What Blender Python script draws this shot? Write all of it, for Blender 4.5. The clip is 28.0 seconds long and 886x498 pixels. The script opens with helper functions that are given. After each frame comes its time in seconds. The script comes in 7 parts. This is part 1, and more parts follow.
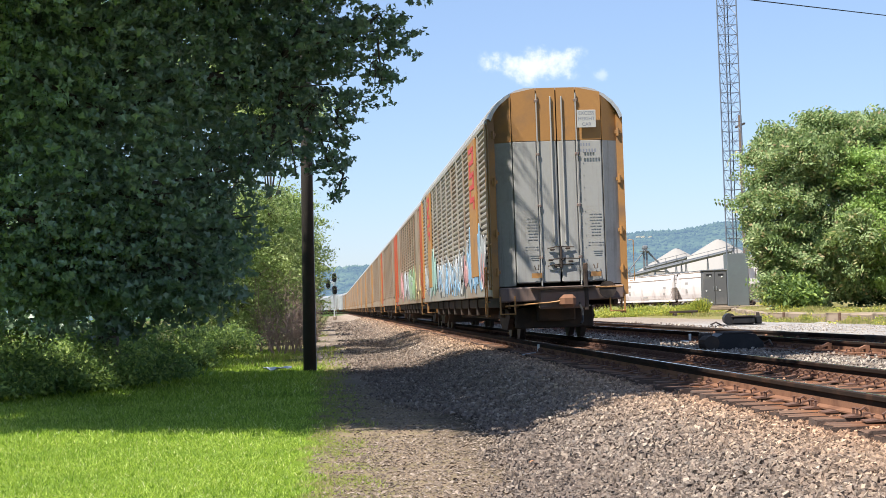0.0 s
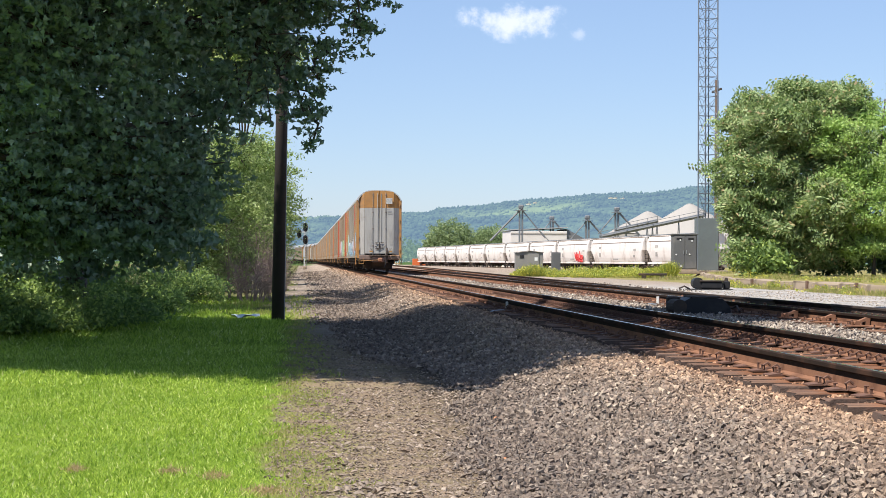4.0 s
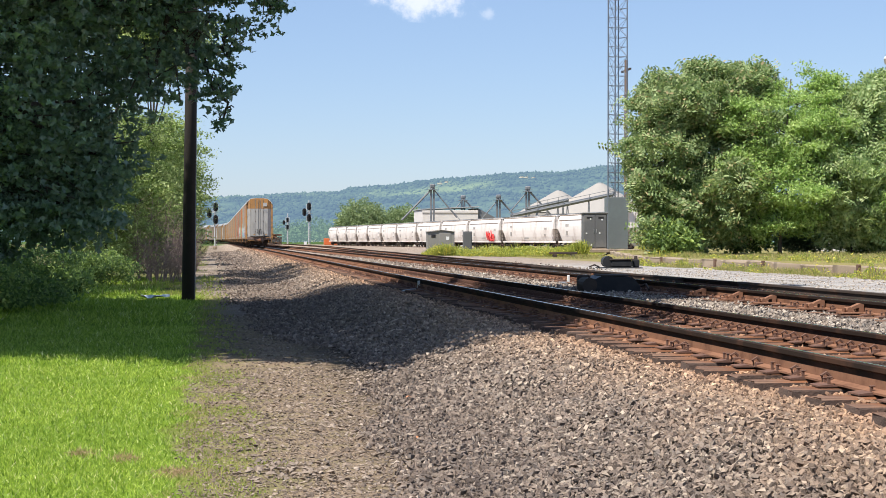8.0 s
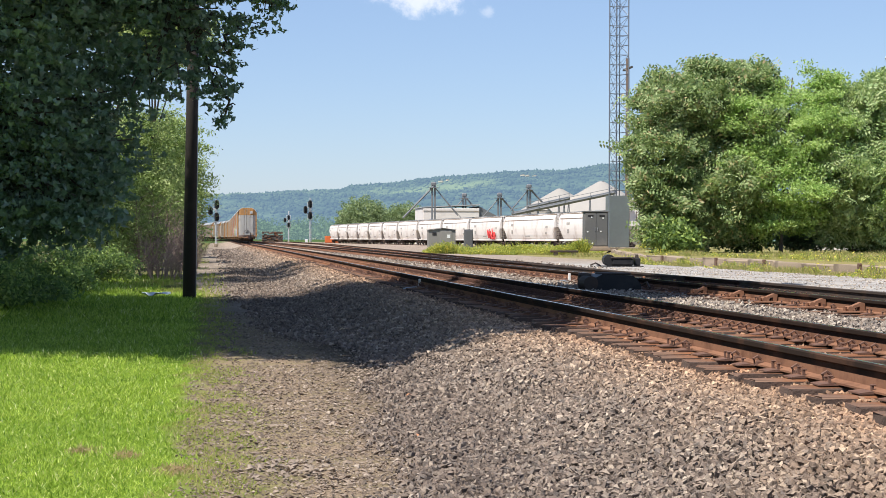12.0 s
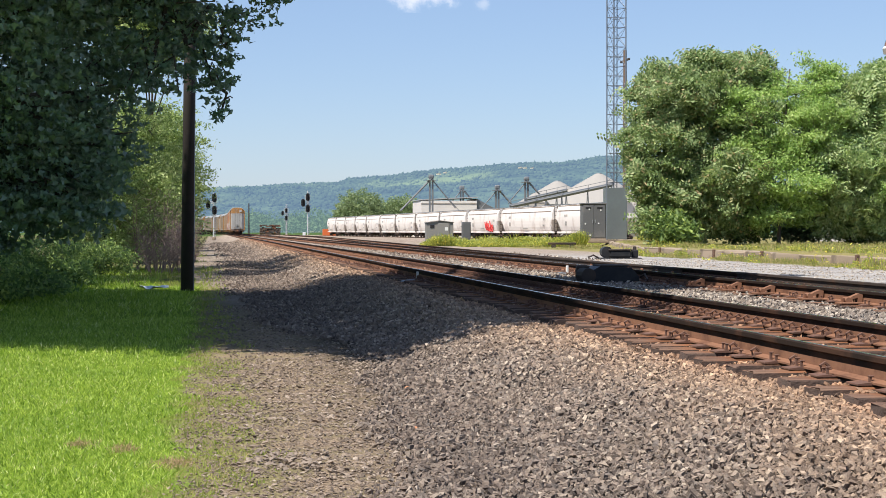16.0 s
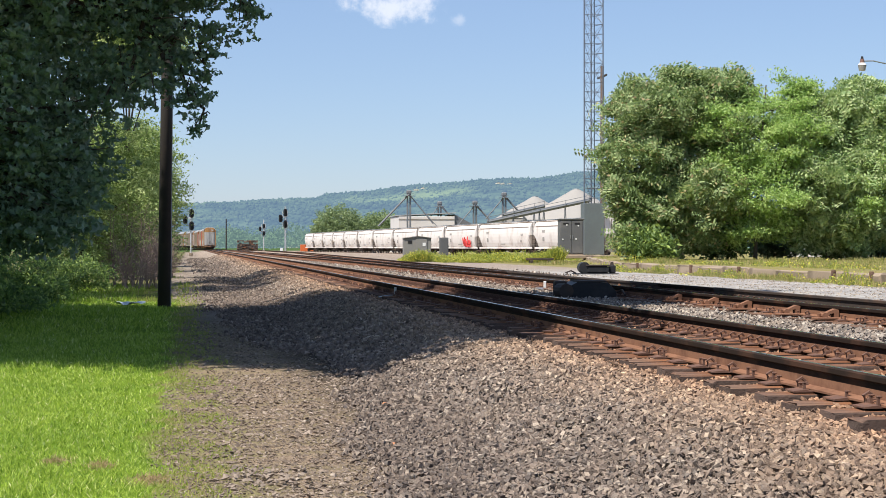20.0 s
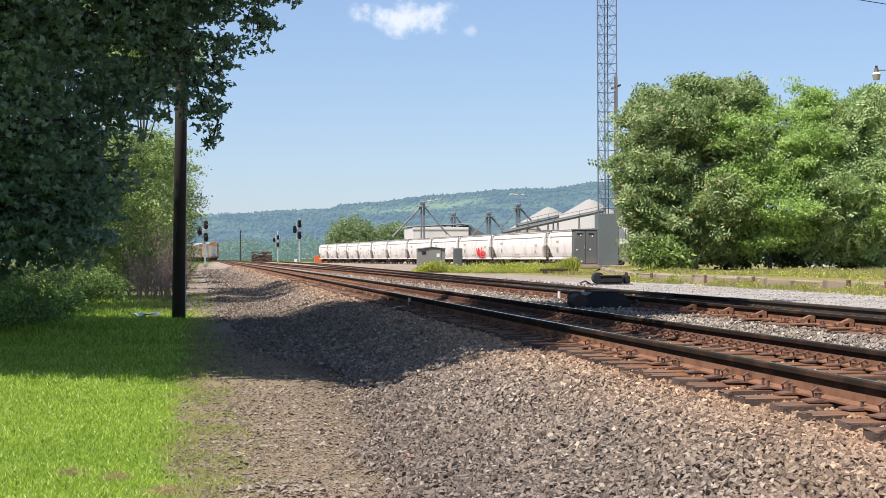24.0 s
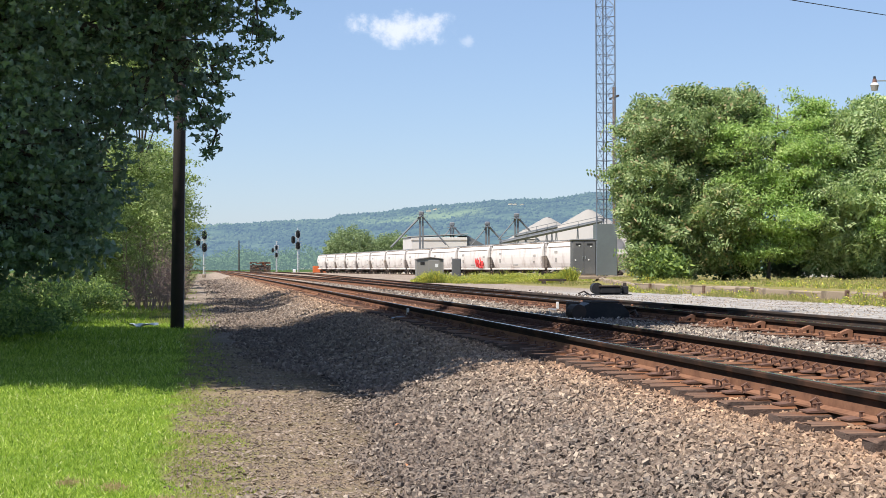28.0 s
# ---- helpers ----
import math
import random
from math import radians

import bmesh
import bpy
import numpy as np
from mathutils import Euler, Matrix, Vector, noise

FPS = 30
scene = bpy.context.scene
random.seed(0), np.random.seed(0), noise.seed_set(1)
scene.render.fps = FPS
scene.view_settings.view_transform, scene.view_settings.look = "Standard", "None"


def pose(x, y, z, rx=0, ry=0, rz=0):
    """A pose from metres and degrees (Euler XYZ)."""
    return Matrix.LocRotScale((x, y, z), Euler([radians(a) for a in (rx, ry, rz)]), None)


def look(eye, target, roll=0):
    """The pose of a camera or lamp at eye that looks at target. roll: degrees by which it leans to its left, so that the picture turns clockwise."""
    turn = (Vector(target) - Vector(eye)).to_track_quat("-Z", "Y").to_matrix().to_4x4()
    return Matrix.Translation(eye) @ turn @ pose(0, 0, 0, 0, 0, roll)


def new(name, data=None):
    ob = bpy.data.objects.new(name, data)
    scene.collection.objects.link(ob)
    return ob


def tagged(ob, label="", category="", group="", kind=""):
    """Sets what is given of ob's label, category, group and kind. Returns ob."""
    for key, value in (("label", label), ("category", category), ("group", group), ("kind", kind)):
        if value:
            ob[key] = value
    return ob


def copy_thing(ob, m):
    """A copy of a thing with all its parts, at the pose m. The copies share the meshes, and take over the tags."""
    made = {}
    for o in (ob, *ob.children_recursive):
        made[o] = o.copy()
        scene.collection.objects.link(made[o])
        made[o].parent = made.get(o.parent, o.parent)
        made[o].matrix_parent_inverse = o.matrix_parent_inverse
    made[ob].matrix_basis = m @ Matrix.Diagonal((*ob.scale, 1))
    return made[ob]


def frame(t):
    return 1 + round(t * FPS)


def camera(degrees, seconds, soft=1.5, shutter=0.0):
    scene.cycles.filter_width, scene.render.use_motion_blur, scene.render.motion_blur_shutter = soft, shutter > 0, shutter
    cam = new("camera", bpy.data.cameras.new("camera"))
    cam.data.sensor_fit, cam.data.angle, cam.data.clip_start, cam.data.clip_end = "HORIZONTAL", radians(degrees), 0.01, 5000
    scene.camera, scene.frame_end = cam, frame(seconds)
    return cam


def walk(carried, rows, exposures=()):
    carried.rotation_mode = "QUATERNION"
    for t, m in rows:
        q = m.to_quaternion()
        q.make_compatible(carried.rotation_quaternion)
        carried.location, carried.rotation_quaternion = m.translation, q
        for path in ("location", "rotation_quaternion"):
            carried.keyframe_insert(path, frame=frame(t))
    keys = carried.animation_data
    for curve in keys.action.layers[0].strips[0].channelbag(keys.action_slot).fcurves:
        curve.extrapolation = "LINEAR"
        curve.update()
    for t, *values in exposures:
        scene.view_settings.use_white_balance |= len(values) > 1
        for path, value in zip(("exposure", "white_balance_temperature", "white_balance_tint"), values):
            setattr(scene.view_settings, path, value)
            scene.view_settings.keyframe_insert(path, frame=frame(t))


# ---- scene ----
EYE = 1.52
cam = camera(31.83, 28.0, soft=0.65)
# seconds, tilt, roll, yaw: the camera is held by hand on one spot beside the line
TURNS = [
    (0, 92.134, 1.925, -4.065),
    (0.5, 91.499, 1.552, -4.051),
    (1, 91.251, 1.148, -4.469),
    (1.5, 91.160, 1.277, -4.739),
    (2, 91.048, 0.659, -5.438),
    (2.5, 90.778, 0.564, -5.469),
    (4.5, 90.391, -0.622, -5.398),
    (5, 90.313, -0.271, -6.546),
    (5.5, 90.276, 0.114, -6.556),
    (6, 90.032, 0.451, -7.847),
    (6.5, 89.889, 0.192, -8.265),
    (7, 89.747, 0.252, -8.286),
    (7.5, 89.688, 0.133, -8.318),
    (8, 89.679, -0.033, -8.422),
    (8.5, 89.657, 0.096, -8.427),
    (9, 89.647, -0.020, -8.415),
    (9.5, 89.643, -0.284, -8.313),
    (10, 89.670, -0.240, -8.138),
    (10.5, 89.715, -0.129, -8.141),
    (11, 89.698, -0.158, -8.291),
    (11.5, 89.643, 0.031, -8.323),
    (12, 89.605, -0.157, -8.383),
    (12.5, 89.544, -0.204, -8.478),
    (14.5, 89.355, -0.089, -8.485),
    (15, 89.295, -0.316, -8.461),
    (15.5, 89.285, 0.001, -8.418),
    (16, 89.331, 0.023, -8.466),
    (16.5, 89.290, -0.592, -8.497),
    (17, 89.304, -0.334, -8.573),
    (17.5, 89.595, 0.376, -8.742),
    (18, 89.680, 0.413, -9.186),
    (18.5, 89.837, 0.349, -9.271),
    (19, 89.899, 0.290, -9.259),
    (19.5, 89.913, 0.099, -9.293),
    (20, 89.906, 0.035, -9.288),
    (20.5, 89.968, -0.000, -9.259),
    (21, 90.000, 0.021, -8.998),
    (21.5, 90.088, 0.033, -8.850),
    (23.5, 90.182, -0.114, -8.782),
    (24, 90.302, 0.183, -8.772),
    (24.5, 90.398, -0.164, -8.745),
    (25, 90.415, -0.554, -8.660),
    (25.5, 90.432, -0.729, -8.411),
    (26, 90.411, -0.703, -8.110),
    (26.5, 90.463, -0.497, -8.169),
    (27, 90.616, -0.073, -8.383),
    (27.5, 90.692, 0.114, -8.623),
    (28, 90.682, 0.172, -8.825),
]
walk(cam, [(t, pose(0, 0, EYE, rx, ry, rz)) for t, rx, ry, rz in TURNS],
     [(0.0, 0.96), (2.0, 0.84), (5.0, 0.78), (8.0, 0.72), (12.0, 0.70), (20.0, 0.62), (24.0, 0.68), (28.0, 0.70)])

# ---- light ----
SUN_TO = Vector((-0.42, -0.31, 0.86)).normalized()
world = bpy.data.worlds.new("sky")
scene.world = world
world.use_nodes = True
wn = world.node_tree
sky = wn.nodes.new("ShaderNodeTexSky")
sky.sky_type = "NISHITA"
sky.sun_disc = False
sky.sun_elevation = math.asin(SUN_TO.z)
sky.sun_rotation = math.atan2(SUN_TO.x, SUN_TO.y)
sky.air_density, sky.dust_density, sky.ozone_density, sky.altitude = 1.0, 0.5, 3.0, 200
wn.nodes["Background"].inputs["Strength"].default_value = 0.077
tint = wn.nodes.new("ShaderNodeMix")
tint.data_type = "RGBA"
tint.inputs["Factor"].default_value = 0.30
tint.inputs["B"].default_value = (3.6, 5.1, 9.0, 1)
wn.links.new(sky.outputs[0], tint.inputs["A"])
wn.links.new(tint.outputs["Result"], wn.nodes["Background"].inputs[0])
sun_data = bpy.data.lights.new("sun", "SUN")
sun_data.energy, sun_data.angle, sun_data.color = 5.0, radians(0.53), (1.0, 0.945, 0.86)
sun = new("sun", sun_data)
sun.matrix_world = look(SUN_TO * 200, (0, 0, 0))


# ---- materials ----
RAIL_Z, TIE_Z = 0.68, 0.49
NEAR_LINE, FAR_LINE = 5.17, 9.75


def nodes_of(name):
    m = bpy.data.materials.new(name)
    m.use_nodes = True
    nt = m.node_tree
    return m, nt, nt.nodes["Principled BSDF"]


def ramp(nt, fac, stops):
    r = nt.nodes.new("ShaderNodeValToRGB")
    while len(r.color_ramp.elements) < len(stops):
        r.color_ramp.elements.new(0.5)
    for e, (p, c) in zip(r.color_ramp.elements, stops):
        e.position, e.color = p, (*c, 1) if len(c) == 3 else c
    nt.links.new(fac, r.inputs[0])
    return r.outputs[0]


def noise_tex(nt, scale, detail=4.0, rough=0.6, vec=None):
    n = nt.nodes.new("ShaderNodeTexNoise")
    n.inputs["Scale"].default_value, n.inputs["Detail"].default_value, n.inputs["Roughness"].default_value = scale, detail, rough
    if vec is not None:
        nt.links.new(vec, n.inputs["Vector"])
    return n.outputs["Fac"]


def mix(nt, fac, a, b, mode="MIX"):
    n = nt.nodes.new("ShaderNodeMix")
    n.data_type, n.blend_type = "RGBA", mode
    for sock, v in ((n.inputs["Factor"], fac), (n.inputs["A"], a), (n.inputs["B"], b)):
        if isinstance(v, (int, float)):
            sock.default_value = v
        elif isinstance(v, tuple):
            sock.default_value = (*v, 1)
        else:
            nt.links.new(v, sock)
    return n.outputs["Result"]


def mathn(nt, op, a, b=0.0, c=None):
    n = nt.nodes.new("ShaderNodeMath")
    n.operation = op
    for i, v in enumerate((a, b) if c is None else (a, b, c)):
        if isinstance(v, (int, float)):
            n.inputs[i].default_value = v
        else:
            nt.links.new(v, n.inputs[i])
    return n.outputs[0]


def step_up(nt, v, lo, hi):
    n = nt.nodes.new("ShaderNodeMapRange")
    n.interpolation_type = "SMOOTHSTEP"
    nt.links.new(v, n.inputs[0])
    n.inputs[1].default_value, n.inputs[2].default_value = lo, hi
    return n.outputs[0]


def bump(nt, bsdf, height, strength, dist):
    b = nt.nodes.new("ShaderNodeBump")
    b.inputs["Strength"].default_value, b.inputs["Distance"].default_value = strength, dist
    nt.links.new(height, b.inputs["Height"])
    nt.links.new(b.outputs[0], bsdf.inputs["Normal"])


def obj_coord(nt):
    return nt.nodes.new("ShaderNodeTexCoord").outputs["Object"]


def world_pos(nt):
    return nt.nodes.new("ShaderNodeNewGeometry").outputs["Position"]


def paint(name, c1, c2, rough=0.5, metal=0.0, fine=30.0, coarse=2.0, stain=None, amount=0.5, relief=0.15, dist=0.004):
    """A surface of two close colours with stains of a third, grained at two scales."""
    m, nt, bs = nodes_of(name)
    co = obj_coord(nt)
    col = mix(nt, noise_tex(nt, fine, 5, 0.65, co), c1, c2)
    big = noise_tex(nt, coarse, 5, 0.6, co)
    if stain:
        col = mix(nt, mathn(nt, "MULTIPLY", step_up(nt, big, 0.48, 0.68), amount), col, stain)
    rnd = nt.nodes.new("ShaderNodeObjectInfo").outputs["Random"]
    col = mix(nt, mathn(nt, "MULTIPLY", rnd, 0.22), col, tuple(v * 0.6 for v in c1))
    nt.links.new(col, bs.inputs["Base Color"])
    rg = mathn(nt, "MULTIPLY_ADD", big, 0.25, rough - 0.12)
    nt.links.new(rg, bs.inputs["Roughness"])
    bs.inputs["Metallic"].default_value = metal
    bump(nt, bs, noise_tex(nt, fine * 1.7, 4, 0.6, co), relief, dist)
    return m


def leafy(name, stops, trans=0.35, rough=0.55, gloss=0.35):
    """Leaves: a colour for each leaf, light passing through the blade."""
    m, nt, bs = nodes_of(name)
    rnd = nt.nodes.new("ShaderNodeNewGeometry").outputs["Random Per Island"]
    col = ramp(nt, rnd, stops)
    patch = noise_tex(nt, 0.55, 3, 0.6, world_pos(nt))
    col = mix(nt, mathn(nt, "MULTIPLY", step_up(nt, patch, 0.4, 0.65), 0.35), col, mix(nt, 1.0, col, (0.45, 0.62, 0.35), "MULTIPLY"))
    nt.links.new(col, bs.inputs["Base Color"])
    bs.inputs["Roughness"].default_value = rough
    bs.inputs["Specular IOR Level"].default_value = gloss
    tr = nt.nodes.new("ShaderNodeBsdfTranslucent")
    nt.links.new(mix(nt, 0.35, col, (0.95, 1.0, 0.3), "MULTIPLY"), tr.inputs[0])
    ad = nt.nodes.new("ShaderNodeMixShader")
    ad.inputs[0].default_value = trans
    nt.links.new(bs.outputs[0], ad.inputs[1])
    nt.links.new(tr.outputs[0], ad.inputs[2])
    nt.links.new(ad.outputs[0], nt.nodes["Material Output"].inputs[0])
    return m


def stony(name, stops, rough=0.85, spot=60.0, single=False):
    """Loose stone: a colour for each stone, specks and broken faces."""
    m, nt, bs = nodes_of(name)
    rnd = nt.nodes.new("ShaderNodeObjectInfo").outputs["Random"] if single else nt.nodes.new("ShaderNodeNewGeometry").outputs["Random Per Island"]
    col = ramp(nt, rnd, stops)
    pos = world_pos(nt)
    col = mix(nt, mathn(nt, "MULTIPLY", noise_tex(nt, spot, 4, 0.7, pos), 0.55), col, (0.13, 0.105, 0.085))
    sep = nt.nodes.new("ShaderNodeSeparateXYZ")
    nt.links.new(pos, sep.inputs[0])
    old = noise_tex(nt, 0.7, 4, 0.6, pos)
    # trodden, sooty stone down by the path, clean tan stone up on the shoulder
    trod = step_up(nt, mathn(nt, "MULTIPLY_ADD", old, 2.6, mathn(nt, "MULTIPLY", sep.outputs[0], -1.0)), -2.3, -0.2)
    col = mix(nt, mathn(nt, "MULTIPLY", trod, 0.8), col, mix(nt, 1.0, col, (0.61, 0.60, 0.61), "MULTIPLY"))
    # rust and brake dust close to the rails
    off = mathn(nt, "ABSOLUTE", mathn(nt, "SUBTRACT", sep.outputs[0], NEAR_LINE))
    dust = mathn(nt, "SUBTRACT", 1.0, step_up(nt, mathn(nt, "MULTIPLY_ADD", old, 1.2, off), 1.3, 2.3))
    col = mix(nt, mathn(nt, "MULTIPLY", dust, 0.5), col, mix(nt, 1.0, col, (1.0, 0.68, 0.50), "MULTIPLY"))
    tan = step_up(nt, mathn(nt, "MULTIPLY_ADD", old, 1.4, sep.outputs[0]), 3.2, 4.8)
    tan = mathn(nt, "SUBTRACT", tan, step_up(nt, mathn(nt, "MULTIPLY_ADD", old, 0.8, sep.outputs[0]), 6.9, 7.9))
    # washed grey stone between the two lines
    col = mix(nt, mathn(nt, "MULTIPLY", step_up(nt, mathn(nt, "MULTIPLY_ADD", old, 0.8, sep.outputs[0]), 6.9, 7.9), 0.8), col, mix(nt, 1.0, col, (1.12, 1.20, 1.26), "MULTIPLY"))
    col = mix(nt, mathn(nt, "MULTIPLY", tan, 0.8), col, mix(nt, 1.0, col, (1.42, 1.17, 0.93), "MULTIPLY"))
    col = mix(nt, mathn(nt, "MULTIPLY", step_up(nt, old, 0.45, 0.7), 0.2), col, (0.22, 0.16, 0.11))
    nt.links.new(col, bs.inputs["Base Color"])
    bs.inputs["Roughness"].default_value = rough
    bump(nt, bs, noise_tex(nt, 75, 4, 0.7, pos), 0.9, 0.012)
    return m


def ground_material():
    m, nt, bs = nodes_of("ground_cover")
    pos = world_pos(nt)
    sep = nt.nodes.new("ShaderNodeSeparateXYZ")
    nt.links.new(pos, sep.inputs[0])
    x, y = sep.outputs[0], sep.outputs[1]
    wob = mathn(nt, "MULTIPLY_ADD", noise_tex(nt, 0.9, 5, 0.65, pos), 1.1, -0.55)
    xe = mathn(nt, "ADD", x, wob)
    fine = noise_tex(nt, 55, 5, 0.7, pos)
    vor = nt.nodes.new("ShaderNodeTexVoronoi")
    vor.inputs["Scale"].default_value = 17.0
    nt.links.new(pos, vor.inputs["Vector"])
    # Near-black between the pebbles: shadow of the gaps is put into the bed colour.
    pebble = ramp(nt, vor.outputs["Color"], [(0.0, (0.03, 0.023, 0.019)), (0.5, (0.085, 0.065, 0.05)), (1.0, (0.22, 0.17, 0.135))])
    gravel = mix(nt, step_up(nt, vor.outputs["Distance"], 0.20, 0.55), pebble, (0.03, 0.025, 0.022))
    gravel = mix(nt, step_up(nt, noise_tex(nt, 0.5, 4, 0.6, pos), 0.42, 0.7), gravel, mix(nt, 0.6, gravel, (0.62, 0.47, 0.36), "MULTIPLY"))
    gravel = mix(nt, mathn(nt, "MULTIPLY", step_up(nt, y, 20, 34), 0.85), gravel, ramp(nt, noise_tex(nt, 9, 6, 0.75, pos), [(0.3, (0.15, 0.115, 0.09)), (0.5, (0.31, 0.245, 0.195)), (0.7, (0.50, 0.405, 0.325))]))
    # far off only the broad patches show
    broad = ramp(nt, noise_tex(nt, 0.7, 9, 0.8, pos), [(0.38, (0.13, 0.10, 0.08)), (0.5, (0.27, 0.215, 0.17)), (0.62, (0.42, 0.345, 0.28))])
    gravel = mix(nt, mathn(nt, "MULTIPLY", step_up(nt, y, 60, 110), 0.8), gravel, broad)
    dirt = ramp(nt, fine, [(0.30, (0.07, 0.048, 0.034)), (0.47, (0.235, 0.174, 0.120)), (0.68, (0.44, 0.335, 0.245))])
    # hard trodden earth of the far path, with stony patches
    pan = mix(nt, step_up(nt, noise_tex(nt, 0.45, 5, 0.7, pos), 0.42, 0.62), ramp(nt, noise_tex(nt, 14, 6, 0.75, pos), [(0.32, (0.085, 0.07, 0.056)), (0.5, (0.19, 0.155, 0.125)), (0.7, (0.33, 0.275, 0.225))]), (0.25, 0.205, 0.165))
    olive = ramp(nt, fine, [(0.32, (0.12, 0.105, 0.06)), (0.68, (0.27, 0.225, 0.12))])
    # Past y 42: soil and dry grass, darkened to carry the brush's shadow.
    soil_green = mix(nt, step_up(nt, y, 42, 47), ramp(nt, fine, [(0.3, (0.10, 0.16, 0.02)), (0.7, (0.22, 0.32, 0.04))]), ramp(nt, noise_tex(nt, 3, 5, 0.7, pos), [(0.35, (0.07, 0.065, 0.03)), (0.65, (0.16, 0.16, 0.06))]))
    meadow = mix(nt, noise_tex(nt, 0.35, 5, 0.65, pos), (0.15, 0.15, 0.05), (0.29, 0.24, 0.11))
    road = mix(nt, step_up(nt, noise_tex(nt, 1.3, 6, 0.7, pos), 0.4, 0.62), ramp(nt, fine, [(0.3, (0.18, 0.168, 0.16)), (0.7, (0.37, 0.35, 0.33))]), (0.40, 0.375, 0.35))
    sward = ramp(nt, noise_tex(nt, 30, 5, 0.75, pos), [(0.34, (0.09, 0.085, 0.035)), (0.5, (0.21, 0.205, 0.07)), (0.66, (0.33, 0.31, 0.12))])
    worn = mathn(nt, "MULTIPLY", mathn(nt, "SUBTRACT", 1.0, step_up(nt, xe, 0.1, 0.75)), step_up(nt, noise_tex(nt, 1.6, 5, 0.7, pos), 0.38, 0.58))
    dirt = mix(nt, worn, dirt, sward)
    c = mix(nt, step_up(nt, xe, -0.45, -0.1), soil_green, mix(nt, mathn(nt, "MULTIPLY", step_up(nt, noise_tex(nt, 2.2, 5, 0.7, pos), 0.42, 0.6), 0.55), dirt, olive))
    strip = mathn(nt, "ADD", mathn(nt, "ADD", xe, wob), mathn(nt, "MULTIPLY", step_up(nt, y, 42, 52), 1.1))
    rutted = ramp(nt, noise_tex(nt, 1.1, 9, 0.8, pos), [(0.36, (0.10, 0.08, 0.06)), (0.5, (0.22, 0.178, 0.14)), (0.62, (0.36, 0.295, 0.235))])
    pan = mix(nt, step_up(nt, y, 34, 60), pan, rutted)
    c = mix(nt, mathn(nt, "MULTIPLY", step_up(nt, y, 24, 34), step_up(nt, strip, -0.1, 0.4)), c, pan)
    c = mix(nt, step_up(nt, xe, 0.9, 2.0), c, gravel)
    c = mix(nt, mathn(nt, "MULTIPLY", step_up(nt, xe, 11.7, 12.3), mathn(nt, "SUBTRACT", 1.0, mathn(nt, "MULTIPLY", step_up(nt, y, 52, 72), 0.85))), c, road)
    c = mix(nt, step_up(nt, mathn(nt, "SUBTRACT", xe, mathn(nt, "MULTIPLY", step_up(nt, y, 40, 60), 0.8)), 16.4, 17.2), c, meadow)
    far = step_up(nt, y, 110, 150)
    yard = mix(nt, step_up(nt, xe, 40, 60), gravel, meadow)
    c = mix(nt, mathn(nt, "MULTIPLY", far, step_up(nt, xe, 11, 13)), c, yard)
    wild = step_up(nt, y, 380, 520)
    c = mix(nt, wild, c, (0.06, 0.10, 0.03))
    nt.links.new(c, bs.inputs["Base Color"])
    bs.inputs["Roughness"].default_value = 0.95
    bs.inputs["Specular IOR Level"].default_value = 0.05
    h = mathn(nt, "ADD", fine, mathn(nt, "MULTIPLY", vor.outputs["Distance"], -1.0))
    bump(nt, bs, h, 0.8, 0.03)
    return m


GROUND = ground_material()
RUST = paint("rusty_steel", (0.265, 0.138, 0.086), (0.175, 0.088, 0.056), 0.8, 0.0, 40, 3, (0.10, 0.05, 0.035), 0.7, 0.3)
PLATE = paint("dark_rusted_iron", (0.15, 0.075, 0.05), (0.085, 0.045, 0.034), 0.85, 0.0, 40, 6, (0.22, 0.10, 0.055), 0.6, 0.4)
# Dark worn head; the upper web takes it too, as the head's painted-in shadow.
RAIL_HEAD = paint("worn_head_and_web_shade", (0.032, 0.022, 0.018), (0.022, 0.016, 0.013), 0.88, 0.0, 30, 2, (0.10, 0.05, 0.032), 0.5)
RAIL_TOP = paint("polished_rail_top", (0.90, 0.90, 0.90), (0.80, 0.80, 0.80), 0.16, 1.0, 20, 3, (0.42, 0.38, 0.35), 0.4, 0.02)


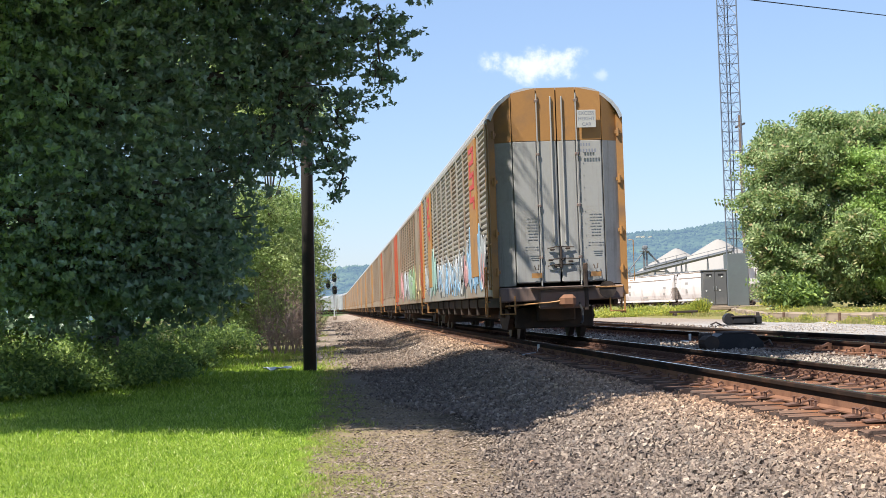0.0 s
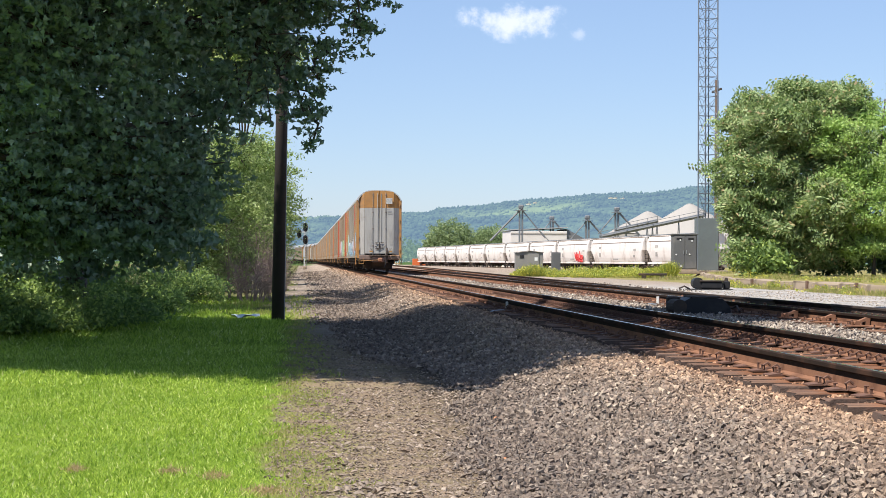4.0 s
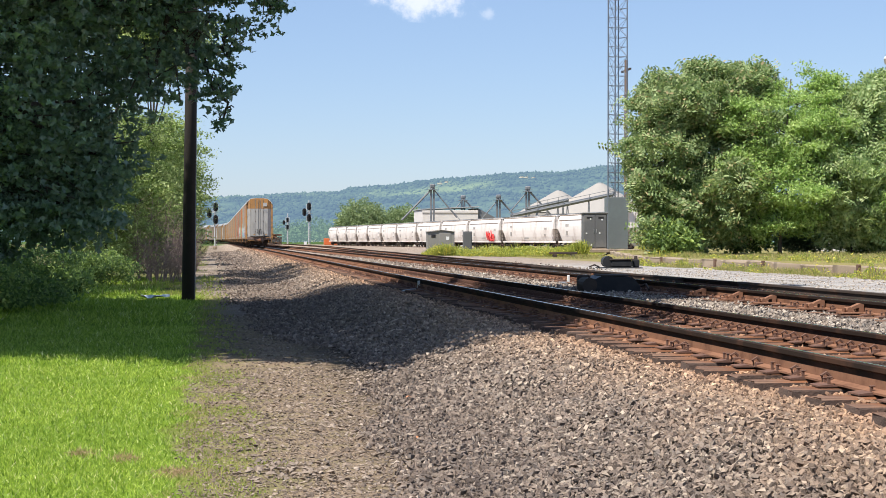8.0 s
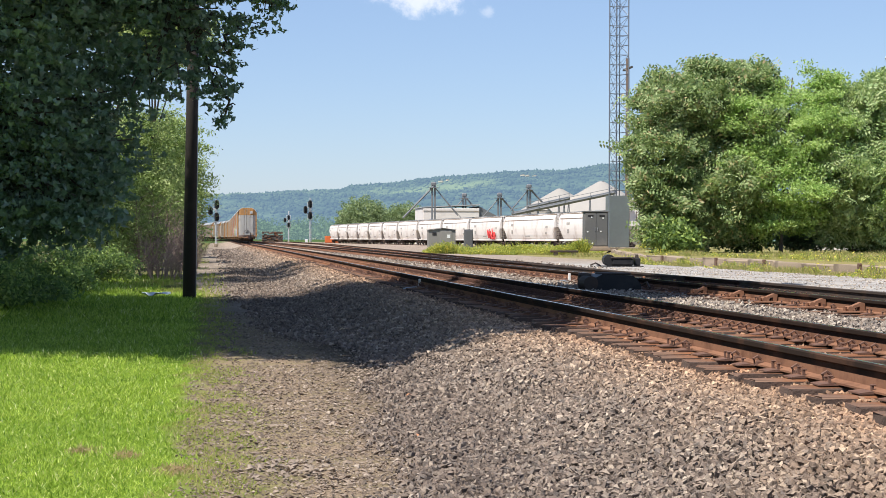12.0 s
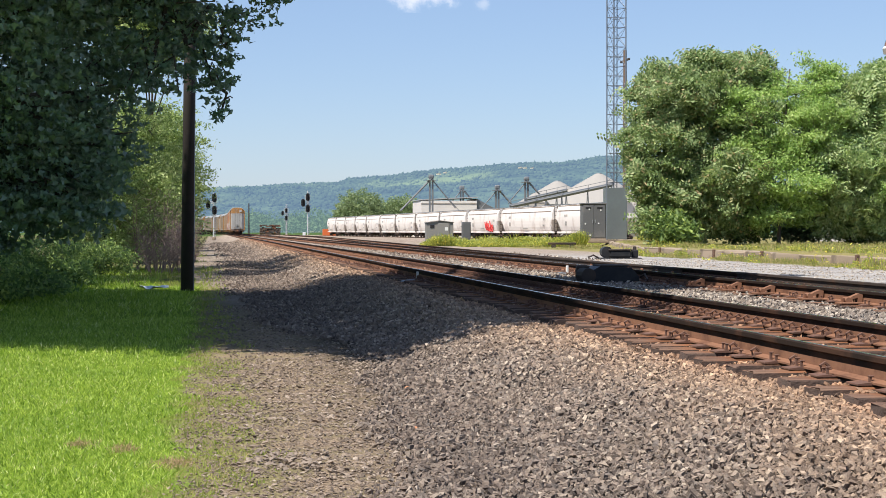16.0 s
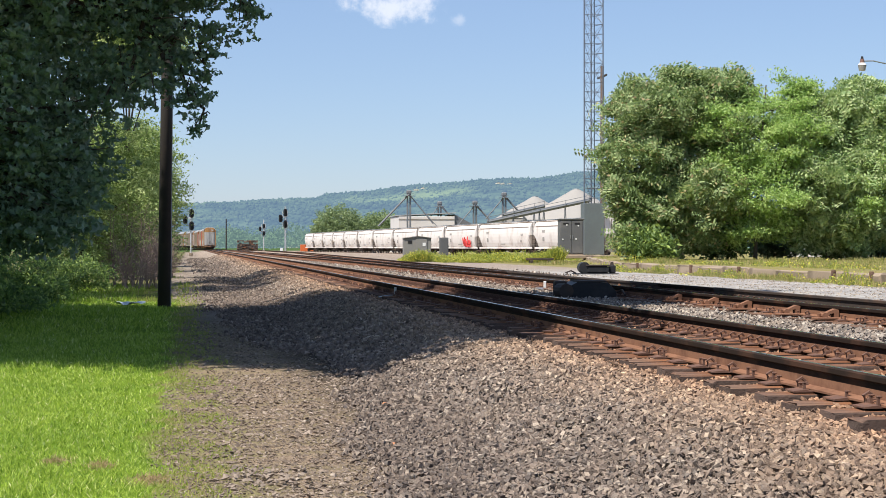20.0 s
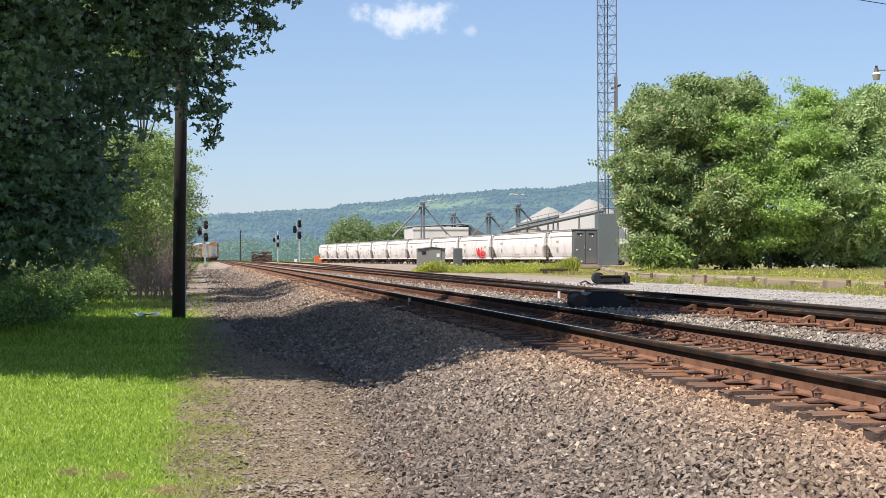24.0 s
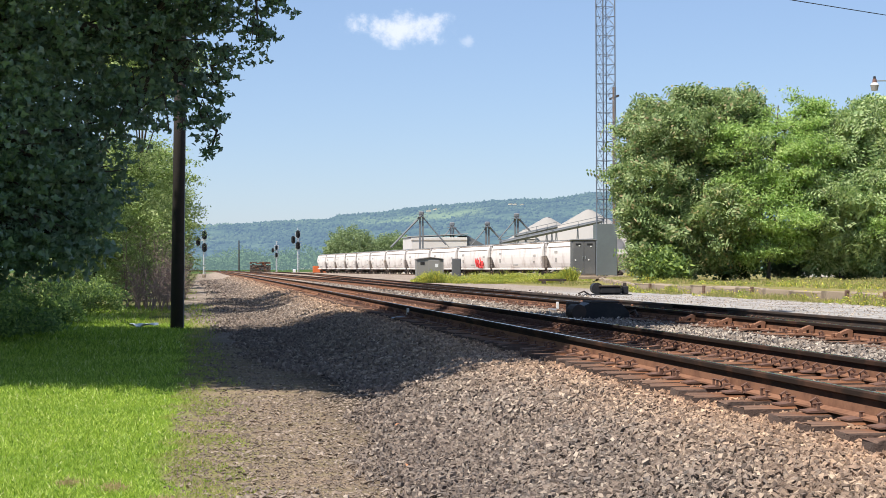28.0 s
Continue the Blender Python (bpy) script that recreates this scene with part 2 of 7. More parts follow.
def tie_material():
    """Creosoted timber split along its grain, rust-stained round the rail seats."""
    m, nt, bs = nodes_of("weathered_tie")
    co = obj_coord(nt)
    mp = nt.nodes.new("ShaderNodeMapping")
    mp.inputs["Scale"].default_value = (2.5, 42, 42)
    nt.links.new(co, mp.inputs[0])
    grain = noise_tex(nt, 1.0, 5, 0.7, mp.outputs[0])
    col = ramp(nt, grain, [(0.30, (0.035, 0.023, 0.018)), (0.46, (0.15, 0.095, 0.07)), (0.68, (0.25, 0.16, 0.11))])
    sep = nt.nodes.new("ShaderNodeSeparateXYZ")
    nt.links.new(co, sep.inputs[0])
    seat = mathn(nt, "ABSOLUTE", mathn(nt, "SUBTRACT", mathn(nt, "ABSOLUTE", sep.outputs[0]), 0.72))
    wide = mathn(nt, "MULTIPLY_ADD", noise_tex(nt, 5, 4, 0.6, co), -0.75, mathn(nt, "ADD", seat, 0.34))
    stain = mathn(nt, "SUBTRACT", 1.0, step_up(nt, wide, 0.08, 0.55))
    col = mix(nt, mathn(nt, "MULTIPLY", stain, 0.9), col, mix(nt, grain, (0.11, 0.045, 0.022), (0.32, 0.135, 0.062)))
    rnd = nt.nodes.new("ShaderNodeObjectInfo").outputs["Random"]
    col = mix(nt, mathn(nt, "MULTIPLY", rnd, 0.6), col, mix(nt, 1.0, col, (0.6, 0.58, 0.6), "MULTIPLY"))
    nt.links.new(col, bs.inputs["Base Color"])
    bs.inputs["Roughness"].default_value = 0.95
    bs.inputs["Specular IOR Level"].default_value = 0.2
    bump(nt, bs, grain, 1.0, 0.012)
    return m


TIE_WOOD = tie_material()
# Upright tie faces get this darker brown: creosote plus their shade in the colour.
TIE_SIDE = paint("creosote_and_shade_brown", (0.062, 0.042, 0.034), (0.11, 0.07, 0.052), 0.95, 0, 30, 4, (0.15, 0.085, 0.058), 0.6, 0.8, 0.012)
for m in (RAIL_HEAD, RUST):
    m.node_tree.nodes["Principled BSDF"].inputs["Specular IOR Level"].default_value = 0.06
STONE = stony("ballast_stone", [(0.0, (0.090, 0.068, 0.055)), (0.3, (0.223, 0.166, 0.130)), (0.55, (0.371, 0.281, 0.215)), (0.72, (0.217, 0.182, 0.156)), (0.92, (0.477, 0.376, 0.286)), (1.0, (0.636, 0.525, 0.413))])
LONE_STONE = stony("loose_stone", [(0.0, (0.090, 0.068, 0.055)), (0.3, (0.223, 0.166, 0.130)), (0.55, (0.371, 0.281, 0.215)), (0.72, (0.217, 0.182, 0.156)), (0.92, (0.477, 0.376, 0.286)), (1.0, (0.636, 0.525, 0.413))], single=True)
PEBBLE = stony("path_pebble", [(0.0, (0.17, 0.125, 0.09)), (0.5, (0.36, 0.272, 0.195)), (0.88, (0.54, 0.42, 0.31)), (1.0, (0.78, 0.64, 0.50))])
MAPLE = leafy("maple_leaf", [(0.0, (0.175, 0.265, 0.19)), (0.6, (0.21, 0.305, 0.21)), (1.0, (0.25, 0.345, 0.225))], 0.42, 0.36, 1.0)
SUMAC = leafy("compound_leaf", [(0.0, (0.140, 0.205, 0.086)), (0.5, (0.291, 0.378, 0.173)), (0.88, (0.454, 0.530, 0.270)), (1.0, (0.594, 0.432, 0.270))], 0.42, 0.6, 0.2)
SUMAC_PALE = leafy("pale_compound_leaf", [(0.0, (0.226, 0.329, 0.144)), (0.5, (0.412, 0.515, 0.247)), (1.0, (0.598, 0.650, 0.371))], 0.42, 0.6, 0.2)
LOCUST = leafy("light_leaf", [(0.0, (0.294, 0.420, 0.147)), (0.6, (0.452, 0.598, 0.210)), (1.0, (0.619, 0.724, 0.304))], 0.5)
SHRUB = leafy("shrub_leaf", [(0.0, (0.13, 0.20, 0.075)), (0.6, (0.24, 0.34, 0.115)), (1.0, (0.52, 0.62, 0.20))], 0.48)
HEDGE = leafy("hedge_leaf", [(0.0, (0.20, 0.27, 0.10)), (0.6, (0.36, 0.45, 0.18)), (1.0, (0.58, 0.64, 0.32))], 0.5)
WOOD_FAR = leafy("woodland_leaf", [(0.0, (0.17, 0.23, 0.115)), (0.6, (0.27, 0.34, 0.17)), (1.0, (0.38, 0.45, 0.24))], 0.4)
GRASS = leafy("lawn_grass", [(0.0, (0.13, 0.23, 0.02)), (0.5, (0.33, 0.46, 0.05)), (0.88, (0.50, 0.60, 0.11)), (0.96, (0.60, 0.66, 0.20)), (1.0, (0.80, 0.76, 0.42))], 0.36, 0.45, 0.4)
TUFT = leafy("worn_grass", [(0.0, (0.20, 0.26, 0.05)), (0.6, (0.34, 0.40, 0.08)), (0.85, (0.42, 0.38, 0.14)), (1.0, (0.52, 0.40, 0.22))], 0.35, 0.6, 0.2)
DRY_WEED = leafy("dry_weed", [(0.0, (0.16, 0.20, 0.05)), (0.45, (0.30, 0.31, 0.08)), (0.8, (0.45, 0.36, 0.17)), (1.0, (0.55, 0.42, 0.22))], 0.3)
WEED = leafy("roadside_weed", [(0.0, (0.20, 0.27, 0.06)), (0.5, (0.38, 0.42, 0.09)), (0.75, (0.52, 0.50, 0.10)), (1.0, (0.76, 0.62, 0.10))], 0.35)
TWIG = paint("dry_twig", (0.30, 0.215, 0.18), (0.17, 0.125, 0.105), 0.9)
BARK = paint("bark", (0.09, 0.07, 0.055), (0.05, 0.04, 0.033), 0.95, 0, 25, 3, (0.13, 0.12, 0.10), 0.5, 0.8, 0.02)
POLE_WOOD = paint("creosoted_pole", (0.045, 0.036, 0.032), (0.028, 0.023, 0.021), 0.85, 0, 30, 1.5, (0.08, 0.06, 0.05), 0.5, 0.6, 0.01)
CONCRETE = paint("old_concrete", (0.36, 0.28, 0.20), (0.22, 0.17, 0.125), 0.95, 0, 18, 1.6, (0.13, 0.10, 0.075), 0.8, 0.5, 0.01)


# ---- mesh helpers ----
class MB:
    """Collects faces for one mesh; every face may carry a material slot."""

    def __init__(self):
        self.v, self.f, self.m, self.slot = [], [], [], 0

    def add(self, vs, fs, outward=None):
        n = len(self.v)
        vs = [Vector(p) for p in vs]
        self.v += vs
        for f in fs:
            if outward is not None:
                a, b, c = vs[f[0]], vs[f[1]], vs[f[2]]
                mid = sum((vs[i] for i in f), Vector()) / len(f)
                if (b - a).cross(c - a).dot(mid - outward) < 0:
                    f = tuple(reversed(f))
            self.f.append([n + i for i in f])
            self.m.append(self.slot)
        return self

    def box(self, c, s, bev=0.0, rot=None):
        c = Vector(c)
        h = [d / 2 for d in s]
        b = min(bev, min(h) * 0.9)
        vs, idx = [], {}
        for i in range(8):
            sg = [(i >> k & 1) * 2 - 1 for k in range(3)]
            for a in range(3):
                if b == 0 and a:
                    idx[i, a] = idx[i, 0]
                    continue
                idx[i, a] = len(vs)
                vs.append(Vector([sg[k] * (h[k] - (0 if k == a else b)) for k in range(3)]))
        fs = []
        for a in range(3):
            o = [k for k in range(3) if k != a]
            for s1 in (0, 1):
                q = [(s1 << a) | (p << o[0]) | (r << o[1]) for p, r in ((0, 0), (1, 0), (1, 1), (0, 1))]
                fs.append([idx[i, a] for i in q])
        if b > 0:
            for a in range(3):
                o = [k for k in range(3) if k != a]
                for p in (0, 1):
                    for r in (0, 1):
                        i = (p << o[0]) | (r << o[1])
                        j = i | (1 << a)
                        fs.append([idx[i, o[0]], idx[j, o[0]], idx[j, o[1]], idx[i, o[1]]])
            fs += [[idx[i, 0], idx[i, 1], idx[i, 2]] for i in range(8)]
        if rot is not None:
            vs = [rot @ p for p in vs]
        return self.add([p + c for p in vs], fs, c)

    def cyl(self, p0, p1, r0, r1=None, n=10, caps=True):
        p0, p1 = Vector(p0), Vector(p1)
        r1 = r0 if r1 is None else r1
        d = (p1 - p0).normalized()
        q = d.to_track_quat("Z", "Y")
        ring = [q @ Vector((math.cos(2 * math.pi * i / n), math.sin(2 * math.pi * i / n), 0)) for i in range(n)]
        vs = [p0 + w * r0 for w in ring] + [p1 + w * r1 for w in ring]
        fs = [(i, (i + 1) % n, n + (i + 1) % n, n + i) for i in range(n)]
        if caps:
            fs += [tuple(range(n))[::-1], tuple(range(n, 2 * n))]
        return self.add(vs, fs)

    def tube(self, pts, r, n=6, r1=None):
        """A round bar along a bent line, from radius r to r1."""
        pts = [Vector(p) for p in pts]
        e, m, base = r if r1 is None else r1, len(pts), len(self.v)
        for i, p in enumerate(pts):
            d = (pts[min(i + 1, m - 1)] - pts[max(i - 1, 0)]).normalized()
            q, k = d.to_track_quat("Z", "Y"), r + (e - r) * i / (m - 1)
            self.v += [p + q @ Vector((k * math.cos(6.2832 * a / n), k * math.sin(6.2832 * a / n), 0)) for a in range(n)]
        for i in range(m - 1):
            for a in range(n):
                b = (a + 1) % n
                self.f.append([base + i * n + a, base + i * n + b, base + (i + 1) * n + b, base + (i + 1) * n + a])
                self.m.append(self.slot)
        for ring in (list(range(n))[::-1], list(range((m - 1) * n, m * n))):
            self.f.append([base + a for a in ring])
            self.m.append(self.slot)
        return self

    def prism(self, prof, axis, lo, hi):
        """A closed profile of (u, w) pushed along axis (0 x, 1 y, 2 z)."""
        def at(u, w, k):
            return ((k, u, w), (u, k, w), (u, w, k))[axis]
        n = len(prof)
        vs = [at(u, w, lo) for u, w in prof] + [at(u, w, hi) for u, w in prof]
        fs = [(i, (i + 1) % n, n + (i + 1) % n, n + i) for i in range(n)] + [tuple(range(n))[::-1], tuple(range(n, 2 * n))]
        mid = sum((Vector(p) for p in vs), Vector()) / len(vs)
        return self.add(vs, fs, mid)

    def sweep(self, prof, path, slots=None):
        """An open or closed profile of (side, up) along a list of (place, heading)."""
        n, base = len(prof), len(self.v)
        for p, a in path:
            side = Vector((math.cos(a), -math.sin(a), 0))
            self.v += [Vector(p) + side * u + Vector((0, 0, w)) for u, w in prof]
        for k in range(len(path) - 1):
            for i in range(n):
                j = (i + 1) % n
                self.f.append([base + k * n + i, base + k * n + j, base + (k + 1) * n + j, base + (k + 1) * n + i])
                self.m.append(slots[i] if slots else self.slot)
        return self

    def mesh(self, name, mats, smooth=False):
        me = bpy.data.meshes.new(name)
        me.from_pydata([tuple(p) for p in self.v], [], self.f)
        for mt in mats if isinstance(mats, (list, tuple)) else (mats,):
            me.materials.append(mt)
        me.polygons.foreach_set("material_index", self.m)
        if smooth:
            me.polygons.foreach_set("use_smooth", [True] * len(self.f))
        me.update()
        return me


def part(name, mb, mats, parent=None, label="", at=None, smooth=False):
    ob = new(name, mb.mesh(name, mats, smooth) if isinstance(mb, MB) else mb)
    if parent is not None:
        ob.parent = parent
    if at is not None:
        ob.matrix_basis = at
    return tagged(ob, label)


def thing(name, label, category, at=None, group="", kind=""):
    ob = new(name)
    if at is not None:
        ob.matrix_basis = at
    return tagged(ob, label, category, group, kind)


def turns(n, rng, up=0.0):
    """n turning matrices whose third axis leans upward by up."""
    z = rng.normal(size=(n, 3))
    z /= np.linalg.norm(z, axis=1)[:, None]
    z[:, 2] += up
    z /= np.linalg.norm(z, axis=1)[:, None]
    a = rng.normal(size=(n, 3))
    x = np.cross(a, z)
    x /= np.linalg.norm(x, axis=1)[:, None]
    return np.stack([x, np.cross(z, x), z], axis=2)


def scattered(name, shape, faces, places, rots, sizes, mats, slots=None):
    """One mesh of many small pieces of one shape."""
    shape = np.array(shape, float)
    n, k = len(places), len(shape)
    co = np.einsum("nij,kj->nki", rots * np.asarray(sizes)[:, None, None], shape) + np.asarray(places)[:, None, :]
    me = bpy.data.meshes.new(name)
    me.vertices.add(n * k)
    me.vertices.foreach_set("co", co.ravel())
    lens = np.array([len(f) for f in faces])
    flat = np.concatenate([np.array(f) for f in faces])
    loops = (flat[None, :] + (np.arange(n) * k)[:, None]).ravel()
    me.loops.add(len(loops))
    me.loops.foreach_set("vertex_index", loops)
    tot = np.tile(lens, n)
    me.polygons.add(len(tot))
    me.polygons.foreach_set("loop_start", np.concatenate([[0], np.cumsum(tot)[:-1]]))
    me.polygons.foreach_set("loop_total", tot)
    for mt in mats if isinstance(mats, (list, tuple)) else (mats,):
        me.materials.append(mt)
    if slots is not None:
        me.polygons.foreach_set("material_index", np.repeat(slots, len(faces)))
    me.update()
    me.validate()
    me.shade_flat()
    return me


# ---- the lie of the land ----


def ease(v, a, b):
    k = min(1.0, max(0.0, (v - a) / (b - a)))
    return k * k * (3 - 2 * k)


def bend(y):
    """How far the line has swung to the left at y."""
    k = max(0.0, min(y, 545.0) - 400.0)
    return k ** 3 / 5e5 + max(0.0, min(y, 1200.0) - 545.0) * 3 * 145.0 ** 2 / 5e5 - 0.2 * ease(y, 25, 100)


def heading(y):
    k = max(0.0, min(y, 545.0) - 400.0)
    return math.atan(-3 * k * k / 5e5)


def dock_edge(y):
    return 17.55 + max(0.0, y - 62.0) * 0.22


def ground_z(x, y):
    u = x + bend(y)
    z = 0.40 * ease(u, 1.8, 3.55) + 0.03 * ease(u, 4.05, 4.3) * ease(-u, -10.9, -10.6)
    z += 0.13 * ease(u, 11.3, 13.0)
    if u > dock_edge(y) + 0.12 and y < 108:
        z = 0.86
    z += 0.30 * ease(-u, 2.0, 9.0) * ease(y, 10, 45)
    z -= 0.25 * ease(u, 15, 28) * ease(y, 112, 150)
    return z


def swells(x, y):
    """Small unevenness of the ground, with washed-out ridges across the far path."""
    z = noise.fractal(Vector((x * 0.6, y * 0.6, 0)), 1.0, 2.0, 2) * 0.022 * (0.5 if 3.6 < x < 11.5 else 1.0)
    k = ease(y, 34, 48) * ease(-y, -190, -130) * ease(x, -2.5, -0.5) * ease(-x, -3.2, -2.0)
    if k > 0:
        z += k * 0.10 * (1 - 2.6 * abs(noise.noise(Vector((x * 0.22 + 5, y * 0.085, 2.5))))) + k * 0.03 * noise.noise(Vector((x * 0.9, y * 0.5, 8)))
    return z


def ground_top(x, y):
    """Height of the uneven ground near the camera."""
    return ground_z(x, y) + swells(x, y)


def ground():
    xs = np.unique(np.concatenate([np.linspace(-4000, -60, 14), np.linspace(-60, -6, 28), np.linspace(-6, 18, 161), np.linspace(18, 60, 43), np.linspace(60, 4000, 16)]).round(3))
    ys = np.unique(np.concatenate([np.linspace(-3000, -20, 8), np.linspace(-20, 110, 240), np.linspace(110, 190, 60), np.linspace(190, 700, 80), np.linspace(700, 4500, 14)]).round(3))
    rough = [[swells(x, y) if abs(x) < 60 and -20 < y < 190 else 0.0 for x in xs] for y in ys]
    mb = MB()
    for j, y in enumerate(ys):
        for i, x in enumerate(xs):
            mb.v.append(Vector((x, y, ground_z(x, y) + rough[j][i])))
    n = len(xs)
    for j in range(len(ys) - 1):
        for i in range(n - 1):
            mb.f.append([j * n + i, j * n + i + 1, (j + 1) * n + i + 1, (j + 1) * n + i])
            mb.m.append(0)
    return tagged(part("ground", mb, GROUND, smooth=True), "gravel path, ballast shoulder and lawn beside a railway line", "ground", kind="structure")


ground()


# ---- the tracks ----
RAIL = [(-0.076, 0), (-0.076, 0.014), (-0.012, 0.03), (-0.010, 0.088), (-0.009, 0.13), (-0.036, 0.143), (-0.036, 0.176), (-0.029, 0.183), (-0.008, 0.1855), (0.022, 0.1855), (0.031, 0.183), (0.036, 0.176), (0.036, 0.143), (0.009, 0.13), (0.010, 0.088), (0.012, 0.03), (0.076, 0.014), (0.076, 0)]
# Slot 1 reaches down the upper web to paint the shadow below the head.
RAIL_SLOTS = [0, 0, 0, 1, 1, 1, 1, 1, 2, 2, 1, 1, 1, 1, 0, 0, 0, 0]
RAILS_Y = [-90, -40, 2, 20, 60, 120, 200, 300, 380] + list(range(400, 680, 14)) + [760, 900]


def tie_mesh(seed):
    rng = random.Random(seed)
    mb = MB().box((0, 0, -0.09), (2.44, 0.225, 0.18), 0.012)
    grow = rng.uniform(-0.03, 0.05)
    for p in mb.v:
        p.x += grow * (1 if p.x > 0 else -1) + rng.uniform(-0.02, 0.02) + (0.02 if p.x > 0 else -0.02) * rng.random()
        p.z += rng.uniform(-0.008, 0.004)
        p.y += rng.uniform(-0.008, 0.008)
    # upright faces take the shade-darkened slot
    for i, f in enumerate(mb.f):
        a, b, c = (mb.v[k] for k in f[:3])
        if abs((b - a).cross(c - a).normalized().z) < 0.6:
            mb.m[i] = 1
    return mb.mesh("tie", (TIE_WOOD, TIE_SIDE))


def plate_mesh(seed):
    """A tie plate with its spikes at one rail seat."""
    mb, rng, x, y = MB(), random.Random(seed), 0.0, 0.0
    mb.prism([(-0.19, 0.0), (0.19, 0.0), (0.19, 0.010), (0.10, 0.020), (0.085, 0.020), (0.08, 0.012), (-0.08, 0.012), (-0.085, 0.020), (-0.10, 0.020), (-0.19, 0.010)], 1, -0.092 + rng.uniform(-0.01, 0.01), 0.092 + rng.uniform(-0.01, 0.01))
    for sx in (-1, 1):
        for sy in (-0.055, 0.055):
            if rng.random() < 0.7:
                dx, dy, up = rng.uniform(-0.012, 0.012), rng.uniform(-0.012, 0.012), rng.uniform(-0.006, 0.022)
                mb.box((x + sx * 0.092 + dx, y + sy + dy, 0.03 + up / 2), (0.018, 0.018, 0.045 + up))
                mb.box((x + sx * 0.086 + dx, y + sy + dy, 0.055 + up), (0.036, 0.028, 0.011), 0.004)
    return mb.mesh("tie_plate", PLATE)


def anchor_mesh():
    """A spring anchor clipped under the rail's foot."""
    mb = MB().box((-0.05, 0, 0.035), (0.07, 0.028, 0.05), 0.008)
    mb.tube([(-0.09, 0, 0.02), (-0.105, 0, 0.075), (-0.07, 0, 0.095), (-0.04, 0, 0.07)], 0.013, 5)
    return mb.mesh("rail_anchor", PLATE)


def track(line, label, start, near_count, seed):
    th = thing("railway_track", label, "railway track", group="main line tracks")
    base = TIE_Z + 0.008
    for s in (-0.7535, 0.7535):
        mb = MB().sweep(RAIL, [((line + s - bend(y), y, base), heading(y)) for y in RAILS_Y], RAIL_SLOTS)
        part("rail", mb, (RUST, RAIL_HEAD, RAIL_TOP), th, "rust-brown steel rail with a polished running surface")
    rng = random.Random(seed)
    shapes = [tie_mesh(seed * 10 + k) for k in range(6)]
    plates = [plate_mesh(seed * 20 + k) for k in range(4)]
    anchor = anchor_mesh()
    rest = MB()
    y, n = start, 0
    while y < 640:
        yy = y + rng.uniform(-0.03, 0.03)
        x = line - bend(yy) + rng.uniform(-0.05, 0.05)
        if n < near_count:
            o = part("tie", rng.choice(shapes), None, th, at=pose(x, yy, TIE_Z + rng.uniform(-0.012, 0.004), 0, 0, rng.uniform(-2.6, 2.6)))
            if n < 95:
                for s in (-0.7535, 0.7535):
                    part("tie_plate", rng.choice(plates), None, th, at=pose(line + s + rng.uniform(-0.025, 0.025), yy + rng.uniform(-0.015, 0.015), TIE_Z, 0, 0, rng.uniform(-5, 5) + rng.choice((0, 180))))
            if n < 75:
                for sy in (-0.135, 0.135):
                    part("rail_anchor", anchor, None, th, at=pose(line + 0.7535, yy + sy + rng.uniform(-0.02, 0.02), TIE_Z, 0, 0, rng.uniform(-8, 8)))
                if n % 3 != 1:
                    part("rail_anchor", anchor, None, th, at=pose(line - 0.7535, yy + rng.choice((-0.135, 0.135)), TIE_Z - 0.01))
        else:
            rest.box((x, yy, TIE_Z - 0.09), (2.6, 0.225, 0.18))
        y += 0.56
        n += 1
    for k in range(150):
        rest.box((line, start - 0.5 - 0.5 * k, TIE_Z - 0.09), (2.6, 0.225, 0.18))
    tagged(part("distant_tie", rest, TIE_WOOD, th), kind="stuff")
    return th


track(NEAR_LINE, "nearer main line track on weathered wooden ties", 6.0, 290, 3)
far_track = track(FAR_LINE, "second main line track with turnout rails and braces", 13.0, 290, 7)


# ---- the train ----
def streaked(name, c1, c2, streak):
    """Old paint with rain streaks running down it."""
    m, nt, bs = nodes_of(name)
    co = obj_coord(nt)
    col = mix(nt, noise_tex(nt, 14, 5, 0.65, co), c1, c2)
    mp = nt.nodes.new("ShaderNodeMapping")
    mp.inputs["Scale"].default_value = (9.0, 9.0, 0.55)
    nt.links.new(co, mp.inputs[0])
    run = noise_tex(nt, 1.0, 6, 0.7, mp.outputs[0])
    col = mix(nt, mathn(nt, "MULTIPLY", step_up(nt, run, 0.50, 0.70), 0.65), col, streak)
    col = mix(nt, mathn(nt, "MULTIPLY", step_up(nt, noise_tex(nt, 1.1, 5, 0.7, co), 0.52, 0.7), 0.35), col, streak)
    nt.links.new(col, bs.inputs["Base Color"])
    bs.inputs["Roughness"].default_value = 0.6
    bs.inputs["Specular IOR Level"].default_value = 0.3
    bump(nt, bs, noise_tex(nt, 20, 4, 0.6, co), 0.2, 0.004)
    return m


YELLOW = paint("faded_yellow_paint", (0.42, 0.21, 0.06), (0.32, 0.155, 0.05), 0.6, 0, 12, 0.9, (0.20, 0.12, 0.07), 0.8)
ORANGE = paint("orange_red_paint", (0.44, 0.066, 0.018), (0.33, 0.048, 0.014), 0.55, 0, 18, 0.8, (0.20, 0.08, 0.04), 0.5)
DOOR_WHITE = streaked("weathered_white_doors", (0.359, 0.355, 0.339), (0.304, 0.300, 0.289), (0.27, 0.255, 0.24))
DOOR_GRIMY = streaked("grimy_corner_panel", (0.27, 0.26, 0.25), (0.36, 0.35, 0.335), (0.16, 0.145, 0.135))
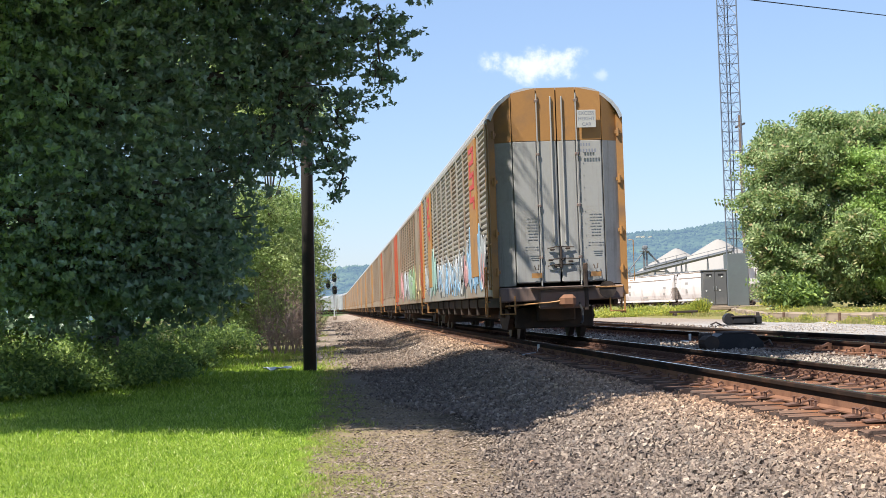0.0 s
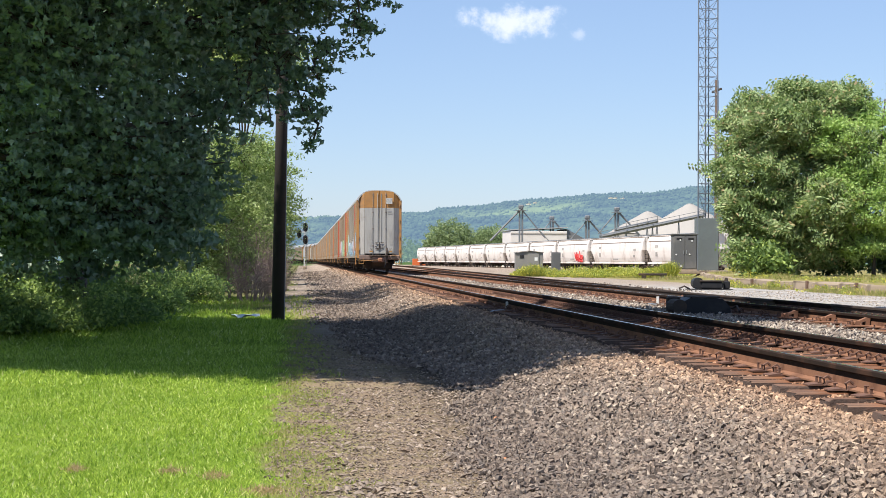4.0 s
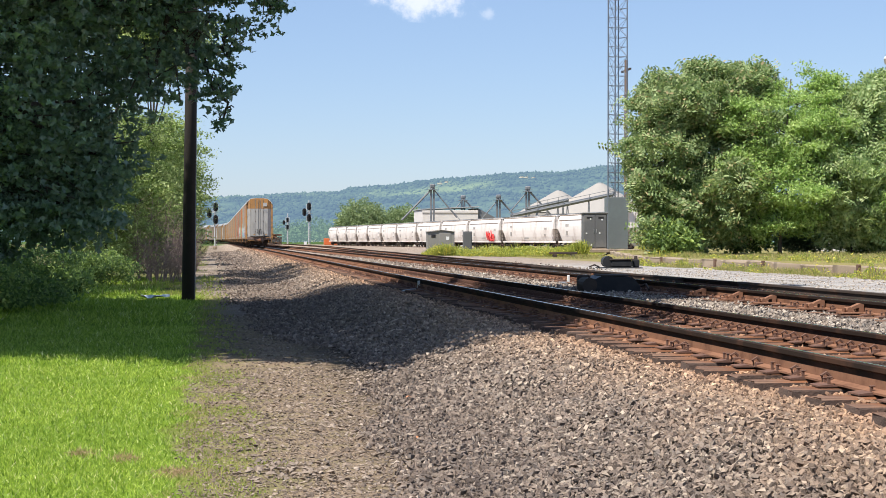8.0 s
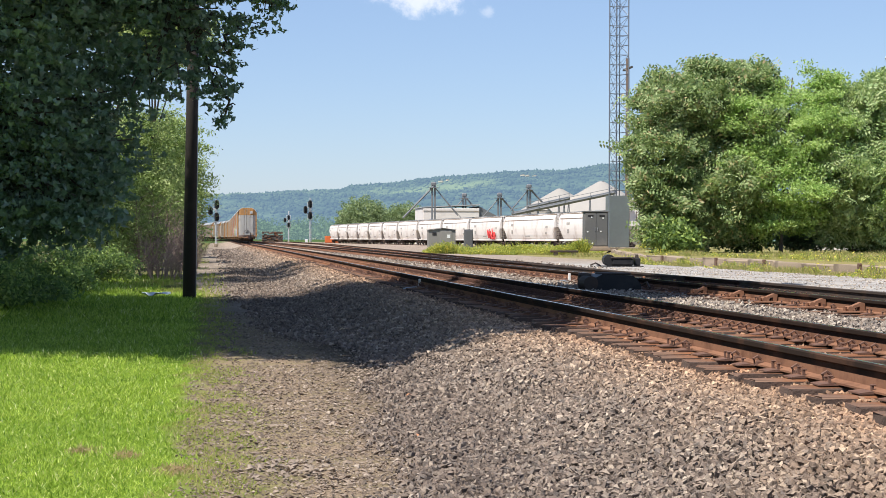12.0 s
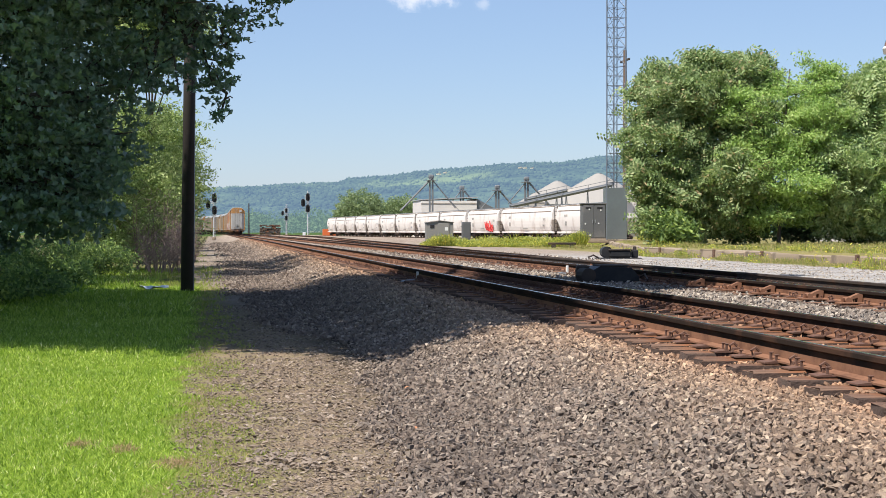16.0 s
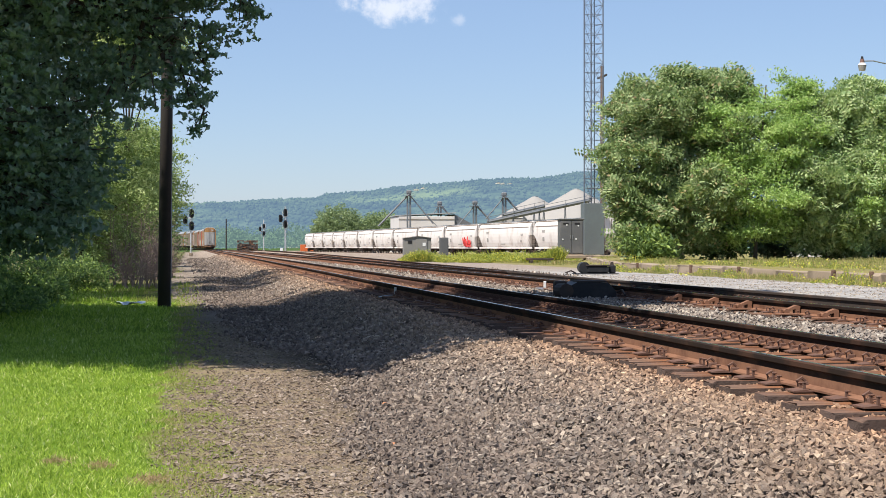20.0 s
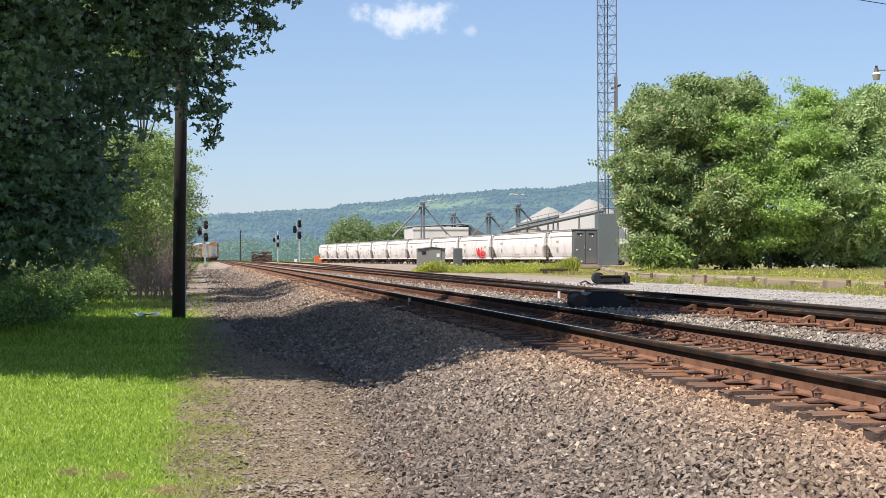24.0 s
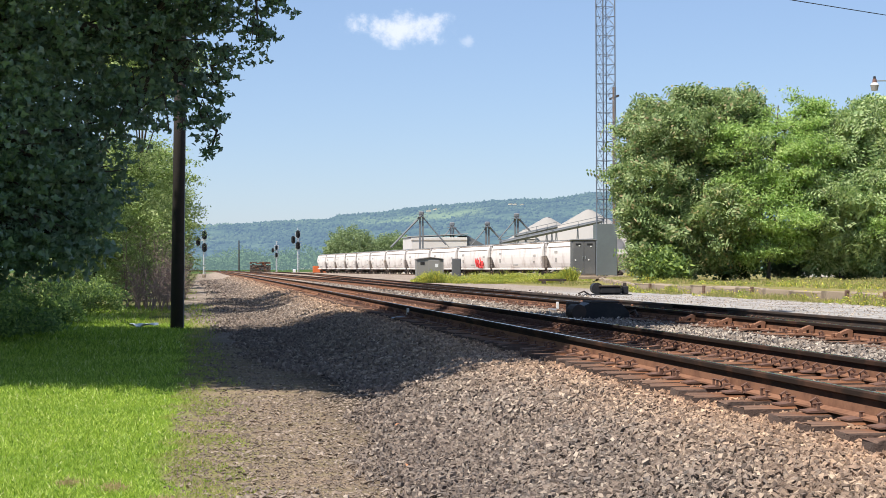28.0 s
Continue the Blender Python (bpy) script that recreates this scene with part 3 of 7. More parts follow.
POST_BROWN = streaked("grimy_brown_post", (0.20, 0.14, 0.115), (0.15, 0.105, 0.09), (0.085, 0.075, 0.08))
GALV = paint("dusty_galvanised_panel", (0.42, 0.385, 0.34), (0.33, 0.29, 0.25), 0.5, 0.35, 14, 0.5, (0.30, 0.18, 0.10), 0.6)
GALV_TAN = paint("rust_tinted_panel", (0.34, 0.265, 0.195), (0.255, 0.19, 0.14), 0.55, 0.25, 14, 0.5, (0.27, 0.14, 0.07), 0.6)
GALV_PALE = paint("pale_silver_panel", (0.58, 0.57, 0.56), (0.48, 0.47, 0.46), 0.45, 0.4, 14, 0.5, (0.36, 0.33, 0.3), 0.5)
ROOF_ZINC = paint("zinc_roof", (0.58, 0.58, 0.57), (0.46, 0.46, 0.46), 0.4, 0.5, 10, 0.6, (0.3, 0.27, 0.24), 0.4)
FRAME_DARK = paint("grimy_underframe", (0.07, 0.055, 0.047), (0.045, 0.037, 0.033), 0.8, 0.1, 22, 1.5, (0.13, 0.08, 0.055), 0.6)
WHEEL = paint("wheel_steel", (0.11, 0.08, 0.065), (0.07, 0.055, 0.048), 0.6, 0.5, 25, 3)
BLACK = paint("black_paint", (0.03, 0.03, 0.032), (0.02, 0.02, 0.022), 0.5, 0, 25, 2, (0.07, 0.065, 0.06), 0.4)
SIGN_WHITE = paint("sign_white", (0.74, 0.74, 0.72), (0.66, 0.66, 0.64), 0.5)
STENCIL = paint("grey_stencil", (0.33, 0.315, 0.29), (0.30, 0.285, 0.26), 0.6)
BLUE_SPRAY = paint("blue_spray_paint", (0.16, 0.36, 0.60), (0.30, 0.46, 0.60), 0.5, 0, 9, 2)
RED_SPRAY = paint("red_spray_paint", (0.52, 0.03, 0.03), (0.48, 0.05, 0.04), 0.5, 0, 9, 2)
GREEN_SPRAY = paint("green_spray_paint", (0.22, 0.40, 0.18), (0.32, 0.42, 0.27), 0.5, 0, 9, 2)
TEAL_SPRAY = paint("teal_spray_paint", (0.22, 0.42, 0.36), (0.36, 0.46, 0.42), 0.5, 0, 9, 2)
PINK_SPRAY = paint("pink_spray_paint", (0.50, 0.20, 0.21), (0.56, 0.34, 0.34), 0.5, 0, 9, 2)
GOLD_SPRAY = paint("golden_spray_paint", (0.50, 0.38, 0.15), (0.50, 0.43, 0.27), 0.5, 0, 9, 2)
WHITE_SPRAY = paint("white_spray_paint", (0.42, 0.43, 0.44), (0.33, 0.36, 0.39), 0.5, 0, 9, 2)

for m in (FRAME_DARK, BLACK):
    m.node_tree.nodes["Principled BSDF"].inputs["Specular IOR Level"].default_value = 0.15
CAR, PITCH, HALF = 27.5, 28.6, 1.60
HIGH, LOW, EAVE = 5.9, 0.98, 5.1


def lettering(text, size, mat, parent, at, name="lettering"):
    cu = bpy.data.curves.new(name, "FONT")
    cu.body, cu.size, cu.align_x, cu.space_line = text, size, "CENTER", 1.0
    tmp = bpy.data.objects.new("tmp", cu)
    me = bpy.data.meshes.new_from_object(tmp)
    bpy.data.objects.remove(tmp)
    me.materials.append(mat)
    return part(name, me, None, parent, at=at)


def truck(car, y, n=1):
    tr = part("truck", MB().box((0, 0, 0.52), (1.9, 0.34, 0.26), 0.05), FRAME_DARK, car, "grimy cast steel two-axle truck", at=pose(0, y, 0))
    for s in (-1, 1):
        mb = MB().prism([(-1.2, 0.52), (-1.05, 0.66), (-0.5, 0.74), (0.5, 0.74), (1.05, 0.66), (1.2, 0.52), (1.0, 0.42), (0.55, 0.22), (-0.55, 0.22), (-1.0, 0.42)], 0, s * 0.98 - 0.06, s * 0.98 + 0.06)
        part("side_frame", mb, FRAME_DARK, tr)
        for w in (-0.89, 0.89):
            wb = MB().cyl((s * 0.70, w, 0.44), (s * 0.80, w, 0.44), 0.44, 0.44, 20).cyl((s * 0.67, w, 0.44), (s * 0.70, w, 0.44), 0.47, 0.47, 20)
            part("wheel", wb, WHEEL, tr)
    for w in (-0.89, 0.89):
        part("axle", MB().cyl((-0.9, w, 0.44), (0.9, w, 0.44), 0.08, 0.08, 8), WHEEL, tr)
    return tr


def autorack(label, panel, post, top, doors, corner=0.5, rear=False):
    """A long enclosed car carrier; its rear end stands at y = 0."""
    car = thing("autorack_car", label, "railway car", group="cars of the passing train")
    for s in (-1, 1):
        prof, z, k = [], 1.42, 0
        rows = 26
        dz = (EAVE - 1.42) / rows
        for k in range(rows):
            prof += [(s * (HALF - 0.075), z + dz * k), (s * (HALF - 0.02), z + dz * (k + 0.28)), (s * (HALF - 0.02), z + dz * (k + 0.62))]
        prof += [(s * (HALF - 0.075), EAVE), (s * (HALF - 0.11), EAVE), (s * (HALF - 0.11), 1.42)]
        wall = part("side_wall", MB().prism(prof, 1, 0.5, CAR - 0.5), panel, car, "horizontally corrugated screen panels")
        sill = MB().box((s * (HALF - 0.06), CAR / 2, 1.24), (0.12, CAR - 0.9, 0.40), 0.02)
        part("side_sill", sill, panel, car)
        rail_mb = MB().box((s * (HALF - 0.05), CAR / 2, EAVE + 0.03), (0.12, CAR - 0.7, 0.14), 0.02)
        part("top_rail", rail_mb, panel, car)
        for i in range(13):
            y = 0.62 + i * (CAR - 1.24) / 12
            wide, mt = 0.09, panel
            part("post", MB().box((s * (HALF - 0.012), y, 3.27), (0.05, wide, 3.75), 0.012), mt, car)
        for y in (4.2, CAR - 5.2):
            part("yellow_panel", MB().box((s * (HALF + 0.004), y, 3.32), (0.06, 1.9, 3.5), 0.012), YELLOW if rear else panel, car)
        for y in (0.37 + corner / 2, CAR - 0.37 - corner / 2):
            part("corner_post", MB().box((s * (HALF - 0.05), y, 3.16), (0.14, corner, 3.95), 0.03), post, car)
        lad = MB()
        for y in (1.0, 1.42):
            lad.cyl((s * (HALF + 0.05), y, 0.55), (s * (HALF + 0.05), y, 1.75), 0.018, None, 6)
        for z in (0.58, 0.92, 1.26, 1.6):
            lad.cyl((s * (HALF + 0.05), 1.0, z), (s * (HALF + 0.05), 1.42, z), 0.016, None, 6)
            lad.box((s * (HALF + 0.01), 1.21, z + 0.0), (0.10, 0.03, 0.03))
        part("ladder", lad, YELLOW, car)
    half_arch = [(HALF - 0.02, EAVE + 0.08), (1.50, 5.36), (1.36, 5.54), (1.16, 5.70), (0.92, 5.82), (0.72, HIGH - 0.03)]
    arch = [(-x, z) for x, z in half_arch] + half_arch[::-1]
    inner = [(x * 0.96, z - 0.06) for x, z in reversed(arch)]
    roof = MB().prism(arch + inner, 1, 0.13, CAR - 0.13)
    for i in range(22):
        y = 0.9 + i * (CAR - 1.8) / 21
        for a, b in zip(arch, arch[1:]):
            roof.cyl((a[0], y, a[1] + 0.01), (b[0], y, b[1] + 0.01), 0.03, None, 5)
    part("roof", roof, ROOF_ZINC, car, "ribbed zinc-grey roof")
    part("underframe", MB().box((0, CAR / 2, 1.02), (2.5, CAR - 0.3, 0.24), 0.03).box((0, CAR / 2, 0.82), (0.6, CAR - 3.4, 0.34), 0.03).box((-0.9, CAR * 0.42, 0.72), (0.5, 2.6, 0.36), 0.05).box((0.8, CAR * 0.55, 0.74), (0.5, 1.8, 0.34), 0.05), FRAME_DARK, car)
    for y0, out in ((0.0, -1), (CAR, 1)):
        def yy(d):
            return y0 + out * d
        for i in range(4):
            x0, x1 = [-1.06, -0.46, 0.0, 0.46][i], [-0.46, 0.0, 0.46, 1.06][i]
            mid, wd = (x0 + x1) / 2, x1 - x0 - 0.03
            top_l = HIGH - 0.06 if abs(mid) < 0.5 else 5.52
            lower = MB().box((mid, yy(-0.08), (1.32 + 4.62) / 2), (wd, 0.09, 3.30), 0.025)
            d = part("end_door", lower, doors, car, "folding end door panel, white below and yellow above")
            part("door_top", MB().prism([(x0 + 0.015, 4.62), (x1 - 0.015, 4.62), (x1 - 0.015, min(HIGH - 0.05, 5.66 + (1.16 - abs(x1)) * 0.75 if abs(x1) > 0.9 else HIGH - 0.05)), (x0 + 0.015, min(HIGH - 0.05, 5.66 + (1.16 - abs(x0)) * 0.75 if abs(x0) > 0.9 else HIGH - 0.05))], 1, min(yy(-0.125), yy(-0.035)), max(yy(-0.125), yy(-0.035))), top, d)
        for x in (-0.46, 0.46):
            part("door_bar", MB().cyl((x, yy(0.005), 1.25), (x, yy(0.005), 5.72), 0.017, None, 7), doors, car)
            for z in (1.9, 3.1, 4.3, 5.55):
                part("bar_keeper", MB().box((x, yy(-0.005), z), (0.09, 0.05, 0.07), 0.012), POST_BROWN if rear else doors, car)
        for x in (-0.13, 0.13):
            part("door_rib", MB().box((x, yy(-0.01), 3.95), (0.035, 0.05, 3.4), 0.01), doors, car)
        for s in (-1, 1):
            front = rear and out < 0
            a, b, c, d = (s * 1.065, yy(-0.03)), (s * 1.45, yy(-0.27)), (s * 1.42, yy(-0.34)), (s * 1.065, yy(-0.12))
            for name, z0, zi, zo, mt in (("corner_panel", 1.26, 4.60, 4.60, DOOR_GRIMY if front else doors), ("corner_panel_top", 4.605, 5.66, 5.40, top)):
                vs = [(*a, z0), (*b, z0), (*c, z0), (*d, z0), (*a, zi), (*b, zo), (*c, zo), (*d, zi)]
                part(name, MB().add(vs, [(0, 1, 2, 3), (4, 5, 6, 7), (0, 1, 5, 4), (1, 2, 6, 5), (2, 3, 7, 6), (3, 0, 4, 7)], Vector((s * 1.29, yy(-0.19), 3.0 if z0 < 2 else 5.0))), mt, car)
            part("end_post", MB().prism([(s * 1.44, 1.0), (s * (HALF - 0.01), 1.0), (s * (HALF - 0.01), EAVE + 0.06), (s * 1.44, EAVE + 0.22)], 1, min(yy(-0.36), yy(-0.22)), max(yy(-0.36), yy(-0.22))), post, car)
            if front:
                for z in (1.6, 2.5, 3.7, 4.8):
                    part("hinge", MB().cyl((s * 1.47, 0.19, z - 0.09), (s * 1.47, 0.19, z + 0.09), 0.035, None, 8).box((s * 1.47, 0.20, z), (0.14, 0.03, 0.08), 0.005), YELLOW, car)
                for z in np.arange(1.45, 4.6, 0.28):
                    part("rivet", MB().box((s * 0.52, -0.034, float(z)), (0.022, 0.012, 0.022), 0.005), STENCIL, car)
            part("grab_iron", MB().tube([(s * HALF, yy(-0.02), 1.3), (s * (HALF + 0.09), yy(0.05), 1.3), (s * (HALF + 0.09), yy(0.05), 2.25), (s * HALF, yy(-0.02), 2.25)], 0.014, 5), YELLOW, car)
            part("step", MB().box((s * 1.28, yy(0.0), 0.62), (0.36, 0.14, 0.03), 0.01).box((s * 1.45, yy(0.0), 0.82), (0.03, 0.08, 0.42)).box((s * 1.11, yy(0.0), 0.82), (0.03, 0.08, 0.42)), YELLOW, car)
        part("end_sill", MB().box((0, yy(-0.15), 1.06), (2.9, 0.28, 0.34), 0.03).box((0, yy(-0.02), 0.92), (1.1, 0.16, 0.42), 0.04), POST_BROWN if rear else FRAME_DARK, car)
        cp = MB().box((0, yy(0.25), 0.88), (0.20, 0.60, 0.20), 0.04).box((0.05, yy(0.50), 0.88), (0.36, 0.24, 0.30), 0.08)
        part("coupler", cp, RUST if rear else FRAME_DARK, car)
        part("air_hose", MB().tube([(0.38, yy(0.02), 0.85), (0.42, yy(0.22), 0.66), (0.40, yy(0.34), 0.42), (0.34, yy(0.40), 0.36)], 0.028, 6), BLACK, car)
        part("walkway_plate", MB().box((0, yy(0.12), 1.20), (1.5, 0.24, 0.03), 0.008), FRAME_DARK, car)
    for y in (3.0, CAR - 3.0):
        truck(car, y)
        part("brake_rigging", MB().box((0, y, 0.34), (1.2, 2.6, 0.16), 0.03).box((0, y, 0.62), (2.3, 0.5, 0.2), 0.04).box((0, y - 1.5, 0.5), (1.9, 0.12, 0.5), 0.03).box((0, y + 1.5, 0.5), (1.9, 0.12, 0.5), 0.03), FRAME_DARK, car)
    part("centre_sill", MB().box((0, CAR / 2, 0.72), (0.9, CAR - 2.0, 0.6), 0.04), FRAME_DARK, car)
    for s in (-1, 1):
        part("side_beam", MB().box((s * 1.34, CAR / 2, 0.90), (0.14, CAR - 1.2, 0.26), 0.03), FRAME_DARK, car)
    for k in range(7):
        y = 6.0 + k * (CAR - 12.0) / 6
        part("cross_bearer", MB().box((0, y, 0.80), (2.9, 0.16, 0.46), 0.02), FRAME_DARK, car)
    return car


INK_FADED = paint("faded_ink", (0.16, 0.18, 0.24), (0.24, 0.25, 0.29), 0.7)


def rear_markings(car):
    sign = part("height_sign", MB().box((0.70, -0.052, 5.10), (0.44, 0.012, 0.41), 0.003), paint("dull_plate", (0.46, 0.455, 0.43), (0.38, 0.375, 0.36), 0.6), car, "white notice plate")
    for k, word in enumerate(("EXCESS", "HEIGHT", "CAR")):
        lettering(word, 0.112, INK_FADED, sign, pose(0.70, -0.060, 5.195 - 0.13 * k, 90, 0, 0))
    bars = MB()
    for x, z, w, h in ((0.65, 4.50, 0.26, 0.07), (0.71, 4.36, 0.40, 0.08)):
        n = round(w / 0.066)
        for i in range(n):
            bars.box((x - w / 2 + (i + 0.5) * w / n, -0.042, z), (w / n * 0.5, 0.006, h))
    part("reporting_mark", bars, INK_FADED, car, "dark bars of lettering")
    for x, z0, rows in ((-0.72, 2.99, 8), (0.76, 3.06, 8)):
        tx = MB()
        for i in range(rows):
            n, w = random.randint(2, 4), random.uniform(0.2, 0.3)
            for j in range(n):
                tx.box((x - w / 2 + (j + 0.5) * w / n, -0.033, z0 - i * 0.07), (w / n * 0.8, 0.004, 0.02))
        for z, n in ((z0 - 0.66, 5), (z0 - 0.72, 6)):
            for j in range(n):
                tx.box((x - 0.2 + (j + 0.5) * 0.4 / n, -0.033, z), (0.4 / n * 0.75, 0.004, 0.018))
        for j in range(3):
            tx.box((x + 0.03, -0.033, z0 - 0.86 - 0.05 * j), (0.22 - 0.03 * j, 0.004, 0.016))
        tagged(part("stencil_notice", tx, STENCIL, car, "small rows of grey stencilled lettering"), kind="stuff")
    for x in (-0.58, 0.80):
        part("yellow_placard", MB().box((x, -0.034, 1.49), (0.24, 0.008, 0.11)), YELLOW, car)
        part("door_latch", MB().tube([(x - 0.05, -0.02, 1.72), (x - 0.03, -0.06, 1.62), (x + 0.03, -0.06, 1.62), (x + 0.05, -0.02, 1.74)], 0.012, 5), FRAME_DARK, car)
    lock = MB()
    for x0, z, w in ((0.0, 2.13, 0.62), (0.05, 1.86, 0.72), (-0.02, 1.72, 0.60)):
        lock.tube([(x0 - w / 2, -0.005, z - 0.02), (x0 - w * 0.1, -0.03, z + 0.02), (x0 + w / 2, -0.005, z)], 0.013, 6)
    lock.box((0.0, -0.01, 1.90), (0.05, 0.07, 0.5), 0.012)
    for x, z in ((-0.2, 2.08), (0.16, 2.10), (-0.24, 1.84), (0.02, 1.84), (0.22, 1.80), (-0.1, 1.70)):
        lock.box((x, -0.015, z), (0.11, 0.06, 0.05), 0.015)
    part("door_lock", lock, FRAME_DARK, car, "dark locking bars across the end doors")
    part("hand_brake", MB().cyl((1.05, -0.06, 1.12), (1.05, -0.10, 1.12), 0.2, 0.2, 14).box((0.55, -0.05, 1.2), (0.10, 0.05, 1.1), 0.02), FRAME_DARK, car)
    part("rear_rail", MB().tube([(1.40, -0.1, 1.18), (0.75, -0.1, 1.18)], 0.022, 6), YELLOW, car)
    part("cut_lever", MB().tube([(-1.35, -0.1, 0.80), (-0.3, -0.14, 0.86), (0.05, -0.3, 0.9)], 0.022, 6), YELLOW, car)


def scrawl(car, rng, y0, z0, w, h, mat, label, n, thick):
    """Letters sprayed in loose strokes."""
    x, mb = -HALF - 0.016, MB()
    for i in range(n):
        py, pz = y0 + w * (i + rng.uniform(0.1, 0.4)) / n, z0 + rng.uniform(0, 0.3) * h
        for k in range(9):
            qy = y0 + w * (i + rng.uniform(0.0, 1.15)) / n
            qz = z0 + h * (rng.uniform(0.55, 1.0) if pz < z0 + h * 0.5 else rng.uniform(0.0, 0.45))
            d = Vector((0, qy - py, qz - pz)).normalized()
            e = Vector((0, -d.z, d.y)) * thick * rng.uniform(0.6, 1.2)
            mb.prism([(py - e.y, pz - e.z), (qy - e.y, qz - e.z), (qy + e.y, qz + e.z), (py + e.y, pz + e.z)], 0, x - 0.004 - 0.0011 * k, x + 0.004)
            py, pz = qy, qz
    part("sprayed_letters", mb, mat, car, label)


def graffiti(car, rng):
    """Sprayed shapes along the lower panels of the side that faces the path."""
    x = -HALF - 0.016
    scrawl(car, rng, 2.6, 1.15, 3.6, 1.75, BLUE_SPRAY, "light blue sprayed letters", 4, 0.15)
    scrawl(car, rng, 1.2, 1.2, 1.6, 1.4, WHITE_SPRAY, "pale sprayed outline", 3, 0.06)
    scrawl(car, rng, 1.4, 1.25, 1.3, 0.9, PINK_SPRAY, "pink sprayed letters", 2, 0.06)
    scrawl(car, rng, 2.4, 1.2, 4.2, 1.6, WHITE_SPRAY, "pale sprayed outline", 4, 0.035)
    scrawl(car, rng, 6.4, 1.2, 1.4, 1.1, PINK_SPRAY, "pink sprayed letters", 2, 0.07)
    scrawl(car, rng, 7.4, 1.15, 11.0, 1.35, WHITE_SPRAY, "pale sprayed outline", 10, 0.06)
    scrawl(car, rng, 9.0, 1.15, 9.0, 1.1, BLUE_SPRAY, "light blue sprayed letters", 7, 0.035)
    scrawl(car, rng, 19.3, 1.15, 4.2, 1.8, TEAL_SPRAY, "teal sprayed letters", 4, 0.16)
    scrawl(car, rng, 22.4, 1.15, 3.0, 1.3, WHITE_SPRAY, "pale sprayed outline", 3, 0.07)
    for y in (4.2, CAR - 5.2):
        mb = MB()
        for i in range(5):
            mb.box((x - 0.024, y, 4.85 - i * 0.32), (0.006, 1.25, 0.13), 0.002)
            mb.box((x - 0.024, y - 0.45 + 0.9 * (i % 2), 4.70 - i * 0.32), (0.006, 0.34, 0.22), 0.002)
        part("red_emblem", mb, RED_SPRAY, car, "red bars of an emblem down a yellow post")


TRAIN = []
rear_car = autorack("weathered silver and yellow autorack car with sprayed side panels", GALV, YELLOW, YELLOW, DOOR_WHITE, 0.5, True)
rear_markings(rear_car)
graffiti(rear_car, random.Random(4))
TRAIN.append(rear_car)
second = autorack("tan autorack car with orange-red corner posts", GALV_TAN, ORANGE, YELLOW, DOOR_WHITE, 1.5)
spray = random.Random(9)
scrawl(second, spray, 2.6, 1.15, 4.0, 1.6, GOLD_SPRAY, "golden yellow sprayed letters", 3, 0.09)
scrawl(second, spray, 6.6, 1.15, 6.0, 1.6, GREEN_SPRAY, "green sprayed letters", 5, 0.09)
scrawl(second, spray, 8.6, 1.2, 9.0, 1.5, WHITE_SPRAY, "pale sprayed outline", 6, 0.08)
scrawl(second, spray, 18.6, 1.15, 4.6, 1.7, PINK_SPRAY, "pink sprayed letters", 4, 0.09)
tan_car = autorack("tan and yellow autorack car in a long train", GALV_TAN, YELLOW, YELLOW, DOOR_WHITE, 0.5)
pale_car = autorack("pale silver autorack car in a long train", GALV_PALE, GALV_PALE, GALV_PALE, DOOR_WHITE, 0.5)
TRAIN.append(second)
TRAIN.append(copy_thing(second, pose(0, 0, 0)))
TRAIN[2]["label"] = "tan autorack car with orange-red corner posts"
for ch in list(TRAIN[2].children):
    if ch.name.startswith("sprayed_letters"):
        bpy.data.objects.remove(ch)
TRAIN.append(tan_car)
for i in range(11):
    TRAIN.append(copy_thing(tan_car, pose(0, 0, 0)))
TRAIN.append(pale_car)
for i in range(5):
    TRAIN.append(copy_thing(pale_car, pose(0, 0, 0)))


# ---- trees and bushes ----
LOBED = [(0.0, -0.45, 0.0), (0.54, -0.16, 0.10), (0.20, 0.06, 0.03), (0.0, 0.60, -0.02), (-0.20, 0.06, 0.03), (-0.54, -0.16, 0.10)]
LOBED_F = [(0, 1, 2), (0, 2, 3), (0, 3, 4), (0, 4, 5)]
BLADE = [(0, -0.5, 0), (0.22, -0.1, 0.05), (0, 0.5, -0.04), (-0.22, -0.1, 0.05)]
BLADE_F = [(0, 1, 2, 3)]


def frond():
    """A long compound leaf: pairs of leaflets along a drooping stalk."""
    v, f = [], []
    for k in range(4):
        y = -0.45 + k * 0.25
        z = -0.5 * (y + 0.45) ** 2
        for s in (-1, 1):
            n = len(v)
            v += [(0.01 * s, y, z), (0.17 * s, y - 0.05, z - 0.02), (0.36 * s, y + 0.08, z - 0.09), (0.15 * s, y + 0.13, z - 0.02)]
            f.append((n, n + 1, n + 2, n + 3) if s > 0 else (n + 3, n + 2, n + 1, n))
    return v, f


FROND, FROND_F = frond()



def knob(seed, low=0.7, high=1.25):
    """A rough eight-sided lump."""
    rng = np.random.default_rng(seed)
    v = np.array([(1, 0, 0), (-1, 0, 0), (0, 1, 0), (0, -1, 0), (0, 0, 1), (0, 0, -1)], float) + rng.uniform(-0.28, 0.28, (6, 3))
    v *= rng.uniform(low, high, (6, 1))
    return v, [(0, 2, 4), (2, 1, 4), (1, 3, 4), (3, 0, 4), (2, 0, 5), (1, 2, 5), (3, 1, 5), (0, 3, 5)]


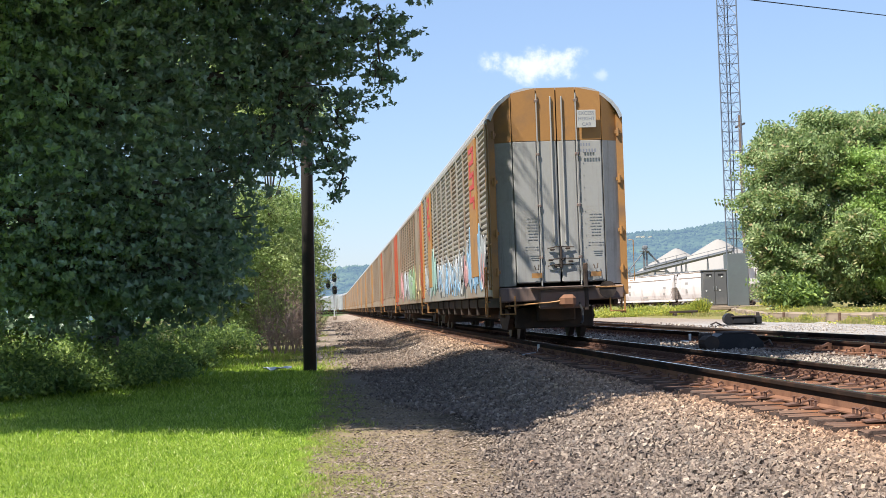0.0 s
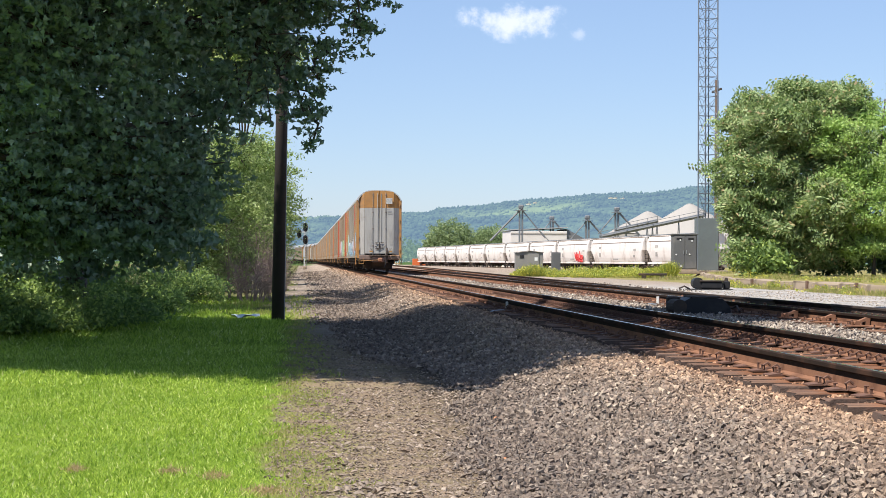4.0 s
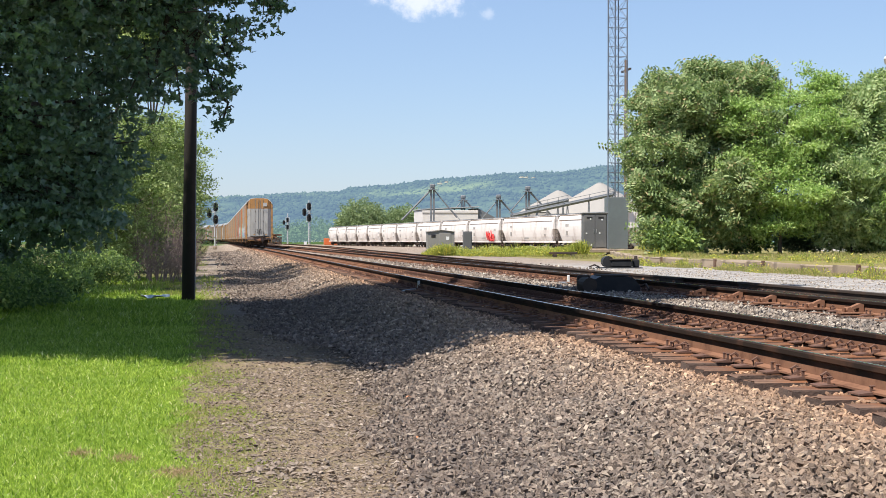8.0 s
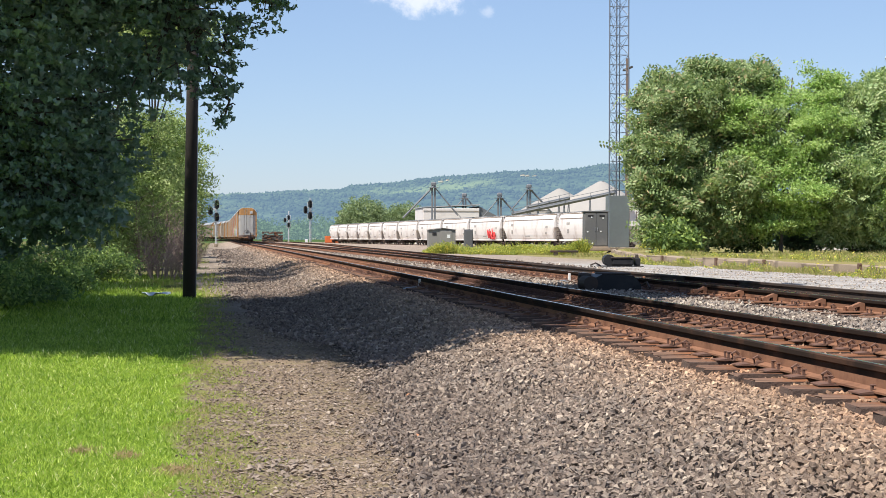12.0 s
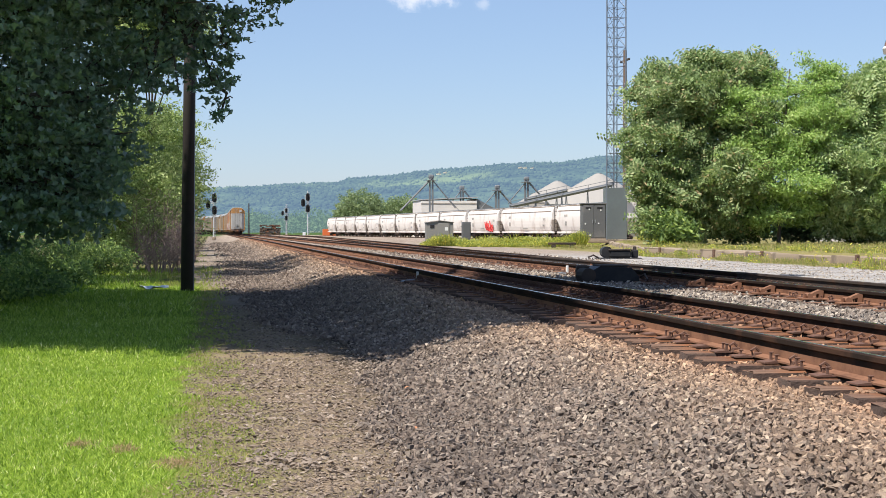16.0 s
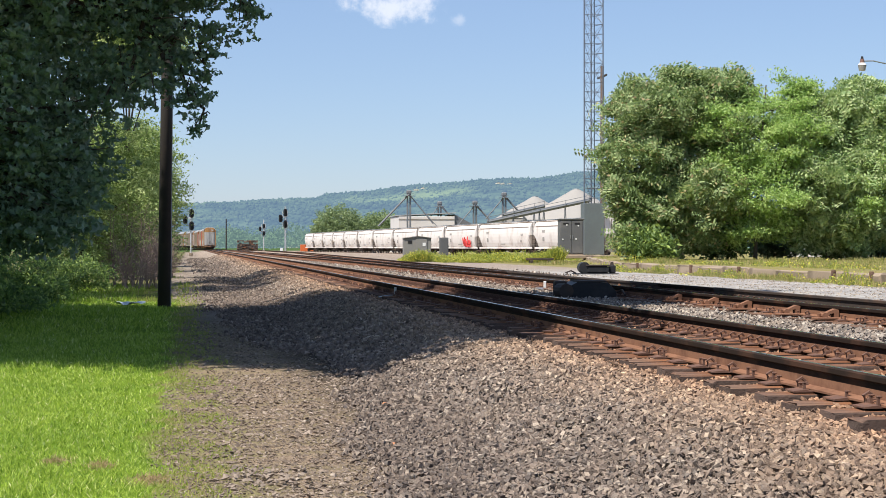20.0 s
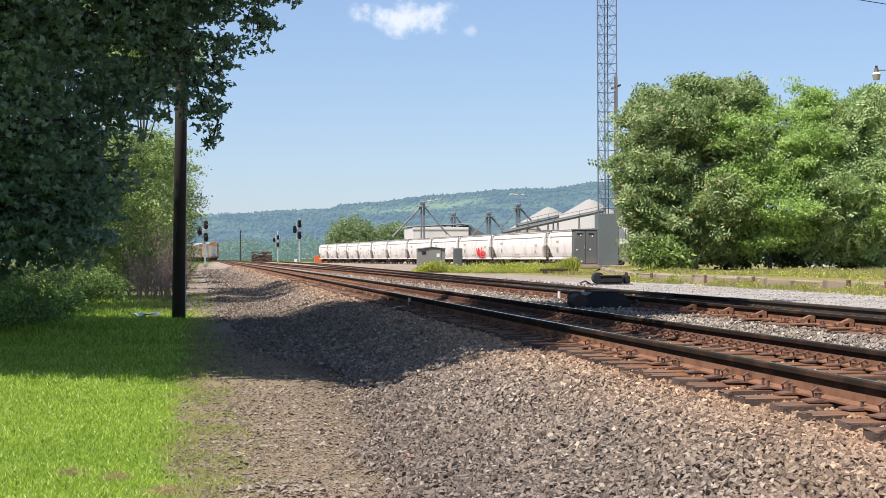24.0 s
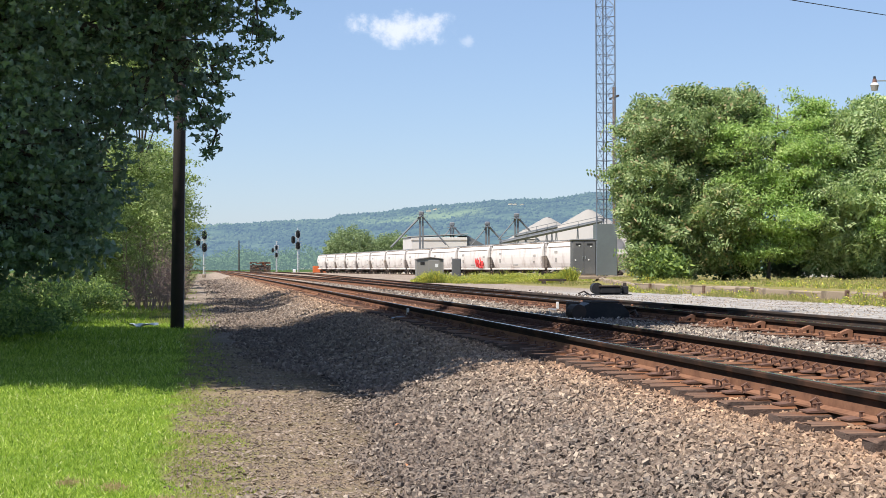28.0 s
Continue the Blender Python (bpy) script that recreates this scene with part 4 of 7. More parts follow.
def upright(n, rng, lean=0.45):
    """n turning matrices for blades that stand up and lean at random."""
    a = rng.random(n) * 6.283
    tip = rng.normal(size=(n, 2)) * lean
    zax = np.stack([tip[:, 0], tip[:, 1], np.ones(n)], 1)
    zax /= np.linalg.norm(zax, axis=1)[:, None]
    xax = np.cross(np.stack([np.cos(a), np.sin(a), np.zeros(n)], 1), zax)
    xax /= np.linalg.norm(xax, axis=1)[:, None]
    return np.stack([xax, np.cross(zax, xax), zax], axis=2)


STALK = [(-0.10, 0, -0.15), (0.10, 0, -0.15), (0.03, 0.30, 1.0), (-0.07, 0.12, 0.55)]
STALK_F = [(0, 1, 2, 3)]


def in_blobs(blobs, n, rng, shell=0.55, clump=None):
    """Places inside a group of (x, y, z, rx, rz) lumps, denser towards their skins."""
    b = np.array(blobs, float)
    w = b[:, 3] ** 1.5 * b[:, 4] ** 0.7
    pick = rng.choice(len(b), n, p=w / w.sum())
    d = rng.normal(size=(n, 3))
    d /= np.linalg.norm(d, axis=1)[:, None]
    r = (shell + (1 - shell) * rng.random(n)) * (1 + 0.16 * np.sin(7 * d[:, 0] + 3 * pick) * np.sin(6 * d[:, 1] + pick) + 0.12 * np.sin(13 * d[:, 2] + 9 * d[:, 0]))
    p = b[pick, :3] + d * r[:, None] * np.stack([b[pick, 3], b[pick, 3], b[pick, 4]], 1)
    if clump:
        # leaves gather round the ends of twigs
        ends = p[: max(8, int(n * clump[1]))]
        p = ends[rng.integers(0, len(ends), n)] + rng.normal(size=(n, 3)) * np.array([clump[0], clump[0], clump[0] * 0.45])
    return p


def crowned(name, label, root, blobs, leaf, n, size, mat, seed, up=0.5, shell=0.55, group="", trunk_r=0.2, category="tree", bark=BARK, low=0.05, spread=0.35, sprigs=0, clump=None):
    """A tree or bush: tapered trunk, limbs to every lump of the crown, and a crown of single leaves."""
    rng = np.random.default_rng(seed)
    th = thing(name, label, category, group=group)
    root = Vector(root)
    top = max(b[2] for b in blobs)
    wood = random.Random(seed)
    big = [b for b in blobs if b[3] > 0.5]
    blobs = list(blobs)
    for k in range(sprigs):
        b = wood.choice(big)
        a, e, r = wood.uniform(0, 6.283), wood.uniform(-0.2, 1.4), wood.uniform(0.28, 0.6)
        reach = wood.uniform(0.92, 1.14)
        blobs.append((b[0] + b[3] * reach * math.cos(a) * math.cos(e), b[1] + b[3] * reach * math.sin(a) * math.cos(e), b[2] + b[4] * reach * math.sin(e), r, r * wood.uniform(0.5, 0.9)))
    if trunk_r > 0:
        cx, cy = np.mean([b[0] for b in blobs]), np.mean([b[1] for b in blobs])
        mid = Vector((root.x + (cx - root.x) * 0.3, root.y + (cy - root.y) * 0.3, root.z + (top - root.z) * 0.45))
        tip = Vector((cx, cy, root.z + (top - root.z) * 0.95))
        tr = MB().tube([root - Vector((0, 0, 0.3)), root + Vector((0.02, 0, 0.5)), mid, tip], trunk_r, 9, trunk_r * 0.25)
        part("trunk", tr, bark, th, smooth=True)
        for b in blobs:
            c = Vector(b[:3])
            s = root.lerp(mid, wood.uniform(0.55, 1.0)) if c.z < mid.z else mid.lerp(tip, wood.uniform(0.0, 0.6))
            if b[3] < 1.2 and trunk_r > 0.1:
                s = min((Vector(o[:3]) for o in blobs if o[3] > b[3] * 1.4), key=lambda o: (o - c).length, default=s)
            k = s.lerp(c, 0.5) + Vector((wood.uniform(-0.3, 0.3), wood.uniform(-0.3, 0.3), wood.uniform(0.0, 0.5)))
            thin = min(1.0, 0.25 + b[3] / 3.5)
            lim = MB().tube([s, k, c], trunk_r * 0.4 * thin, 6, trunk_r * 0.10 * thin)
            for q in range(5):
                e = c + Vector([wood.uniform(-0.75, 0.75) * b[3], wood.uniform(-0.75, 0.75) * b[3], wood.uniform(-0.6, 0.7) * b[4]])
                lim.tube([k.lerp(c, wood.uniform(0.3, 1)), k.lerp(e, 0.6), e], trunk_r * 0.12 * thin, 5, trunk_r * 0.03)
            part("limb", lim, bark, th)
    pts = in_blobs(blobs, n, rng, shell, clump)
    keep = pts[:, 2] > root.z + low
    pts = pts[keep]
    m = len(pts)
    shape, faces = leaf
    me = scattered("crown", shape, faces, pts, turns(m, rng, up), size * (1 - spread + 2 * spread * rng.random(m)), mat)
    tagged(part("crown", me, None, th), kind="stuff")
    return th


LEAF_MAPLE, LEAF_BLADE, LEAF_FROND = (LOBED, LOBED_F), (BLADE, BLADE_F), (FROND, FROND_F)

# the broad dark maples whose shade crosses the path
crowned("maple_tree", "large dark green maple with low drooping boughs over the lawn", (-7.8, 29.0, 0.0),
        [(-5.2, 26, 8.8, 4.4, 4.0), (-1.6, 26.5, 8.2, 2.8, 2.3), (-7.5, 25.5, 6.0, 3.4, 3.0), (-4.4, 25.2, 5.3, 2.3, 2.3), (-2.2, 26.3, 5.6, 1.6, 1.5), (-0.75, 27, 5.9, 1.3, 0.9),
         (0.45, 27, 6.2, 0.9, 0.6), (1.25, 27, 6.3, 0.5, 0.45), (0.98, 27, 5.5, 0.36, 0.45), (0.45, 27, 5.15, 0.45, 0.35), (-0.45, 27.2, 4.75, 0.75, 0.6), (0.25, 27, 4.65, 0.3, 0.35), (0.0, 27, 4.1, 0.42, 0.42), (0.2, 27.1, 3.65, 0.24, 0.26), (-2.4, 27.5, 2.7, 0.9, 0.8), (-3.4, 27, 2.4, 1.0, 0.8), (-1.7, 28, 3.0, 0.7, 0.7), (-4.6, 27, 2.2, 1.2, 0.8), (-1.05, 26.8, 4.2, 0.8, 0.7), (-1.9, 27, 3.9, 0.9, 0.9), (-3.0, 26, 3.7, 1.5, 1.4), (-5.0, 25.4, 3.2, 1.8, 1.6),
         (-4.0, 26.4, 2.7, 1.3, 1.0), (-2.4, 27, 3.2, 0.8, 0.7), (-6.6, 26, 2.7, 1.9, 1.3), (0.7, 27.6, 8.0, 1.6, 1.2), (-0.7, 27.9, 6.9, 1.3, 1.0), (-0.8, 27.7, 5.3, 1.0, 0.9), (-0.3, 27.8, 6.1, 0.9, 0.8), (-2.6, 26.8, 2.15, 0.75, 0.5), (-3.3, 26.6, 2.0, 0.85, 0.5), (-1.95, 27.0, 2.4, 0.65, 0.5), (-2.2, 27.2, 2.0, 0.5, 0.4), (-4.2, 26.2, 2.0, 1.0, 0.6), (-5.4, 26.2, 2.0, 1.1, 0.6)],
        LEAF_MAPLE, 135000, 0.108, MAPLE, 11, 0.6, 0.35, "shade trees", 0.36, clump=(0.07, 0.12))
# High boughs left of x -7 are hidden, added to shade lawn and undergrowth.
crowned("maple_tree", "tall dark green maple beside the gravel path", (-5.2, 36.5, 0.1),
        [(-5.0, 33, 9.5, 4.4, 4.0), (-8.4, 35.6, 9.3, 3.2, 2.6), (-7.4, 44.8, 8.8, 3.0, 2.4), (-2.6, 32.2, 9.8, 2.7, 2.4), (-6.2, 34.4, 5.0, 3.2, 2.8), (-3.0, 33.6, 5.2, 1.8, 1.5), (-3.4, 31.8, 11.8, 2.6, 2.0), (-8.8, 40.5, 9.0, 2.2, 1.5), (-11.2, 41, 9.0, 2.2, 1.5), (-8.4, 43.4, 9.0, 1.6, 1.3), (-8.2, 34, 1.9, 1.7, 1.1), (-6.5, 34, 1.8, 1.4, 1.0), (-5.2, 33.8, 1.7, 1.2, 0.9), (-4.1, 34, 1.8, 1.0, 0.8), (-3.1, 34.2, 1.9, 0.9, 0.75), (-2.5, 34, 2.0, 0.6, 0.5), (-10.2, 34, 2.2, 1.8, 1.3), (-4.8, 34, 3.2, 2.0, 1.6), (-1.8, 31.8, 10.2, 2.1, 1.5), (-3.4, 34.5, 3.4, 1.3, 1.1)],
        LEAF_MAPLE, 78000, 0.17, MAPLE, 12, 0.6, 0.4, "shade trees", 0.34, clump=(0.18, 0.06))
# Stands out of view, added to lay shade on the ground and block sky.
crowned("maple_tree", "unseen added maple whose high boughs cast shade on lawn and tracks", (-9.0, 22.0, 0.0),
        # the narrow column at (0.0, 33.2) is added to shade the train's left corner
        [(-6.5, 20.6, 8.6, 3.0, 2.4), (-4.2, 19.4, 9.3, 3.0, 1.8), (-1.5, 17.2, 9.6, 2.9, 1.7), (-0.4, 19.6, 10.0, 2.4, 1.6), (1.9, 30.4, 11.5, 1.2, 0.9), (-2.5, 30.4, 10.4, 2.8, 1.8), (-0.9, 27.2, 10.8, 2.8, 1.6), (2.2, 25.5, 11.0, 2.8, 1.7), (4.1, 27.2, 11.5, 2.6, 1.7), (5.2, 29.4, 11.6, 2.2, 1.2), (3.5, 28.9, 11.3, 1.9, 1.2), (0.0, 33.2, 9.3, 0.5, 0.9), (0.0, 33.2, 10.8, 0.5, 0.9), (0.0, 33.2, 12.3, 0.5, 0.9), (0.0, 33.2, 13.6, 0.5, 0.9), (2.4, 27.6, 11.4, 2.4, 1.6), (0.6, 24.2, 11.3, 2.4, 1.6), (-2.9, 26.4, 10.6, 2.6, 1.6), (-1.1, 29.2, 10.7, 2.3, 1.5), (-1.5, 21.6, 10.6, 2.1, 1.4), (-7.2, 29.4, 10.2, 2.3, 1.5), (-1.5, 24.0, 11.8, 2.8, 1.8), (-5.2, 23, 11.4, 3.0, 2.0), (-6.4, 24.6, 13.6, 4.0, 2.4), (-7.6, 27.4, 13.4, 3.0, 2.0), (-2.6, 23.4, 13.4, 3.0, 1.8), (-12.5, 30.6, 10.2, 1.4, 1.1), (-10.7, 37.1, 10.2, 1.7, 1.1)],
        LEAF_BLADE, 72000, 0.46, MAPLE, 13, 0.6, 0.35, "shade trees", 0.3)

# the row of lighter trees along the far part of the path
ROW = [(-4.0, 60, 6.8, 3.2), (-2.9, 74, 7.8, 3.0), (-4.0, 90, 8.6, 3.6), (-6.0, 112, 9.0, 5.0), (-7.5, 140, 10.0, 6.0), (-9, 175, 11, 7), (-12, 220, 12, 8), (-16, 280, 13, 9), (-22, 350, 13, 10)]
for k, (x, y, h, r) in enumerate(ROW):
    # Unseen high boughs, added on the first two trees to shade path and undergrowth.
    over = [(-3.0, 51.6, 9.2, 2.1, 1.5), (-1.9, 55.4, 9.3, 1.6, 1.1), (-3.2, 48.6, 9.0, 1.4, 1.2), (-2.6, 57.8, 9.0, 1.8, 1.3), (-6.2, 46.6, 9.0, 2.2, 1.5), (-5.4, 50.2, 9.4, 2.0, 1.4), (-6.8, 53.4, 9.2, 2.2, 1.4)] if k == 0 else [(-2.8, 61.0, 9.4, 2.0, 1.4), (-2.2, 67.5, 9.8, 2.2, 1.5), (-2.4, 63.8, 9.4, 1.8, 1.2), (-1.4, 62.0, 9.6, 1.3, 0.9)] if k == 1 else []
    crowned("roadside_tree", "bright green young tree in the hedge along the path", (x, y, ground_z(x, y)),
            [(x, y, h * 0.58, r * 0.95, h * 0.38), (x + r * 0.45, y - r * 0.2, h * 0.42, r * 0.55, h * 0.26), (x - r * 0.5, y - r * 0.3, h * 0.5, r * 0.6, h * 0.3), (x + r * 0.3, y, h * 0.8, r * 0.45, h * 0.17), (x, y - r * 0.5, h * 0.25, r * 0.75, h * 0.22)] + over,
            LEAF_BLADE, (76000 if k < 2 else 13000) if k < 4 else 5000, (0.145 if k < 2 else 0.26) if k < 3 else 0.42 + 0.06 * k, HEDGE, 30 + k, 0.5, 0.5, "hedge trees", 0.14, clump=(0.24, 0.03) if k < 2 else None)

# undergrowth below the maples
for k, (x, y, r, h) in enumerate([(-6.8, 31.0, 1.5, 0.9), (-5.6, 32.4, 1.2, 0.6), (-8.2, 32.5, 1.8, 1.4), (-5.4, 33.5, 1.3, 0.75), (-4.6, 36, 1.2, 0.65), (-7.2, 35, 1.6, 1.1), (-5.6, 39, 1.5, 0.9), (-4.4, 43.5, 0.9, 0.6), (-5.4, 48, 1.5, 1.4), (-3.6, 52, 1.0, 0.9), (-8.5, 40, 2.2, 1.5), (-9.5, 36.0, 2.2, 1.7), (-7.2, 38.5, 2.0, 1.3), (-5.6, 42.5, 1.7, 1.4), (-10.6, 33, 2.2, 1.7), (-11, 30.5, 1.8, 1.5), (-6.7, 28.2, 1.3, 1.2), (-5.9, 29.8, 0.9, 0.7), (-7.8, 29, 1.4, 1.6), (-5.2, 31.4, 0.7, 0.4), (-7.0, 33.6, 1.5, 1.15)]):
    crowned("bush", "leafy green bush of brambles and vines at the lawn's edge", (x, y, ground_z(x, y)),
            [(x, y, h * 0.5, r, h * 0.55), (x + r * 0.6, y - 0.3, h * 0.3, r * 0.6, h * 0.35), (x - r * 0.5, y - 0.5, h * 0.55, r * 0.55, h * 0.4)],
            LEAF_BLADE, 5200, 0.12, SHRUB, 60 + k, 0.7, 0.4, "bushes", 0.03, "bush", TWIG, sprigs=12, clump=(0.16, 0.03))


def dead_brush(x, y, h, r, seed):
    rng = random.Random(seed)
    th = thing("dry_brush", "leafless greyish brown brush beside the path", "bush", group="dry brush")
    for k in range(9):
        mb = MB()
        a = rng.uniform(0, 6.28)
        foot = Vector((x + 0.3 * r * math.cos(a), y + 0.3 * r * math.sin(a), ground_z(x, y) - 0.05))
        tip = foot + Vector((r * math.cos(a) * rng.uniform(0.3, 1), r * math.sin(a) * rng.uniform(0.3, 1), h * rng.uniform(0.45, 1)))
        mid = foot.lerp(tip, 0.5) + Vector((rng.uniform(-0.1, 0.1), 0, 0.15))
        mb.tube([foot, mid, tip], 0.017, 5, 0.005)
        for q in range(20):
            s = mid.lerp(tip, rng.uniform(-1.0, 1))
            e = s + Vector((rng.uniform(-0.6, 0.6), rng.uniform(-0.6, 0.6), rng.uniform(-0.05, 0.6)))
            mb.tube([s, s.lerp(e, 0.5) + Vector((0, 0, 0.06)), e], 0.007, 4, 0.003)
        tagged(part("stem", mb, TWIG, th), kind="stuff")


for k, (x, y, h, r) in enumerate([(-1.0, 58, 2.2, 0.7), (-1.8, 59, 2.8, 0.9), (-2.6, 58, 3.2, 1.0), (-1.1, 66, 2.6, 0.7), (-1.5, 70, 3.0, 0.9), (-1.4, 61, 2.5, 0.8), (-2.2, 62, 2.9, 0.9), (-0.9, 64, 1.9, 0.6), (-2.0, 56, 2.0, 0.8), (-1.7, 57, 2.6, 0.8), (-1.0, 74, 2.2, 0.7)]):
    dead_brush(x, y, h, r, 80 + k)

# the thicket behind the loading dock
crowned("sumac_tree", "tall tree with long compound leaves above the loading dock", (23.0, 72, 0.86),
        [(22.5, 72, 7.6, 2.6, 2.0), (21.2, 71.5, 5.4, 1.9, 2.2), (23.6, 72.5, 8.8, 1.7, 1.2), (24.8, 71.5, 6.6, 1.9, 2.2), (21.7, 71, 3.4, 1.9, 1.7), (24.0, 70.8, 4.0, 2.2, 1.6), (25.4, 72.4, 8.6, 1.1, 0.9), (21.4, 72, 8.7, 0.6, 0.6), (24.9, 71.8, 8.6, 1.4, 1.1), (23.4, 72, 9.6, 0.8, 0.4), (25.0, 72, 9.4, 0.9, 0.5), (26.3, 72.4, 9.8, 0.5, 0.4), (26.2, 72.2, 8.9, 0.8, 0.8), (20.9, 71.8, 8.75, 0.35, 0.25), (20.9, 71.0, 2.0, 1.0, 0.9), (22.6, 71.2, 1.9, 1.3, 0.9), (24.2, 71.4, 2.3, 1.2, 0.9)],
        LEAF_FROND, 19000, 0.52, SUMAC, 41, 0.5, 0.5, "dock thicket", 0.17, sprigs=40, clump=(0.30, 0.05))
crowned("locust_tree", "light yellow-green tree among darker ones", (26.6, 70.6, 0.86),
        [(26.2, 70.6, 6.2, 1.8, 2.1), (27.6, 70.8, 8.0, 1.5, 1.3), (25.0, 69.8, 4.6, 1.3, 1.4), (28.2, 70.6, 6.2, 1.7, 1.7), (26.8, 69.6, 3.9, 1.7, 1.2), (28.0, 71, 9.6, 0.4, 0.6), (24.6, 70, 7.2, 0.9, 0.9), (28.8, 71, 8.7, 0.7, 0.7), (25.6, 70.2, 2.3, 1.1, 0.9), (27.6, 70.4, 2.4, 1.2, 0.8)],
        LEAF_BLADE, 48000, 0.17, LOCUST, 42, 0.6, 0.5, "dock thicket", 0.12, sprigs=40, clump=(0.26, 0.014))
crowned("sumac_tree", "broad tree with long compound leaves above the loading dock", (30.6, 71.4, 0.86),
        [(30.0, 71.4, 6.6, 1.9, 2.0), (31.4, 71.4, 8.0, 1.5, 1.1), (29.4, 70.4, 4.4, 1.8, 1.3), (31.6, 70.4, 5.0, 1.9, 1.6), (33.0, 71.4, 6.4, 1.6, 1.4), (33.5, 71, 4.6, 1.7, 1.4), (30.8, 70.4, 3.0, 1.6, 0.9), (32.2, 71.4, 8.9, 0.7, 0.5), (32.7, 70.2, 7.0, 1.4, 1.3), (34.6, 71.0, 7.6, 1.2, 1.0), (29.2, 71.0, 2.2, 1.0, 0.9), (31.4, 71.2, 1.9, 1.2, 0.8), (33.6, 71.4, 2.2, 1.3, 0.9)],
        LEAF_FROND, 19000, 0.52, SUMAC_PALE, 43, 0.5, 0.5, "dock thicket", 0.13, sprigs=40, clump=(0.30, 0.05))
crowned("locust_tree", "light green tree at the end of the thicket", (36.0, 74, 0.86),
        [(35.2, 73.5, 5.4, 2.2, 1.9), (36.5, 74, 6.6, 2.0, 1.4), (34.2, 73, 3.4, 1.6, 1.2), (37.5, 74, 4.4, 2.0, 1.9), (33.4, 70.0, 5.6, 1.7, 1.7), (34.6, 70.6, 7.3, 1.3, 1.1), (31.9, 69.6, 3.7, 1.5, 1.1), (35.8, 71, 5.2, 1.5, 1.6)],
        LEAF_BLADE, 40000, 0.18, LOCUST, 44, 0.6, 0.5, "dock thicket", 0.12, sprigs=30, clump=(0.26, 0.014))
for k, (x, y, r, h) in enumerate([(21.0, 69.8, 1.2, 1.7), (22.5, 74.0, 1.8, 2.6), (25.6, 74.0, 1.8, 2.8), (28.6, 74.2, 1.8, 2.6), (31.6, 74.2, 1.8, 2.6), (34.4, 75.0, 1.8, 2.4), (37.2, 75.0, 1.8, 2.6)]):
    crowned("bush", "dense shaded bush under the thicket", (x, y, 0.86), [(x, y, 0.9 + h * 0.45, r, h * 0.55), (x + 0.6, y - 0.3, 0.9 + h * 0.3, r * 0.8, h * 0.4)],
            LEAF_BLADE, 3600, 0.26, SHRUB if k % 2 == 0 else MAPLE, 110 + k, 0.6, 0.3, "thicket bushes", 0.05, "bush", BARK)

# woodland behind the freight yard and towards the hill
for k, (x, y, h, r) in enumerate([(39.6, 420, 12.6, 6.6), (51.8, 425, 11.2, 6.6), (59.5, 440, 8.6, 5.0)]):
    crowned("woodland_tree", "rounded dark green tree behind the freight yard", (x, y, 0.2),
            [(x, y, h * 0.55, r, h * 0.44), (x - r * 0.5, y - 2, h * 0.45, r * 0.6, h * 0.3), (x + r * 0.5, y - 2, h * 0.45, r * 0.6, h * 0.35), (x, y - 3, h * 0.3, r * 0.8, h * 0.28)],
            LEAF_BLADE, 22000, 0.6, WOOD_FAR, 130 + k, 0.5, 0.6, "yard trees", 0.3)


def far_woods():
    """The strip of trees along the valley floor, too many to count."""
    rng = np.random.default_rng(5)
    places, sizes = [], []
    for k in range(330):
        y = rng.uniform(560, 1100)
        x = rng.uniform(-0.16, 0.45) * y + rng.normal() * 10
        r, h = rng.uniform(5, 10), rng.uniform(5, 11) * (0.8 + y / 2500)
        if abs(x + bend(y) - 7) < 22:
            continue
        p = in_blobs([(x, y, h * 0.55, r, h * 0.45)], 340, rng, 0.6)
        places.append(p[p[:, 2] > 0.2])
    pts = np.concatenate(places)
    n = len(pts)
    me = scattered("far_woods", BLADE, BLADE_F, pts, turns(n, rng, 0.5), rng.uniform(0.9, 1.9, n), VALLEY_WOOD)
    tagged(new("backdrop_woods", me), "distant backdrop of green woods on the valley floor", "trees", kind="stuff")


def distant_woods(name, stops, haze_glow, amount, scale):
    """Leaf canopy of the distant backdrop, with haze painted in as pale blue emission."""
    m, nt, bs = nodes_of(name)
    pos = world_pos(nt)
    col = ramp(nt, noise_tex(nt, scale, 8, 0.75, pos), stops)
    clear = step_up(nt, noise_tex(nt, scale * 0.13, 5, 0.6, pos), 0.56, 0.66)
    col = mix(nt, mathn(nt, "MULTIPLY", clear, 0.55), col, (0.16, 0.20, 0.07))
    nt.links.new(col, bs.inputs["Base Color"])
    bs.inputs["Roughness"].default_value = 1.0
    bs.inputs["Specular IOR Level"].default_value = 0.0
    bs.inputs["Emission Color"].default_value = (*haze_glow, 1)
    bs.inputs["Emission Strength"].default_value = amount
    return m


# both woods emit a bluish tone that carries the summer haze
VALLEY_WOOD = distant_woods("hazed_valley_woods", [(0.3, (0.045, 0.075, 0.035)), (0.5, (0.065, 0.10, 0.05)), (0.7, (0.10, 0.145, 0.07))], (0.20, 0.31, 0.34), 0.38, 0.06)
HILL = distant_woods("hazed_hillside", [(0.38, (0.014, 0.024, 0.014)), (0.5, (0.030, 0.047, 0.024)), (0.62, (0.056, 0.080, 0.038))], (0.165, 0.26, 0.41), 0.53, 0.02)
far_woods()


# the skyline of the ridge: bearing and height over the eye, both as slopes
RIDGE_A = (-0.42, 0.003, 0.045, 0.060, 0.081, 0.088, 0.110, 0.132, 0.170, 0.192, 0.219, 0.238, 0.245, 0.259, 0.40, 0.78)
